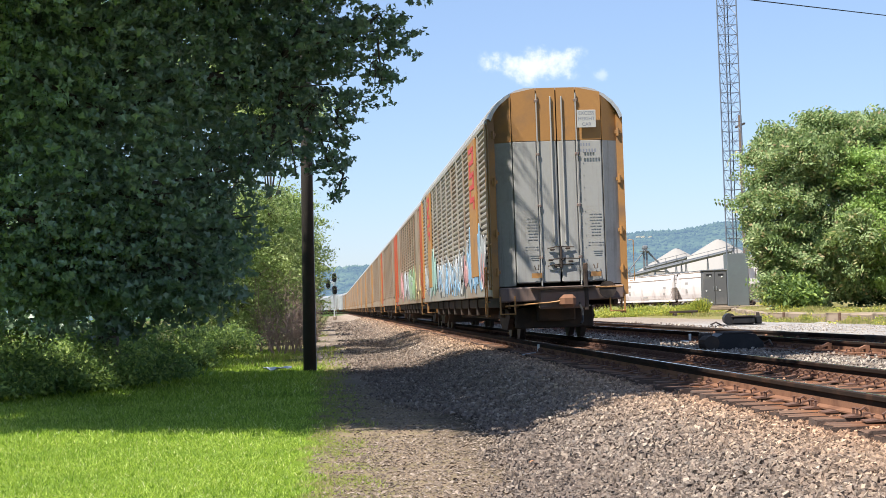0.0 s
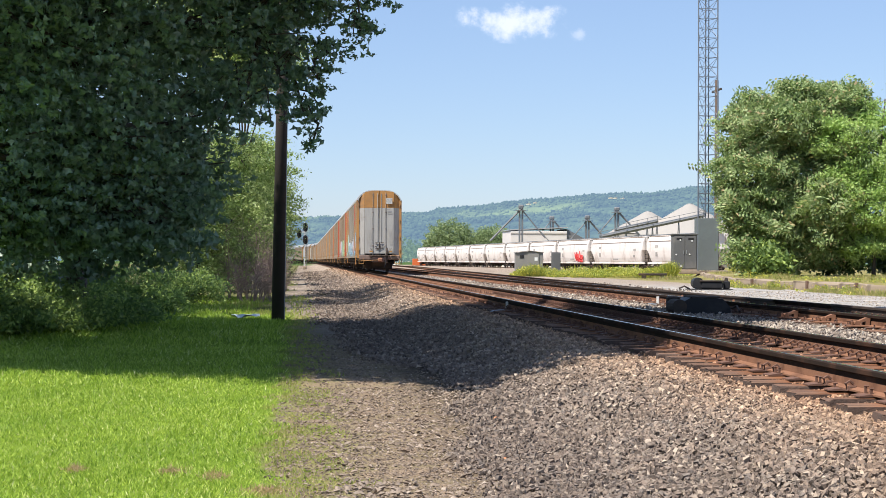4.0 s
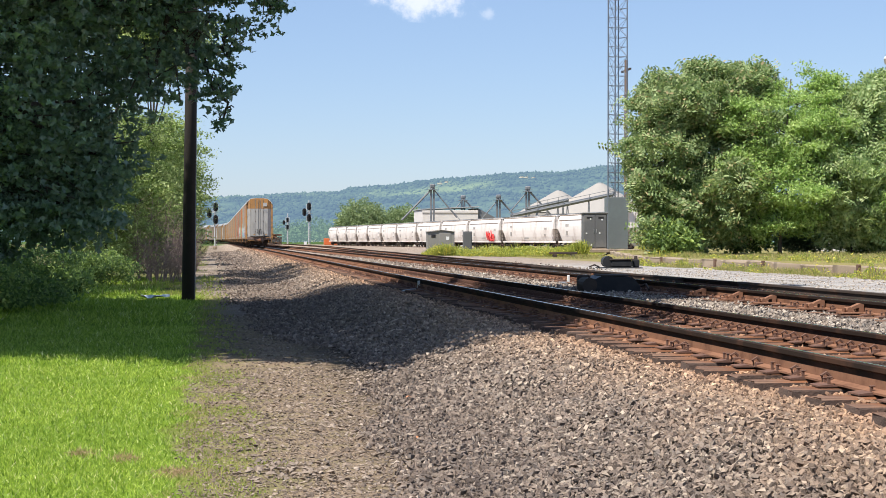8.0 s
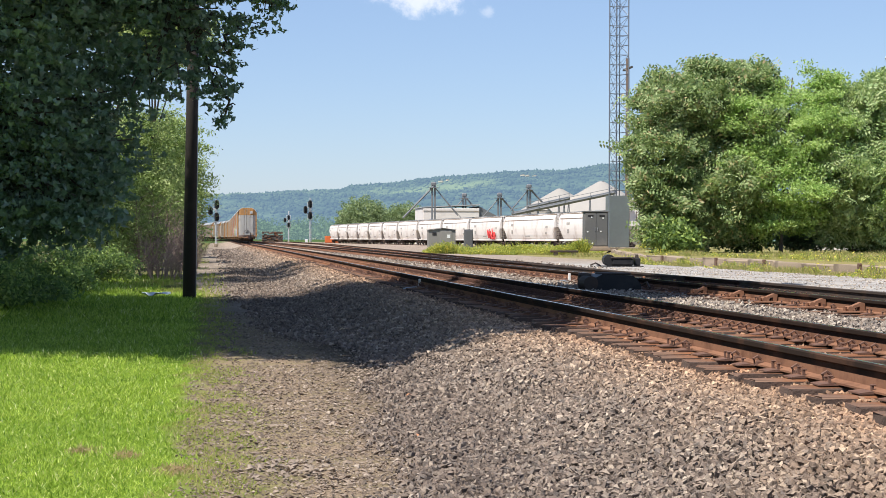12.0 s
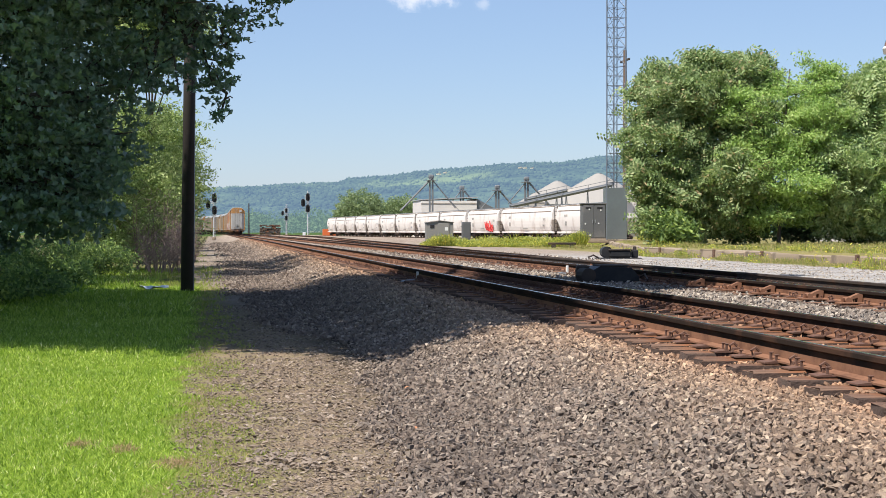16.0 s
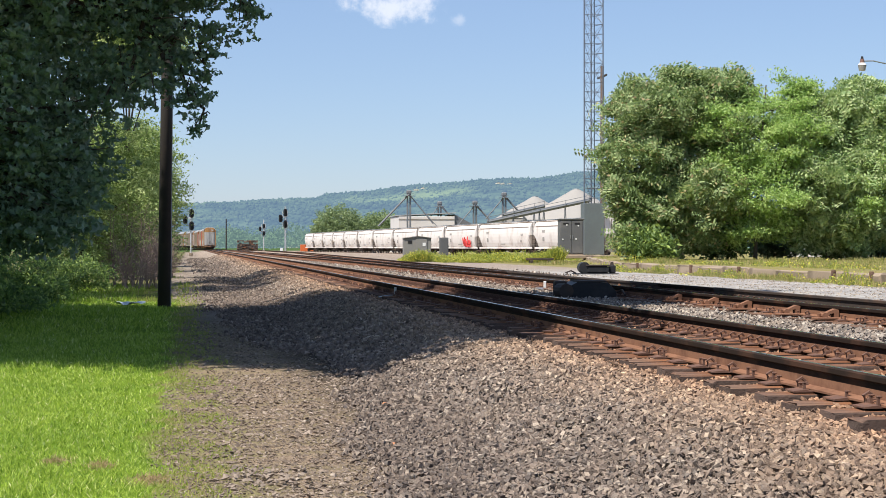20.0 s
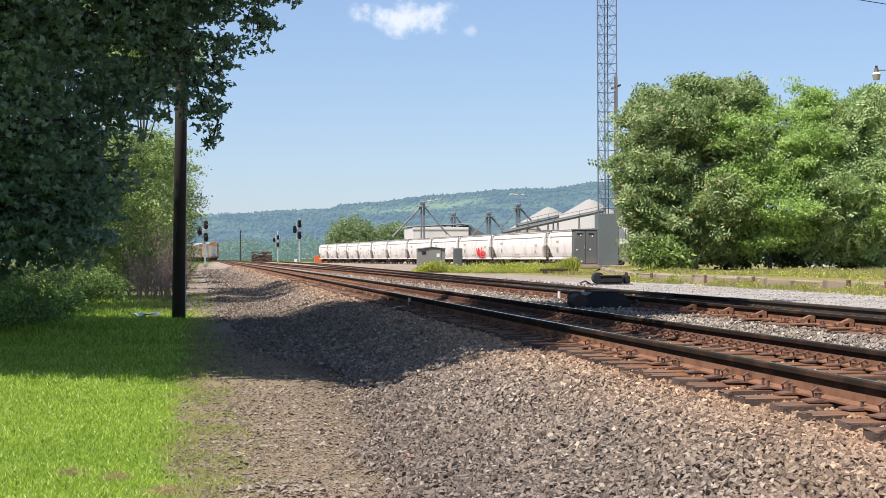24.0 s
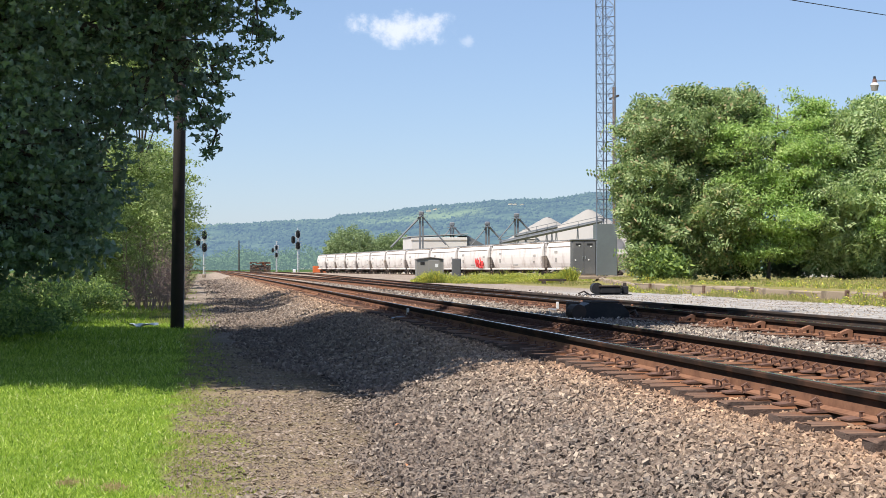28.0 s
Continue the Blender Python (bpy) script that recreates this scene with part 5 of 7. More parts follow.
RIDGE_E = (0.0265, 0.0272, 0.0300, 0.0303, 0.0316, 0.0338, 0.0352, 0.0379, 0.0422, 0.0434, 0.0444, 0.0453, 0.0470, 0.0488, 0.054, 0.056)


def hill_z(x, y):
    a = x / y
    elev = float(np.interp(a, RIDGE_A, RIDGE_E)) + 0.0006 * noise.noise(Vector((a * 31, 1.7, 0))) + 0.0004 * noise.noise(Vector((a * 90, 4.7, 0)))
    return 2700 * elev * ease(y, 1100, 2700) + noise.fractal(Vector((x * 0.004, y * 0.004, 0)), 1.0, 2.0, 4) * 14 * ease(y, 1150, 1500) * ease(-y, -2750, -2100) - 3


def hill():
    mb = MB()
    na, nr = 260, 50
    for j in range(nr + 1):
        y = 1150 + (3000 - 1150) * j / nr
        for i in range(na + 1):
            x = (-0.42 + 1.2 * i / na) * y
            mb.v.append(Vector((x, y, hill_z(x, y))))
    n = na + 1
    for j in range(nr):
        for i in range(na):
            mb.f.append([j * n + i, j * n + i + 1, (j + 1) * n + i + 1, (j + 1) * n + i])
            mb.m.append(0)
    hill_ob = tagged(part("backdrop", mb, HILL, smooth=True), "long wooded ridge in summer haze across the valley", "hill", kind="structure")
    rng = np.random.default_rng(8)
    n = 26000
    y = rng.uniform(1250, 2800, n)
    x = rng.uniform(-0.2, 0.52, n) * y
    open_field = np.array([noise.noise(Vector((a * 0.0035, b * 0.0028, 9))) for a, b in zip(x, y)])
    keep = open_field < 0.28
    x, y = x[keep], y[keep]
    p = np.stack([x, y, [hill_z(a, b) for a, b in zip(x, y)]], 1)
    ico, f = knob(3)
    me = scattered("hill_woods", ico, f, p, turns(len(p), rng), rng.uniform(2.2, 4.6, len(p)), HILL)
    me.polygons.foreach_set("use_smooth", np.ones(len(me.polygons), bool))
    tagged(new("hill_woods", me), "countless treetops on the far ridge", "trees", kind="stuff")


hill()


def far_house(x, y, z, w, h, label):
    th = thing("farm_house", label, "house", pose(x, y, z), group="valley houses")
    part("wall", MB().box((0, 0, h / 2), (w, 9, h), 0.1), FARM_WHITE, th)
    part("roof", MB().prism([(-w / 2 - 0.2, h), (w / 2 + 0.2, h), (0, h + w * 0.14)], 1, -4.6, 4.6), FARM_ROOF, th)
    part("door", MB().box((w * 0.2, -4.55, 0.8), (0.9, 0.2, 1.6)), FARM_ROOF, th)


FARM_WHITE = paint("farm_white", (0.66, 0.61, 0.48), (0.56, 0.52, 0.42), 0.7)
FARM_ROOF = paint("farm_roof", (0.40, 0.37, 0.32), (0.33, 0.31, 0.27), 0.8)
for x, y, w in ((64, 1270, 9), (81, 1210, 10), (318, 2180, 6), (329, 2190, 4), (430, 2150, 5), (438, 2156, 4), (447, 2150, 4), (520, 2180, 5)):
    far_house(x, y, hill_z(x, y) + 2.0, w, 2.0, "small white house on the wooded valley side")


def cloud_material(name, dense):
    m, nt, bs = nodes_of(name)
    co = nt.nodes.new("ShaderNodeTexCoord").outputs["Generated"]
    mp = nt.nodes.new("ShaderNodeMapping")
    mp.inputs["Location"].default_value, mp.inputs["Scale"].default_value = (-0.5, 0, -0.5), (1, 0, 1)
    nt.links.new(co, mp.inputs[0])
    ln = nt.nodes.new("ShaderNodeVectorMath")
    ln.operation = "LENGTH"
    nt.links.new(mp.outputs[0], ln.inputs[0])
    pos = obj_coord(nt)
    n = noise_tex(nt, 0.03, 7, 0.62, pos)
    body = mathn(nt, "SUBTRACT", mathn(nt, "ADD", mathn(nt, "MULTIPLY", n, 2.5), -0.22), mathn(nt, "MULTIPLY", ln.outputs["Value"], 2.5))
    al = step_up(nt, body, -0.05, 1.0)
    # Emission stands in for sunlight on the vapour, greyer blue towards its edge.
    em = nt.nodes.new("ShaderNodeEmission")
    nt.links.new(mix(nt, step_up(nt, body, 0.1, 0.5), (0.52, 0.60, 0.74), (0.70, 0.71, 0.75)), em.inputs[0])
    tr = nt.nodes.new("ShaderNodeBsdfTransparent")
    ms = nt.nodes.new("ShaderNodeMixShader")
    nt.links.new(mathn(nt, "MULTIPLY", al, dense), ms.inputs[0])
    nt.links.new(tr.outputs[0], ms.inputs[1])
    nt.links.new(em.outputs[0], ms.inputs[2])
    nt.links.new(ms.outputs[0], nt.nodes["Material Output"].inputs[0])
    return m


CLOUD, WISP = cloud_material("cloud_vapour", 0.66), cloud_material("thin_vapour", 0.28)
CLOUDS = []
for x, z, w, h, drift in ((342, 393, 225, 74, -19), (452, 374, 40, 30, -20)):
    mb = MB()
    n = 12
    for j in range(n + 1):
        for i in range(n + 1):
            u, v = i / n - 0.5, j / n - 0.5
            mb.v.append(Vector((u * w, 40 * (u * u + v * v), v * h)))
    for j in range(n):
        for i in range(n):
            mb.f.append([j * (n + 1) + i, j * (n + 1) + i + 1, (j + 1) * (n + 1) + i + 1, (j + 1) * (n + 1) + i])
            mb.m.append(0)
    c = part("cloud", mb, CLOUD if w > 100 else WISP, at=pose(x, 2500, z))
    c.visible_shadow = False
    tagged(c, "small white fair-weather cloud" if w > 100 else "tiny wisp of white cloud", "cloud", kind="structure")
    CLOUDS.append((c, (x, 2500, z), drift))


# ---- beside the line ----
MAST = paint("dull_mast_steel", (0.20, 0.22, 0.26), (0.15, 0.165, 0.20), 0.5, 0.5, 15, 1.0, (0.12, 0.12, 0.13), 0.4)
GUARD = paint("weathered_guard_sheet", (0.20, 0.225, 0.225), (0.155, 0.175, 0.175), 0.5, 0.35, 6, 0.9, (0.20, 0.24, 0.23), 0.7)
GREY_STEEL = paint("dark_elevator_steel", (0.21, 0.22, 0.23), (0.16, 0.165, 0.175), 0.55, 0.3, 6, 0.6, (0.13, 0.12, 0.11), 0.4)
STEEL = paint("galvanised_steel", (0.40, 0.42, 0.44), (0.32, 0.34, 0.36), 0.45, 0.6, 15, 1.0, (0.24, 0.23, 0.22), 0.4)
CABINET = paint("grey_cabinet_paint", (0.13, 0.13, 0.13), (0.10, 0.10, 0.105), 0.55, 0.1, 15, 1.0, (0.24, 0.22, 0.2), 0.4)
HUT_GREY = paint("aluminium_hut", (0.27, 0.255, 0.235), (0.22, 0.21, 0.19), 0.6, 0.1, 15, 1.0, (0.2, 0.19, 0.18), 0.4)
HOPPER = paint("hopper_white", (0.80, 0.75, 0.70), (0.70, 0.65, 0.60), 0.5, 0, 5, 0.45, (0.44, 0.35, 0.29), 0.6)
SHED_WHITE = paint("shed_white", (0.68, 0.635, 0.59), (0.60, 0.56, 0.52), 0.6, 0, 8, 0.3, (0.5, 0.46, 0.42), 0.4)
DOME = paint("dome_concrete", (0.32, 0.30, 0.275), (0.27, 0.25, 0.225), 0.8, 0, 4, 0.12, (0.38, 0.33, 0.27), 0.6)
SIGNAL_BLACK = BLACK
SIGNAL_CASE = paint("aluminium_paint", (0.56, 0.57, 0.58), (0.46, 0.47, 0.48), 0.5, 0.2, 12, 1.0, (0.3, 0.29, 0.28), 0.3)
LENS = paint("dark_glass_lens", (0.02, 0.02, 0.022), (0.03, 0.03, 0.03), 0.1, 0, 10, 2)


def utility_pole():
    th = thing("utility_pole", "dark creosoted wooden pole standing at the lawn's edge", "pole", pose(-0.62, 40.2, 0, -0.3, 0.75, 0))
    part("shaft", MB().cyl((0, 0, -0.4), (0, 0, 12.5), 0.175, 0.125, 16), POLE_WOOD, th, smooth=True)
    part("ground_wire", MB().tube([(0.16, -0.06, 0.0), (0.135, -0.05, 7.5)], 0.012, 5), STEEL, th)


utility_pole()


def litter():
    th = thing("plastic_sheet", "scrap of crumpled pale blue plastic in the grass", "litter", pose(-1.45, 40.0, 0.03))
    mb = MB()
    rng = random.Random(2)
    for j in range(5):
        for i in range(9):
            mb.v.append(Vector((i * 0.09 - 0.36, j * 0.12 - 0.24, 0.02 + rng.uniform(0, 0.09))))
    for j in range(4):
        for i in range(8):
            mb.f.append([j * 9 + i, j * 9 + i + 1, (j + 1) * 9 + i + 1, (j + 1) * 9 + i])
            mb.m.append(0)
    part("sheet", mb, paint("pale_plastic", (0.55, 0.62, 0.68), (0.45, 0.52, 0.6), 0.35), th)


litter()


def lattice_tower(x, y, z0, high, side):
    th = thing("radio_tower", "tall galvanised lattice mast on a concrete pad", "tower", pose(x, y, z0))
    legs = [(-side / 2, 0.0), (side / 2, 0.0), (side * 0.08, side * 0.8)]
    for lx, ly in legs:
        part("leg", MB().cyl((lx, ly, 0), (lx, ly, high), 0.042, 0.042, 8), MAST, th)
    pitch = 0.62
    for k in range(int(high / pitch)):
        z = k * pitch
        for a in range(3):
            p, q = legs[a], legs[(a + 1) % 3]
            part("rung", MB().cyl((*p, z), (*q, z), 0.018, None, 5, False), MAST, th)
            if k % 2 == 0:
                part("brace", MB().cyl((*p, z), (*q, z + pitch * 2), 0.014, None, 5, False), MAST, th)
                part("brace", MB().cyl((*q, z), (*p, z + pitch * 2), 0.014, None, 5, False), MAST, th)
    part("feed_cable", MB().tube([(0.12, 0.3, 0), (0.12, 0.3, high)], 0.03, 6), BLACK, th)
    part("climb_guard", MB().box((0.02, -0.06, 1.72), (side + 0.06, 0.03, 3.30), 0.008).box((side / 2 + 0.045, 0.4, 1.72), (0.03, 0.92, 3.30), 0.008).box((-side / 2 - 0.005, 0.4, 1.72), (0.03, 0.92, 3.30), 0.008), GUARD, th, "plain galvanised sheet guard round the foot")


lattice_tower(25.68, 97, 0.92, 27, 1.25)
tagged(part("concrete_pad", MB().box((25.2, 97.0, 0.86), (6.0, 5.0, 0.20), 0.03), CONCRETE), "low concrete pad under the mast and cabinet", "concrete pad")

th = thing("utility_pole", "weathered brown wooden pole behind the mast", "pole", pose(27.6, 102, 0.8))
part("shaft", MB().cyl((0, 0, -0.2), (0, 0, 12.9), 0.17, 0.12, 12), paint("brown_pole", (0.17, 0.12, 0.09), (0.12, 0.085, 0.065), 0.85), th)
part("crossarm", MB().box((0, 0, 12.2), (0.12, 2.2, 0.12), 0.01), POLE_WOOD, th)


def relay_cabinet():
    th = thing("relay_cabinet", "dark grey steel relay cabinet with latched doors", "cabinet", pose(23.7, 95.2, 0.96, 0, 0, -6))
    part("body", MB().box((0, 0, 1.12), (1.50, 0.95, 2.20), 0.03), CABINET, th)
    part("roof_cap", MB().box((0, 0, 2.26), (1.62, 1.08, 0.09), 0.03), CABINET, th)
    part("plinth", MB().box((0, 0, 0.03), (1.52, 0.98, 0.10), 0.01), CONCRETE, th)
    for s in (-1, 1):
        d = part("door", MB().box((s * 0.36, -0.49, 1.14), (0.68, 0.03, 2.02), 0.012), CABINET, th)
        part("handle", MB().box((s * 0.08, -0.525, 1.15), (0.04, 0.04, 0.22), 0.01), STEEL, d)
        part("vent", MB().box((s * 0.36, -0.51, 1.98), (0.34, 0.012, 0.12), 0.004), BLACK, d)
    for x, z in ((-0.30, 1.9), (0.42, 1.85), (-0.55, 1.0), (0.28, 1.02), (-0.25, 0.28)):
        part("bolt_plate", MB().cyl((x, -0.505, z), (x, -0.53, z), 0.05, 0.05, 8), SIGN_WHITE, th)


relay_cabinet()


def signal_hut():
    th = thing("signal_hut", "small grey metal hut with a shallow gable roof", "hut", pose(14.68, 100.4, 0.50, 0, 0, -4))
    part("wall", MB().prism([(-0.87, 0.0), (0.87, 0.0), (0.87, 1.55), (0.0, 1.66), (-0.87, 1.55)], 1, -0.8, 0.8), HUT_GREY, th)
    for s in (-1, 1):
        part("roof_panel", MB().prism([(0, 1.675), (s * 0.92, 1.555), (s * 0.92, 1.585), (0, 1.705)], 1, -0.88, 0.88), HUT_GREY, th)
    d = part("door", MB().box((0.25, -0.82, 0.80), (0.75, 0.04, 1.4), 0.01), HUT_GREY, th)
    part("handle", MB().box((0.02, -0.85, 0.8), (0.05, 0.04, 0.16), 0.01), STEEL, d)
    part("notice", MB().box((0.42, -0.845, 1.15), (0.2, 0.01, 0.22)), SIGN_WHITE, d)
    part("vent", MB().box((-0.5, -0.81, 1.3), (0.28, 0.02, 0.2), 0.005), BLACK, th)


signal_hut()
th = thing("junction_box", "narrow dark grey junction box on a stand", "cabinet", pose(16.08, 98, 0.50))
part("box", MB().box((0, 0, 0.95), (0.54, 0.40, 1.28), 0.02), CABINET, th)
part("stand", MB().box((0, 0, 0.15), (0.40, 0.28, 0.36), 0.01), CONCRETE, th)
part("door", MB().box((0, -0.205, 0.95), (0.46, 0.02, 1.16), 0.008), CABINET, th)


def dock_wall():
    """Low old kerb of concrete blocks along the edge of the dock."""
    th = tagged(new("loading_dock_edge"), "low weathered concrete kerb along an overgrown dock", "wall", kind="structure")
    y, rng = 18.0, random.Random(6)
    while y < 100:
        step = 2.4
        x0, x1 = dock_edge(y), dock_edge(y + step)
        a = math.atan2(x1 - x0, step)
        mb = MB().box((0, 0, 0.66), (0.34, math.hypot(step, x1 - x0) - 0.015, 0.42), 0.035)
        for q in mb.v:
            q.x, q.z = q.x + rng.uniform(-0.03, 0.03), q.z + rng.uniform(-0.05, 0.012) * (q.z > 0.6)
        part("kerb_block", mb, CONCRETE, th, at=pose((x0 + x1) / 2, y + step / 2, rng.uniform(-0.04, 0.006), 0, rng.uniform(-2, 2), -math.degrees(a) + rng.uniform(-0.5, 0.5)))
        y += step
    for yy in (24.3, 29.0, 31.2, 37.7, 40.1, 47.5, 52.3, 58.9):
        part("fender_post", MB().box((dock_edge(yy) - 0.20, yy, 0.66), (0.08, 0.16, 0.42), 0.01), TIE_WOOD, th)


dock_wall()


def switch_machine():
    th = thing("switch_machine", "low dark switch machine on timbers beside the second track", "railway switch", pose(14.35, 54.0, 0.36, 0, 0, -4))
    for y in (-0.45, 0.45):
        part("timber", MB().box((0, y, 0.06), (2.0, 0.24, 0.18), 0.015), TIE_SIDE, th)
    part("base", MB().box((0, 0, 0.17), (1.55, 0.9, 0.06), 0.01), BLACK, th)
    case = part("motor_case", MB().box((0.05, 0, 0.33), (0.78, 0.6, 0.26), 0.05), BLACK, th)
    part("lid", MB().box((0.05, 0, 0.48), (0.86, 0.66, 0.05), 0.015), FRAME_DARK, case)
    part("gear_housing", MB().cyl((-0.42, -0.22, 0.40), (-0.42, 0.22, 0.40), 0.20, 0.20, 16), BLACK, th)
    part("junction_case", MB().box((0.62, 0.05, 0.34), (0.22, 0.3, 0.28), 0.03), BLACK, th)
    part("lug", MB().cyl((0.62, 0.05, 0.48), (0.62, 0.05, 0.60), 0.07, 0.05, 10), FRAME_DARK, th)
    part("hand_lever", MB().tube([(-0.75, -0.3, 0.2), (-0.95, -0.42, 0.3), (-1.15, -0.42, 0.22)], 0.03, 6), FRAME_DARK, th)
    part("throw_rod", MB().box((-2.4, 0.1, 0.07), (3.0, 0.06, 0.03), 0.005), RUST, th)
    part("detector_rod", MB().box((-2.4, -0.25, 0.07), (3.0, 0.05, 0.03), 0.005), RUST, th)


switch_machine()
th = thing("switch_machine", "dark switch machine casing with plates between the tracks", "railway switch", pose(8.25, 31.6, 0.36, 0, 0, -3))
part("base_plate", MB().box((0, 0, 0.04), (1.25, 1.6, 0.07), 0.01), FRAME_DARK, th)
gear = part("gear_case", MB().prism([(-0.42, 0.08), (0.52, 0.08), (0.52, 0.22), (0.36, 0.40), (-0.30, 0.42), (-0.42, 0.36)], 1, -0.35, 0.55), BLACK, th)
part("lid", MB().box((0.02, 0.1, 0.43), (0.62, 0.8, 0.04), 0.015), FRAME_DARK, gear)
part("motor", MB().cyl((-0.56, -0.5, 0.24), (-0.56, 0.2, 0.24), 0.15, 0.15, 14), FRAME_DARK, th)
part("terminal_box", MB().box((-0.52, 0.45, 0.26), (0.26, 0.24, 0.34), 0.03), FRAME_DARK, th)
part("hand_lever", MB().tube([(0.55, -0.3, 0.2), (0.62, -0.45, 0.26), (0.6, -0.8, 0.16)], 0.025, 6), FRAME_DARK, th)
part("cover_plate", MB().box((1.0, 0.2, 0.12), (0.7, 0.8, 0.06), 0.015), FRAME_DARK, th)
part("throw_rod", MB().box((1.2, -0.2, 0.10), (1.4, 0.06, 0.03), 0.005), RUST, th)
th = thing("rail_joint_marker", "short white-painted marker on the rail joint", "marker", pose(8.80, 38.0, 0.46))
part("post", MB().box((0, 0, 0.10), (0.06, 0.06, 0.18), 0.008), SIGN_WHITE, th)
part("bond_wire", MB().tube([(0, 0, 0.02), (-0.35, -0.5, 0.03), (-0.4, -1.6, 0.03)], 0.014, 5), STEEL, th)
th = thing("rail_joint_marker", "short white-painted marker on the rail joint", "marker", pose(4.36, 33.0, 0.44))
part("post", MB().box((0, 0, 0.10), (0.05, 0.06, 0.22), 0.008), SIGN_WHITE, th)
part("bond_wire", MB().tube([(0, 0, 0.03), (-0.2, -0.5, 0.05), (-0.5, -1.2, 0.04)], 0.016, 5), STEEL, th)

# braces and the switch rail of the turnout on the far track
for k, y in enumerate((20.6, 22.0, 24.0, 25.6, 27.6)):
    b = MB().box((8.86, y, TIE_Z + 0.02), (0.46, 0.22, 0.03), 0.006)
    b.prism([(8.90, TIE_Z + 0.03), (8.965, TIE_Z + 0.03), (8.975, TIE_Z + 0.14), (8.92, TIE_Z + 0.155), (8.81, TIE_Z + 0.11), (8.75, TIE_Z + 0.05), (8.78, TIE_Z + 0.035), (8.83, TIE_Z + 0.08), (8.90, TIE_Z + 0.095)], 1, y - 0.055, y + 0.055)
    b.cyl((8.76, y - 0.07, TIE_Z + 0.06), (8.76, y + 0.07, TIE_Z + 0.06), 0.042, 0.042, 10)
    b.cyl((8.70, y + 0.0, TIE_Z + 0.02), (8.70, y + 0.0, TIE_Z + 0.09), 0.02, 0.03, 6)
    part("rail_brace", b, RUST, far_track, "rust-brown cast rail brace")
part("switch_rail", MB().sweep(RAIL, [((10.42, 12, TIE_Z + 0.02), 0), ((10.40, 24, TIE_Z + 0.02), 0), ((10.455, 30, TIE_Z + 0.02), 0)], [1] * 18), (FRAME_DARK, FRAME_DARK, FRAME_DARK), far_track, "black greased switch rail")


def siding_x(y):
    """Centre of the siding: it leaves the second track and swings away to lie beside it."""
    k = min(max(0.0, y - 36.0), 190.0)
    return FAR_LINE + 0.0316 * k * ease(k, -6, 14) + 0.004 * max(0.0, y - 226.0)


def siding():
    th = thing("siding_track", "dark rusty siding curving away from the second track", "railway track")
    ys = [42, 44, 48, 54, 62, 75, 95, 120, 160, 226, 300, 380]
    for s in (-0.7535, 0.7535):
        mb = MB().sweep(RAIL, [((siding_x(y) + s, y, TIE_Z + 0.004), 0.03) for y in ys], [0, 0, 0, 1, 1, 1, 1, 1, 1, 1, 1, 1, 1, 1, 0, 0, 0, 0])
        part("rail", mb, (RUST, RAIL_HEAD), th, "dull brown unpolished rail")
    rng = random.Random(17)
    shapes = [tie_mesh(300 + k) for k in range(4)]
    y, n = 50.0, 0
    rest = MB()
    while y < 380:
        if n < 120:
            part("tie", rng.choice(shapes), None, th, at=pose(siding_x(y) + 0.35, y, TIE_Z - 0.012 + rng.uniform(-0.012, 0.0), 0, 0, rng.uniform(-2, 2)))
        else:
            rest.box((siding_x(y), y, TIE_Z - 0.10), (2.5, 0.225, 0.18))
        y += 0.52
        n += 1
    tagged(part("distant_tie", rest, TIE_WOOD, th), kind="stuff")
    guard = MB().sweep(RAIL, [((10.22, 33, TIE_Z + 0.03), 0), ((10.28, 41, TIE_Z + 0.03), 0), ((10.34, 50, TIE_Z + 0.03), 0)], [1] * 18)
    part("guard_rail", guard, (FRAME_DARK, FRAME_DARK), th, "black greased guard rail with bolted joint bars")
    for k in range(7):
        y = 33.5 + k * 1.25
        part("joint_bolt", MB().box((10.16, y, TIE_Z + 0.10), (0.05, 0.10, 0.07), 0.012), RUST, th)


siding()


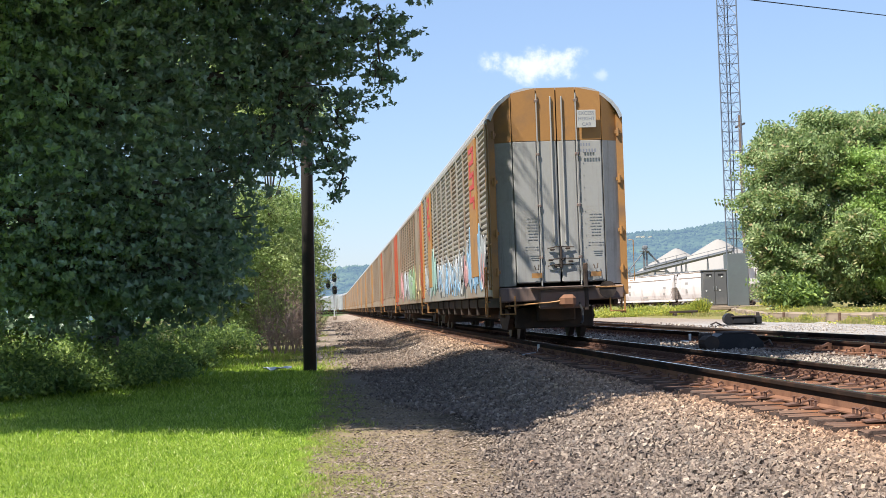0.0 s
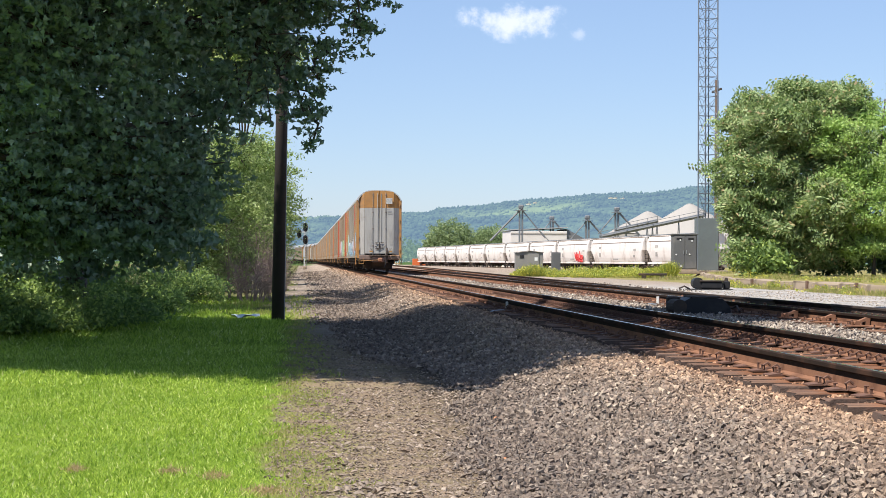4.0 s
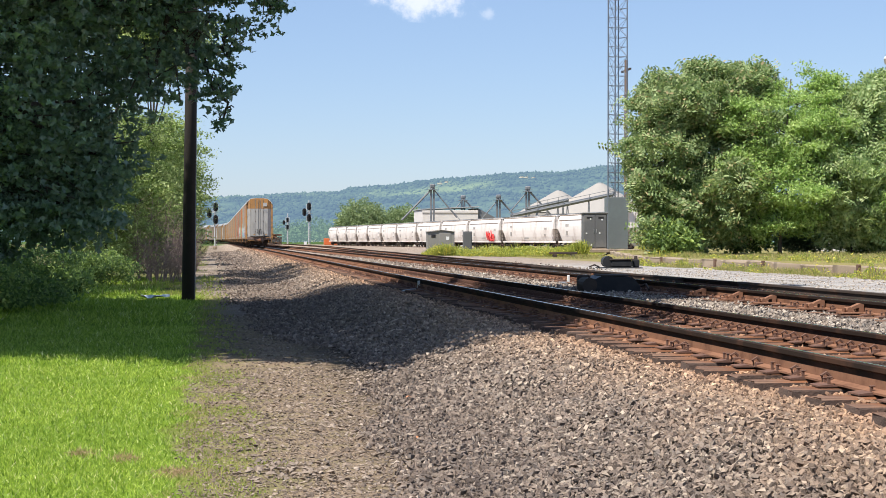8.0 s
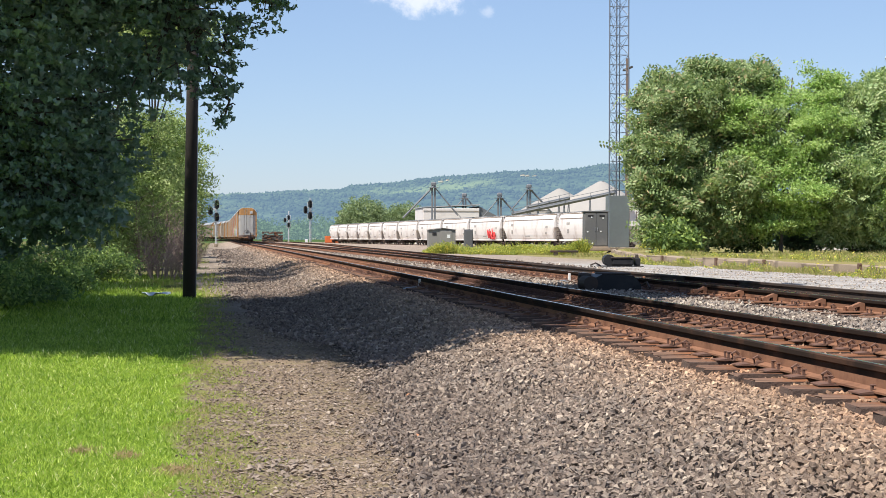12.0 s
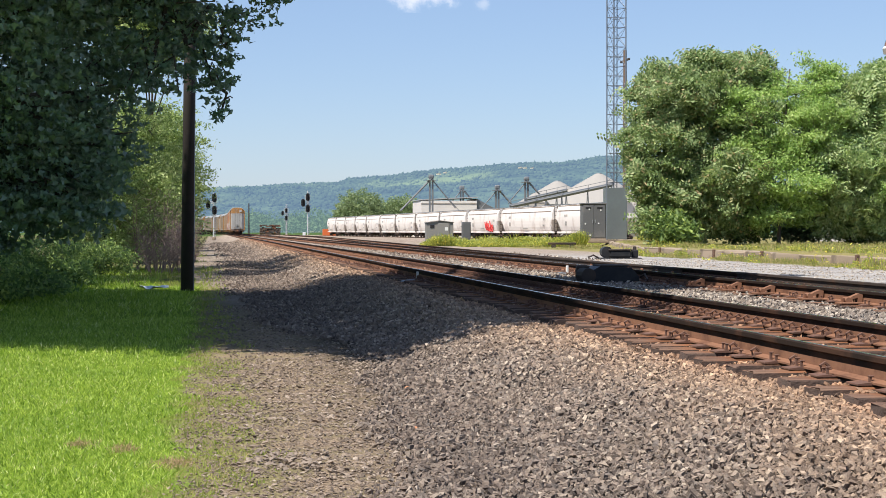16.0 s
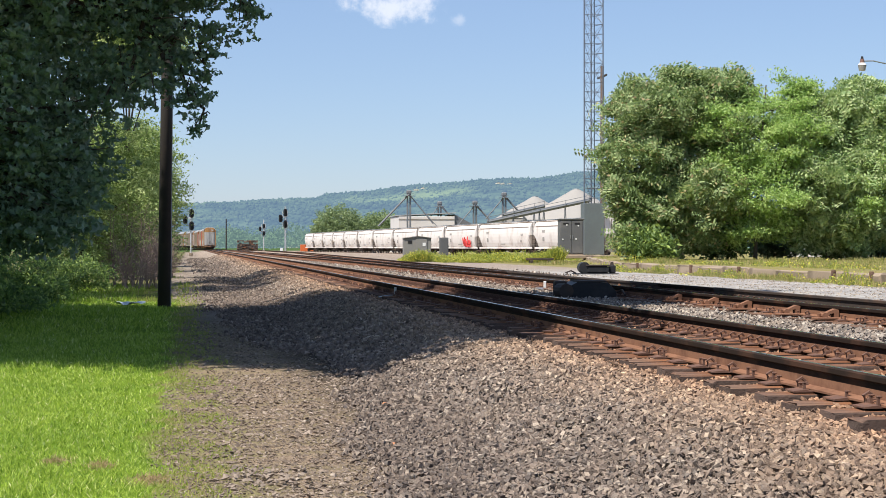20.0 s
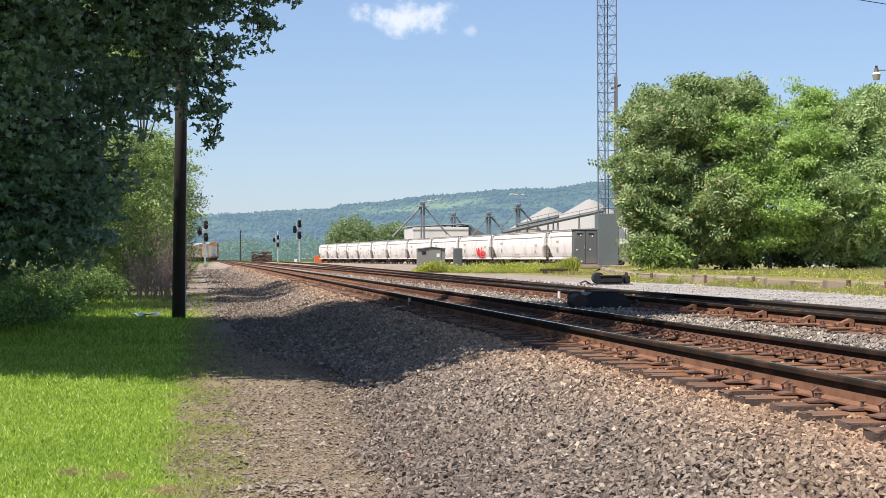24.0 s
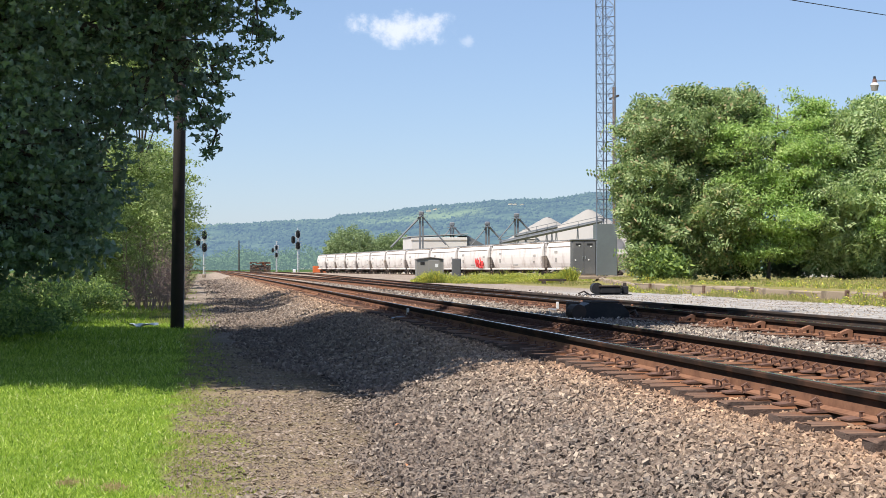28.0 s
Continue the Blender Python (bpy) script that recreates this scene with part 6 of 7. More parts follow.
# ---- signals and the yard ----
def signal(x, y, z0, high, heads, label, grow=1.0):
    th = thing("railway_signal", label, "railway signal", pose(x, y, z0), group="line signals")
    part("mast", MB().cyl((0, 0, 0), (0, 0, high), 0.10, 0.085, 10), SIGNAL_CASE, th)
    part("base", MB().box((0, 0, 0.2), (0.6, 0.6, 0.5), 0.04), CONCRETE, th)
    part("ladder", MB().tube([(0.3, 0.35, 0.1), (0.3, 0.3, high - 0.4)], 0.03, 5).tube([(-0.12, 0.35, 0.1), (-0.12, 0.3, high - 0.4)], 0.03, 5), STEEL, th)
    rung = MB()
    for k in range(int(high / 0.4)):
        rung.cyl((-0.12, 0.33, 0.3 + k * 0.4), (0.3, 0.33, 0.3 + k * 0.4), 0.02, None, 5)
    part("rungs", rung, SIGNAL_CASE, th)
    for sx, z in heads:
        g = 0.9 * grow
        plate = [(sx + 0.42 * g * math.cos(a), z + 0.42 * g * math.sin(a)) for a in np.linspace(math.pi, 2 * math.pi, 10)]
        plate += [(sx + 0.42 * g * math.cos(a), z + 0.8 * g + 0.42 * g * math.sin(a)) for a in np.linspace(0, math.pi, 10)]
        hd = part("signal_head", MB().prism(plate, 1, -0.33, -0.27), SIGNAL_BLACK, th, "black backing plate with hooded lamps")
        for dz in (0.0, 0.4 * g, 0.8 * g):
            part("hood", MB().cyl((sx, -0.34, z + dz), (sx, -0.62, z + dz + 0.02), 0.15 * g, 0.16 * g, 10, False), SIGNAL_BLACK, hd)
            part("lens", MB().cyl((sx, -0.345, z + dz), (sx, -0.335, z + dz), 0.11 * g, 0.11 * g, 10), LENS, hd)
        part("lamp_case", MB().box((sx, -0.12, z + 0.4 * g), (0.42 * g, 0.28, 1.05 * g), 0.03), SIGNAL_CASE, hd, "pale grey lamp case")
        part("bracket", MB().box((sx / 2, -0.05, z + 0.5), (abs(sx) + 0.1, 0.12, 0.1)), SIGNAL_CASE, hd)
        cage = MB()
        for dx in (-0.45, 0.45):
            for dy in (0.05, 0.75):
                cage.tube([(sx * 0.3 + dx, dy, z - 0.35), (sx * 0.3 + dx, dy, z + 0.75)], 0.03, 5)
        for dz in (-0.35, 0.2, 0.75):
            cage.tube([(sx * 0.3 - 0.45, 0.05, z + dz), (sx * 0.3 + 0.45, 0.05, z + dz), (sx * 0.3 + 0.45, 0.75, z + dz), (sx * 0.3 - 0.45, 0.75, z + dz)], 0.03, 5)
        part("railing", cage, SIGNAL_CASE, th, "pale platform railing")
    part("platform", MB().box((0.1, 0.25, high - 2.6), (1.3, 0.8, 0.05)), STEEL, th)


signal(18.3, 300, 0.27, 9.0, ((0, 7.4), (0, 5.2), (-0.9, 6.3)), "tall trackside signal with two black lamp heads")
signal(0.3, 240, 0.15, 7.2, ((0.1, 6.1), (0.1, 4.2), (-0.85, 5.1)), "trackside signal with black lamp heads beside the brush", 0.92)
signal(16.3, 345, 0.27, 7.2, ((0, 5.5), (0, 3.9), (-0.8, 4.9)), "farther trackside signal with black lamp heads", 0.7)
th = thing("utility_pole", "distant bare wooden pole beyond the tracks", "pole", pose(10.1, 430, 0.2))
part("shaft", MB().cyl((0, 0, 0), (0, 0, 8.9), 0.2, 0.15, 8), POLE_WOOD, th)


def tie_pile():
    th = thing("tie_stack", "stacked bundles of used brown railway ties", "timber stack", pose(12.75, 345, 0.25))
    rng = random.Random(9)
    for lay in range(11):
        for k in range(9):
            if lay > 7 and rng.random() < 0.3:
                continue
            part("tie", MB().box((-2.0 + k * 0.5 + rng.uniform(-0.08, 0.08), rng.uniform(-0.2, 0.2), 0.12 + lay * 0.24), (0.47, 2.5, 0.225), 0.015), TIE_SIDE if rng.random() < 0.7 else TIE_WOOD, th)


tie_pile()


def hopper_car(L, at):
    """A covered hopper L metres long, its near end at y = 0."""
    car = thing("hopper_car", "pale covered hopper wagon standing in the freight yard", "railway car", at, group="parked hopper wagons")
    arc = [(1.24, 0.98), (1.42, 1.30), (1.52, 1.70), (1.57, 2.1), (1.60, 2.5), (1.60, 2.9), (1.57, 3.3), (1.51, 3.65), (1.40, 3.95), (1.25, 4.17), (1.05, 4.30)]
    sec = [(-x, z) for x, z in arc] + arc[::-1]
    n = len(sec)
    body = MB()
    rows = []
    for y, lo in ((0.55, 2.6), (1.9, 0.98), (L - 1.9, 0.98), (L - 0.55, 2.6)):
        rows.append([(x, y, max(z, lo)) for x, z in sec])
    vs = [p for r in rows for p in r]
    fs = [(k * n + i, k * n + (i + 1) % n, (k + 1) * n + (i + 1) % n, (k + 1) * n + i) for k in range(3) for i in range(n)]
    fs += [tuple(range(n)), tuple(range(3 * n, 4 * n))]
    body.add(vs, fs, Vector((0, L / 2, 2.8)))
    part("body", body, HOPPER, car, smooth=False)
    for s in (-1, 1):
        part("side_sill", MB().box((s * 1.36, L / 2, 1.02), (0.14, L - 0.6, 0.22), 0.02), HOPPER, car)
        part("roof_rail", MB().box((s * 1.25, L / 2, 4.20), (0.10, L - 1.2, 0.12), 0.02), GALV_TAN, car)
        part("top_chord", MB().box((s * 1.53, L / 2, 3.62), (0.06, L - 2.4, 0.09), 0.01), GALV_TAN, car)
    marks = MB()
    for k, (f, z, w, h) in enumerate(((0.16, 3.1, 1.5, 0.34), (0.16, 2.66, 1.1, 0.28), (0.17, 1.9, 0.7, 0.22), (0.80, 3.0, 1.3, 0.30), (0.80, 2.1, 0.8, 0.5), (0.5, 1.5, 2.2, 0.16))):
        n = max(3, int(w / 0.28))
        for i in range(n):
            marks.box((-1.592 + 0.10 * (z > 3.05), L * f + (i - n / 2) * w / n, z), (0.05, w / n * 0.6, h), 0.004)
    part("lettering", marks, STENCIL, car, "grey bars of lettering along the side")
    for k in range(3):
        y, g = L * (0.23 + 0.27 * k), L * 0.108
        part("discharge_bay", MB().add([(-1.2, y - g, 1.3), (1.2, y - g, 1.3), (1.2, y + g, 1.3), (-1.2, y + g, 1.3), (-0.5, y - 0.4, 0.45), (0.5, y - 0.4, 0.45), (0.5, y + 0.4, 0.45), (-0.5, y + 0.4, 0.45)], [(0, 1, 2, 3), (4, 5, 6, 7), (0, 1, 5, 4), (1, 2, 6, 5), (2, 3, 7, 6), (3, 0, 4, 7)], Vector((0, y, 1))), FRAME_DARK, car)
    part("running_board", MB().box((0, L / 2, 4.42), (1.3, L - 0.3, 0.05), 0.01), STEEL, car)
    for k in range(4):
        part("hatch", MB().box((0, L * (0.14 + 0.24 * k), 4.39), (0.6, L * 0.17, 0.12), 0.03), HOPPER, car)
    for y in (0.25, L - 0.25):
        part("end_platform", MB().box((0, y, 1.12), (2.7, 0.6, 0.14), 0.02), FRAME_DARK, car)
        for s in (-1, 1):
            cage = MB()
            for x in (0.9, 1.35):
                cage.cyl((s * x, y, 1.1), (s * x, y, 4.2), 0.035, None, 6)
            for z in (1.6, 2.1, 2.6, 3.1, 3.6, 4.1):
                cage.cyl((s * 0.9, y, z), (s * 1.35, y, z), 0.025, None, 5)
            part("end_ladder", cage, FRAME_DARK, car)
        part("coupler", MB().box((0, y + (-0.35 if y < 1 else 0.35), 0.9), (0.25, 0.7, 0.25), 0.04), FRAME_DARK, car)
    for y in (2.0, L - 2.0):
        truck(car, y)
    return car


H0, H1 = Vector((43.6, 175.0, 0.30)), Vector((29.1, 376.0, 0.30))
hd = (H1 - H0).normalized()
HOP_TURN = math.degrees(math.atan2(-hd.x, hd.y))
# long grain hoppers first, shorter ones farther down the siding
ENDS = (-12.0, 10.4, 36.7, 56.4, 75.5, 95.1, 113.8, 130.0, 145.9, 159.9, 173.8, 187.7, 201.6)
for s0, s1 in zip(ENDS, ENDS[1:]):
    p = H0 + hd * (s0 + 0.35)
    hopper_car(s1 - s0 - 0.7, pose(p.x, p.y, p.z, 0, 0, HOP_TURN))
red = MB()
rr = random.Random(12)
for i in range(13):
    y0, z0 = 40.2 + i * 0.34, 1.05 + rr.uniform(0, 0.5)
    y1, z1 = y0 + rr.uniform(-0.5, 0.9), z0 + rr.uniform(0.5, 1.5) * (1.0 if i > 4 else 0.6)
    red.tube([(-1.60, y0, z0), (-1.63, (y0 + y1) / 2 + rr.uniform(-0.3, 0.3), (z0 + z1) / 2), (-1.60, y1, z1)], 0.11, 5)
yard = thing("yard_track", "siding under the parked hopper wagons", "railway track", pose(H0.x, H0.y, 0, 0, 0, HOP_TURN))
for s in (-0.7535, 0.7535):
    part("rail", MB().box((s, 100, 0.29), (0.08, 240, 0.14)), RUST, yard)
ty = MB()
for k in range(400):
    ty.box((0, -18 + k * 0.6, 0.19), (2.6, 0.22, 0.12))
tagged(part("ties", ty, TIE_WOOD, yard), kind="stuff")
tag = thing("sprayed_lettering", "red sprayed letters on a parked hopper wagon", "graffiti", pose(H0.x, H0.y, 0.36, 0, 0, HOP_TURN))
part("letters", red, RED_SPRAY, tag)

th = thing("orange_container", "small orange rail equipment box beside the yard", "container", pose(30.2, 402, 0.27))
part("body", MB().box((0, 0, 0.9), (3.6, 2.2, 1.7), 0.05), paint("orange_paint", (0.62, 0.14, 0.03), (0.5, 0.11, 0.03), 0.5), th)


def grain_elevator():
    th = thing("grain_shed", "long white metal grain shed with a pale roof", "building", pose(50.6, 332, 0.2))
    part("wall", MB().box((0, 6, 3.9), (12.2, 14, 7.8), 0.05), SHED_WHITE, th)
    part("roof", MB().prism([(-6.3, 7.9), (6.3, 8.5), (6.3, 8.7), (-6.3, 8.1)], 1, -1.06, 13.4), ROOF_ZINC, th)
    part("lean_to", MB().prism([(6.1, 0.0), (10.4, 0.0), (10.4, 6.0), (6.1, 8.3)], 1, -0.5, 12.5), GREY_STEEL, th)
    part("eave_band", MB().box((0, -1.06, 7.2), (12.2, 0.06, 0.18)), GALV, th)
    for k, (x, y, top, reach) in enumerate(((45.8, 325, 13.3, -6.5), (55.6, 345, 11.6, 4.5), (60.9, 330, 11.3, 6.5), (65.3, 320, 12.8, 5.0))):
        e = thing("elevator_leg", "grey steel grain elevator leg with spouts", "grain elevator", pose(x, y, 0.2), group="elevator legs")
        part("casing", MB().box((-0.25, 0, top / 2 - 0.4), (0.34, 0.5, top - 0.8), 0.03).box((0.35, 0, top / 2 - 0.4), (0.34, 0.5, top - 0.8), 0.03), GREY_STEEL, e)
        part("head", MB().box((0.05, 0, top - 0.5), (1.1, 0.9, 0.8), 0.2), GREY_STEEL, e)
        part("platform", MB().box((0, 0, top - 1.3), (2.0, 1.8, 0.08)).box((0, -0.9, top - 0.8), (2.0, 0.05, 0.05)), GREY_STEEL, e)
        part("spout", MB().tube([(0.1, -0.2, top - 0.9), (reach, -0.4, top - 0.9 - abs(reach) * 1.05)], 0.20, 8), GREY_STEEL, e)
        part("spout", MB().tube([(0.1, -0.2, top - 1.0), (-reach * 0.8, -0.4, top - 1.0 - abs(reach) * 0.95)], 0.12, 8), GREY_STEEL, e)
        if k == 0:
            part("guy_rod", MB().tube([(0, 0, top - 1.0), (6.2, 0, 5.4)], 0.07, 6), GREY_STEEL, e)
    for k, (x, y, apex, r) in enumerate(((84.7, 335, 14.1, 12.5), (76.9, 342, 12.6, 9.0))):
        d = thing("storage_dome", "pale conical roof of a bulk storage bin", "storage bin", pose(x, y, 0.2), group="storage bins")
        n = 28
        eave = apex - r * 0.56
        part("bin_wall", MB().cyl((0, 0, 0), (0, 0, eave), r, r, n), DOME, d)
        part("cone_roof", MB().cyl((0, 0, eave), (0, 0, apex - 0.2), r + 0.15, 0.8, n), DOME, d)
        part("vent_cap", MB().cyl((0, 0, apex - 0.35), (0, 0, apex), 0.8, 0.6, 12), GREY_STEEL, d)
    for k, (a, b) in enumerate((((60.2, 312, 6.5), (82, 312, 11.1)), ((64.6, 318, 8.0), (73.6, 318, 10.0)))):
        c = thing("conveyor", "inclined grey conveyor gallery to the storage bins", "conveyor", group="conveyors")
        A, B = Vector(a), Vector(b)
        part("gallery", MB().tube([A, B], 0.42, 8), GREY_STEEL, c)
        part("handrail", MB().tube([A + Vector((0, -0.5, 1.0)), B + Vector((0, -0.5, 1.0))], 0.05, 5), GREY_STEEL, c)
        for f in (0.0, 0.25, 0.5, 0.75, 0.98):
            q = A.lerp(B, f)
            part("trestle", MB().tube([(q.x - 0.6, q.y, 0.1), (q.x, q.y, q.z)], 0.11, 6).tube([(q.x + 0.6, q.y, 0.1), (q.x, q.y, q.z)], 0.11, 6), GREY_STEEL, c)
            part("rail_post", MB().cyl((q.x, q.y - 0.5, q.z), (q.x, q.y - 0.5, q.z + 1.0), 0.05, None, 5), GREY_STEEL, c)


grain_elevator()


def street_lamp():
    th = thing("street_lamp", "street lamp on a long arm with a copper-brown hood", "street lamp", pose(40.0, 80, 0.5))
    part("pole", MB().cyl((0, 0, 0), (0, 0, 14.9), 0.16, 0.1, 10), POLE_WOOD, th)
    part("arm", MB().tube([(0, 0, 9.7), (-1.4, 0, 10.6), (-2.35, 0, 11.01), (-3.1, 0, 11.15), (-3.62, 0, 11.13)], 0.038, 7), STEEL, th)
    lamp = part("lamp_head", MB().cyl((-3.73, 0, 11.02), (-3.73, 0, 11.24), 0.13, 0.10, 12), paint("copper_hood", (0.20, 0.10, 0.075), (0.17, 0.09, 0.065), 0.5), th, "copper-brown collar")
    part("reflector", MB().cyl((-3.73, 0, 10.90), (-3.73, 0, 11.02), 0.235, 0.16, 14), SIGN_WHITE, lamp)
    part("bowl", MB().cyl((-3.73, 0, 10.60), (-3.73, 0, 10.90), 0.17, 0.23, 14), paint("ribbed_lens", (0.34, 0.31, 0.27), (0.27, 0.25, 0.22), 0.3), lamp)
    part("photocell", MB().cyl((-3.73, 0, 11.24), (-3.73, 0, 11.38), 0.075, 0.06, 10), BLACK, lamp)


street_lamp()
th = thing("overhead_wire", "single black cable sagging over the tracks", "cable")
for a, b, sag in (((-0.45, 40.2, 11.0), (40.0, 80, 14.85), 0.05), ):
    A, B = Vector(a), Vector(b)
    part("cable", MB().tube([A.lerp(B, k / 20) - Vector((0, 0, sag * 4 * (k / 20) * (1 - k / 20))) for k in range(21)], 0.022, 5), BLACK, th)
th = thing("service_cable", "pair of grey cables running down into the thicket", "cable")
for d in (0.0, 0.16):
    part("cable", MB().tube([(40.0, 80, 11.03 + d), (37.18, 79.3, 9.58 + d), (35.78, 79, 8.86 + d), (30.6, 75.5, 6.0 + d)], 0.022, 5), STEEL, th)
th = thing("timber_baulk", "dark old timber baulk lying across two bearers beside the weeds", "timber", pose(20.3, 89, 0.50, 0, 0, 86))
part("timber", MB().box((0, 0, 0.27), (0.30, 1.62, 0.13), 0.02), FRAME_DARK, th)
for y in (-0.55, 0.5):
    part("bearer", MB().box((0.02, y, 0.10), (0.42, 0.22, 0.20), 0.02), FRAME_DARK, th)
th = thing("equipment_cabinet", "small white cabinet on a post beside the far tracks", "cabinet", pose(17.6, 300, 0.2))
part("case", MB().box((0, 0, 0.75), (0.55, 0.4, 0.6), 0.03), SIGN_WHITE, th)
part("post", MB().cyl((0, 0, 0), (0, 0, 0.46), 0.06, None, 8), STEEL, th)
th = thing("parked_shed", "small white shed glimpsed behind the thicket", "building", pose(41.0, 92, 0.8))
part("wall", MB().box((0, 0, 1.5), (7, 5, 3.0), 0.03), SHED_WHITE, th)
part("roof", MB().prism([(-3.7, 3.0), (3.7, 3.0), (0, 4.1)], 1, -2.7, 2.7), ROOF_ZINC, th)
part("door", MB().box((-1.0, -2.52, 1.05), (1.0, 0.06, 2.1)), CABINET, th)


# ---- lawn, weeds and loose stone ----
def lawn():
    rng = np.random.default_rng(21)
    pts, size, worn = [], [], []
    for y0, y1, dens, s in ((8.5, 13, 4700, 0.036), (13, 19, 3200, 0.040), (19, 28, 1250, 0.058), (28, 44, 420, 0.095), (44, 62, 160, 0.14)):
        x0 = -0.26 * y1 - 0.6
        n = int((y1 - y0) * (0.9 - x0) * dens * 0.52)
        x, y = rng.uniform(x0, 0.9, n), rng.uniform(y0, y1, n)
        edge = -0.26 + 0.10 * np.sin(y * 1.9) + 0.08 * np.sin(y * 5.3 + 1) - 0.10 * (y > 30)
        clump = np.array([noise.noise(Vector((a * 3.1, b * 1.7, 3))) for a, b in zip(x, y)])
        bald = np.array([noise.noise(Vector((a * 0.9, b * 0.6, 7))) for a, b in zip(x, y)])
        inside = (x < edge - 1.2 * (y > 43.5)) & ((bald < 0.38) | (rng.random(n) < 0.35)) & ((x < edge - 0.25) | (rng.random(n) < 0.75))
        fringe = (x >= edge) & (x < edge + 0.66) & (clump > -0.25 + 0.5 * (x - edge)) & (rng.random(n) < 1.0 - 0.9 * (x - edge))
        near = x > -0.225 * y - 0.5
        z = np.array([ground_top(a, b) for a, b in zip(x, y)])
        k = 0.9 * s * (0.5 + 0.9 * rng.random(n)) * np.where(fringe, 0.85, 1.0)
        for m, keep in ((0, inside & near), (1, fringe & near)):
            pts.append(np.stack([x[keep], y[keep], z[keep]], 1))
            size.append(k[keep])
            worn.append(np.full(int(keep.sum()), m))
    p, s, w = np.concatenate(pts), np.concatenate(size), np.concatenate(worn)
    me = scattered("lawn_grass", STALK, STALK_F, p, upright(len(p), rng, 0.7), s, [GRASS, TUFT], w)
    tagged(new("lawn_grass", me), "mown bright green lawn with worn, yellowed edges", "grass", kind="stuff")


lawn()


def stone_shape(seed, squash=1.0):
    """A broken stone: a lump with six knocked corners, longer than it is high."""
    v, f = knob(seed, 0.82, 1.12)
    rng = np.random.default_rng(seed + 900)
    if seed % 3 and squash == 1.0:
        # a split wedge with two broken faces
        a = np.array([0.0, 2.1, 4.2]) + rng.uniform(-0.45, 0.45, 3)
        ring = np.stack([np.cos(a), np.sin(a), np.zeros(3)], 1)
        v = np.concatenate([ring + (0, 0, 0.75), ring * rng.uniform(0.8, 1.1) - (0, 0, 0.75)]) + rng.uniform(-0.24, 0.24, (6, 3))
        f = [(0, 1, 2), (3, 5, 4), (0, 3, 4), (0, 4, 1), (1, 4, 5), (1, 5, 2), (2, 5, 3), (2, 3, 0)]
    return v * 0.5 * np.array([rng.uniform(1.1, 1.5), rng.uniform(0.75, 1.05), rng.uniform(0.65, 0.95) * squash]), f


def strew(name, label, bands, mat, seed, shapes=9, fade=0.9, coarse=False):
    """Loose stones over bands of (x0, x1, y0, y1, per square metre, size)."""
    rng = np.random.default_rng(seed)
    pts, size = [], []
    for x0, x1, y0, y1, dens, s in bands:
        n = int((x1 - x0) * (y1 - y0) * dens)
        x, y = rng.uniform(x0, x1, n), rng.uniform(y0, y1, n)
        left = np.maximum(x0, 0.15 + 0.085 * np.minimum(y, 20) - 2.2 * np.clip((y - 20) / 9, 0, 1)) if coarse else x0
        keep = (x < 0.49 * y + 0.5) & (x > -0.12 * y) & (rng.random(n) < (x - left + 0.12 * np.sin(y * 1.7)) / (fade if y0 < 30 else 2.2) + 0.008)
        x, y = x[keep], y[keep]
        z = np.array([ground_top(a, b) for a, b in zip(x, y)])
        k = s * (0.45 + 0.95 * rng.random(len(x)) ** 1.5)
        pts.append(np.stack([x, y, z + k * rng.uniform(0.0, 0.6 if coarse else 0.35, len(x))], 1))
        size.append(k)
    p, s = np.concatenate(pts), np.concatenate(size)
    pick = rng.integers(0, shapes, len(p))
    th = tagged(new(name), label, "stones", kind="stuff")
    for k in range(shapes):
        m = pick == k
        v, f = stone_shape(seed * 7 + k, 1.0 if coarse else 0.7)
        part("stones", scattered("stones", v, f, p[m], turns(int(m.sum()), rng, 0.95 if coarse else 2.0), s[m], mat), None, th)
    return th


def loose_stones(parent, mat, seed, count=300):
    """Single stones lying loose on the near shoulder."""
    rng = random.Random(seed)
    shapes = []
    for k in range(10):
        v, f = stone_shape(seed + k)
        me = bpy.data.meshes.new("stone")
        me.from_pydata([tuple(c * 0.045) for c in v], [], f)
        me.materials.append(mat)
        shapes.append(me)
    for k in range(count):
        x, y = rng.uniform(1.35, 3.6), rng.uniform(8.9, 11.2)
        part("stone", rng.choice(shapes), None, parent, at=pose(x, y, ground_top(x, y) + rng.uniform(0.022, 0.034), rng.uniform(-22, 22), rng.uniform(-22, 22), rng.uniform(0, 360)))


ballast = strew("ballast", "loose angular tan and grey ballast stones", [
    (1.9, 4.34, 6.3, 8.4, 2300, 0.036), (0.4, 4.34, 8.4, 13, 2500, 0.034), (0.4, 4.34, 13, 21, 1400, 0.040), (0.6, 4.34, 21, 36, 560, 0.052),
    (0.1, 4.34, 36, 62, 230, 0.056), (0.1, 4.3, 62, 110, 60, 0.08), (-0.6, 4.3, 110, 200, 15, 0.13), (6.2, 8.9, 50, 110, 26, 0.075), (10.7, 13.0, 50, 100, 22, 0.08),
    (4.3, 6.7, 7.6, 16, 700, 0.038), (4.3, 6.7, 16, 28, 300, 0.05), (6.6, 12.0, 14, 28, 330, 0.052), (4.3, 12.0, 28, 50, 85, 0.062)], STONE, 31, 9, 0.45, True)
loose_stones(ballast, LONE_STONE, 71)
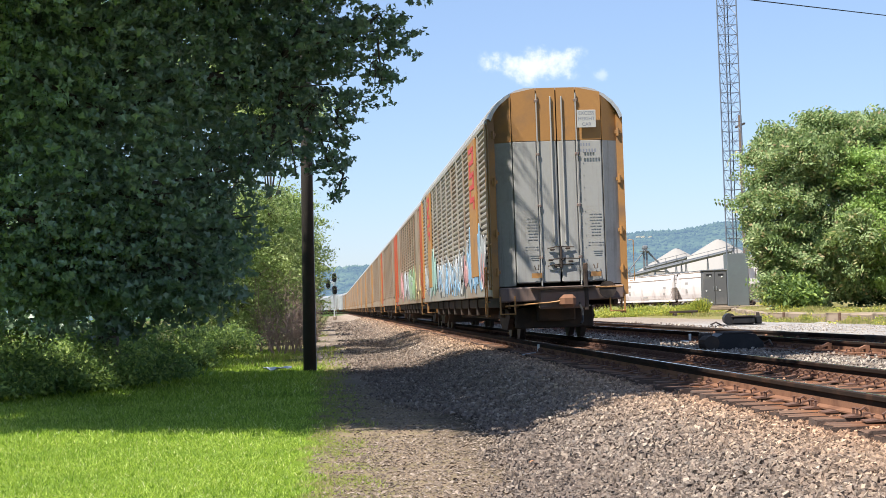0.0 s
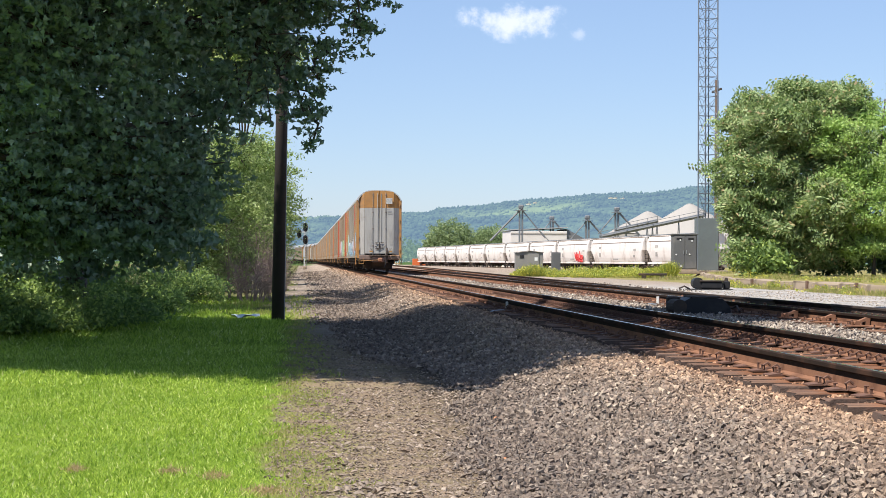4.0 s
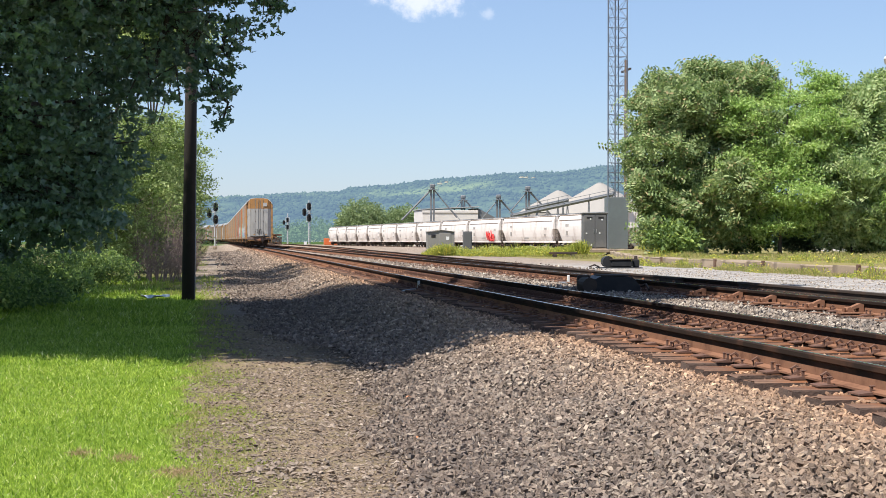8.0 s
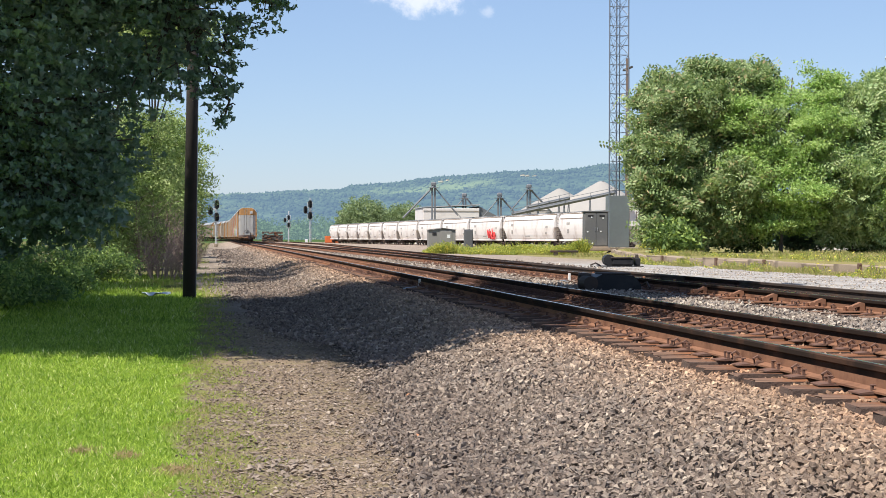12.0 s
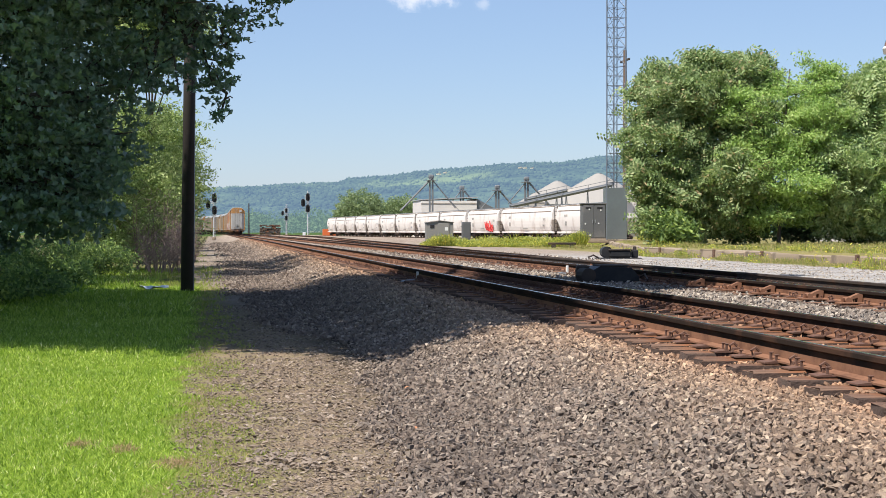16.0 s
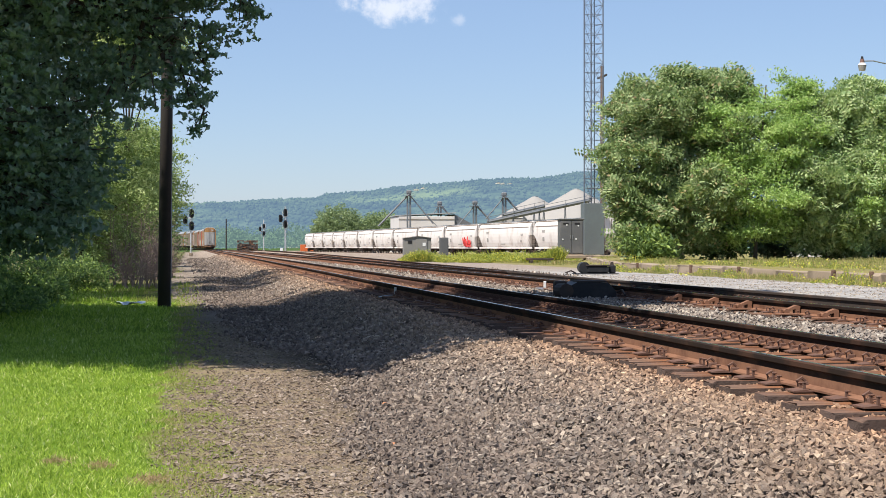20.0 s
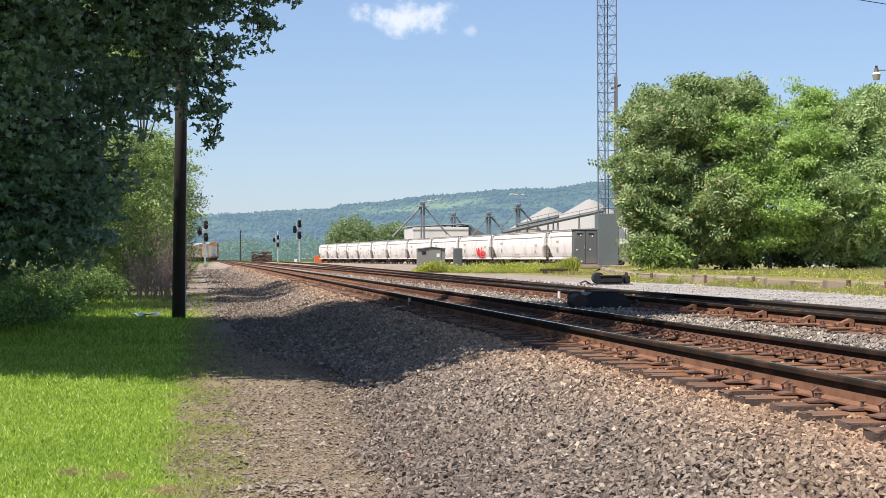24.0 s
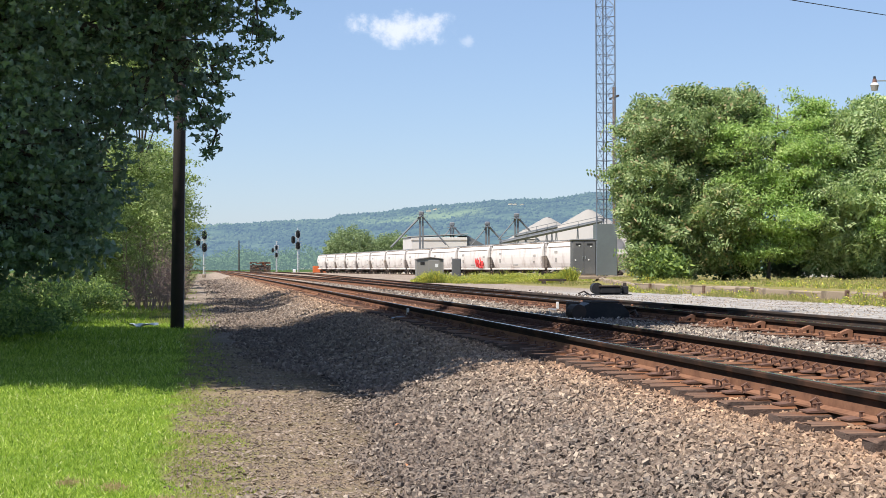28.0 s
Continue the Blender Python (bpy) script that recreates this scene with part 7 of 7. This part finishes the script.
strew("path_gravel", "finer trodden gravel on the dirt path", [
    (-0.3, 1.9, 8.5, 13, 900, 0.024), (-0.3, 1.9, 13, 18.5, 520, 0.028), (0.1, 2.0, 8.5, 18, 110, 0.042), (-0.3, 2.0, 18, 32, 130, 0.036), (0.0, 1.9, 32, 46, 70, 0.04), (-0.4, 2.2, 46, 80, 24, 0.05), (11.9, 16.6, 22, 52, 40, 0.036)], PEBBLE, 33, 5, 0.25)


def orange_peel(x, y, a):
    """A dropped scrap of orange peel, curled."""
    mb = MB()
    n = 6
    for j in range(2):
        for i in range(n + 1):
            t = -1 + 2 * i / n
            mb.v.append(0.62 * Vector((0.05 * t, -0.02 + 0.04 * j * (1 - 0.6 * abs(t)), 0.03 - 0.02 * t * t + 0.006 * j)))
    for i in range(n):
        mb.f.append([i, i + 1, n + 2 + i, n + 1 + i])
        mb.m.append(0)
    th = thing("orange_peel", "small curled scrap of orange litter on the gravel", "litter", pose(x, y, ground_z(x, y) + 0.025, 0, 0, a), group="orange litter")
    part("peel", mb, PEEL, th)


PEEL = paint("orange_rind", (0.50, 0.22, 0.10), (0.40, 0.17, 0.08), 0.6)
orange_peel(1.83, 14.6, 20)
orange_peel(1.52, 11.6, 70)


def clippings(x, y, r, seed):
    """A little heap of dried grass left by the mower."""
    rng = np.random.default_rng(seed)
    n = 260
    d = rng.normal(size=(n, 2)) * r * 0.45
    p = np.stack([x + d[:, 0], y + d[:, 1] * 1.5, ground_top(x, y) + 0.012 + 0.03 * np.exp(-(d ** 2).sum(1) / (r * r * 0.2)) * rng.random(n)], 1)
    me = scattered("dry_clippings", np.array(STALK) * np.array([0.35, 1, 1]), STALK_F, p, turns(n, rng, 0.1), rng.uniform(0.025, 0.055, n), STRAW)
    tagged(new("dry_clippings", me), "small heap of straw-brown grass clippings on the lawn", "clippings", kind="stuff")


STRAW = leafy("dry_straw", [(0.0, (0.30, 0.20, 0.11)), (0.6, (0.46, 0.33, 0.19)), (1.0, (0.60, 0.46, 0.28))], 0.25, 0.7, 0.2)
for k, (x, y, r) in enumerate(((-0.92, 11.2, 0.11), (-0.61, 10.98, 0.12), (-1.62, 11.35, 0.08), (-0.26, 10.25, 0.14))):
    clippings(x, y, r, 90 + k)


PATH_ROCK = paint("broken_path_rock", (0.31, 0.242, 0.186), (0.18, 0.142, 0.112), 0.9, 0.0, 60, 9, (0.42, 0.35, 0.28), 0.5, 0.5, 0.01)


def rock_heap(x, y, n, seed):
    """Bigger stones gathered where the path has washed out."""
    rng = random.Random(seed)
    th = thing("rock_heap", "loose heap of broken grey-brown rocks on the path", "stones")
    shapes = []
    for k in range(6):
        v, f = stone_shape(seed + k, 0.75)
        me = bpy.data.meshes.new("rock")
        me.from_pydata([tuple(c * 0.044) for c in v], [], f)
        me.materials.append(PATH_ROCK)
        shapes.append(me)
    for k in range(n):
        a, b = rng.gauss(0, 0.16), rng.gauss(0, 0.26)
        part("rock", rng.choice(shapes), None, th, at=pose(x + a, y + b, ground_top(x + a, y + b) + rng.uniform(0.012, 0.035), rng.uniform(-30, 30), rng.uniform(-30, 30), rng.uniform(0, 360)))


rock_heap(0.46, 10.2, 70, 3)
rock_heap(0.36, 12.9, 4, 5)


def weeds(name, label, bands, mat, seed, bare, leaves=0.0):
    """Stalks and blades in clumps over bands of (x0, x1, y0, y1, how many, height)."""
    rng = np.random.default_rng(seed)
    pts, size = [], []
    for x0, x1, y0, y1, n, h in bands:
        x, y = rng.uniform(x0, x1, n), rng.uniform(y0, y1, n)
        clump = np.array([noise.noise(Vector((a * 0.7, b * 0.35, seed))) for a, b in zip(x, y)])
        keep = clump > bare
        x, y, clump = x[keep], y[keep], clump[keep]
        pts.append(np.stack([x, y, [ground_z(a, b) for a, b in zip(x, y)]], 1))
        size.append(h * (0.35 + 0.9 * (clump - bare)) * rng.uniform(0.5, 1.2, len(x)))
    p, s = np.concatenate(pts), np.concatenate(size)
    if leaves:
        q = np.repeat(p, 3, axis=0)
        h = np.repeat(s, 3)
        q[:, 2] += h * rng.uniform(0.1, 0.95, len(h))
        q[:, :2] += rng.normal(size=(len(h), 2)) * h[:, None] * 0.22
        th = tagged(new(name), label, "weeds", kind="stuff")
        part("foliage", scattered("foliage", BLADE, BLADE_F, q, turns(len(q), rng, 0.6), leaves * rng.uniform(0.5, 1.2, len(q)), mat), None, th)
        part("stalks", scattered("stalks", np.array(STALK) * np.array([0.2, 0.6, 1]), STALK_F, p, upright(len(p), rng, 0.3), s, mat), None, th)
        return
    me = scattered(name, np.array(STALK) * np.array([0.4, 1, 1]), STALK_F, p, upright(len(p), rng, 0.35), s, mat)
    tagged(new(name, me), label, "weeds", kind="stuff")


weeds("dock_weeds", "yellow-green and straw-coloured weeds along the foot of the dock", [(16.5, 17.4, 20, 64, 15000, 0.26), (17.8, 20.5, 22, 68, 11000, 0.22), (20.5, 30.0, 46, 69, 15000, 0.26), (18.5, 27.0, 80, 94, 7000, 0.26)], DRY_WEED, 51, -0.05)
weeds("path_weeds", "tufts of dry grass and weeds along the edge of the path", [(-2.6, -0.5, 43.5, 62, 5200, 0.24), (-1.6, -0.3, 62, 110, 2600, 0.34), (-0.6, 0.6, 46, 100, 700, 0.14)], TUFT, 54, -0.02)
weeds("kerb_weeds", "clumps of leafy green weeds growing against the kerb", [(17.1, 17.5, 21, 64, 2600, 0.55), (17.9, 19.2, 24, 66, 1500, 0.4), (16.2, 17.2, 24, 60, 900, 0.22)], WEED, 53, 0.06, 0.09)
weeds("yard_weeds", "bright yellow-green weeds in front of the hoppers", [(15.4, 20.6, 92, 101, 13000, 0.55), (16.6, 27.0, 101, 118, 3500, 0.8), (20.9, 22.7, 93, 95.5, 4200, 0.95), (13.3, 15.8, 98.2, 99.4, 1600, 0.6), (26.6, 29.5, 93, 96, 4000, 0.8)], WEED, 52, -0.2, 0.11)


# ---- what moves ----
SPEED, REAR = 18.9, 35.7


def train_pose(y):
    return pose(NEAR_LINE + 0.1 - bend(y + 13.7), y, RAIL_Z, 0, 0, -math.degrees(heading(y + 13.7)))


def motions():
    for n, car in enumerate(TRAIN):
        walk(car, [(t, train_pose(REAR + n * PITCH + SPEED * t)) for t in range(29)])
    for cloud, (x, y, z), drift in CLOUDS:
        walk(cloud, [(0.0, pose(x, y, z)), (14.0, pose(x + drift * 0.5, y, z)), (28.0, pose(x + drift, y, z))])


motions()
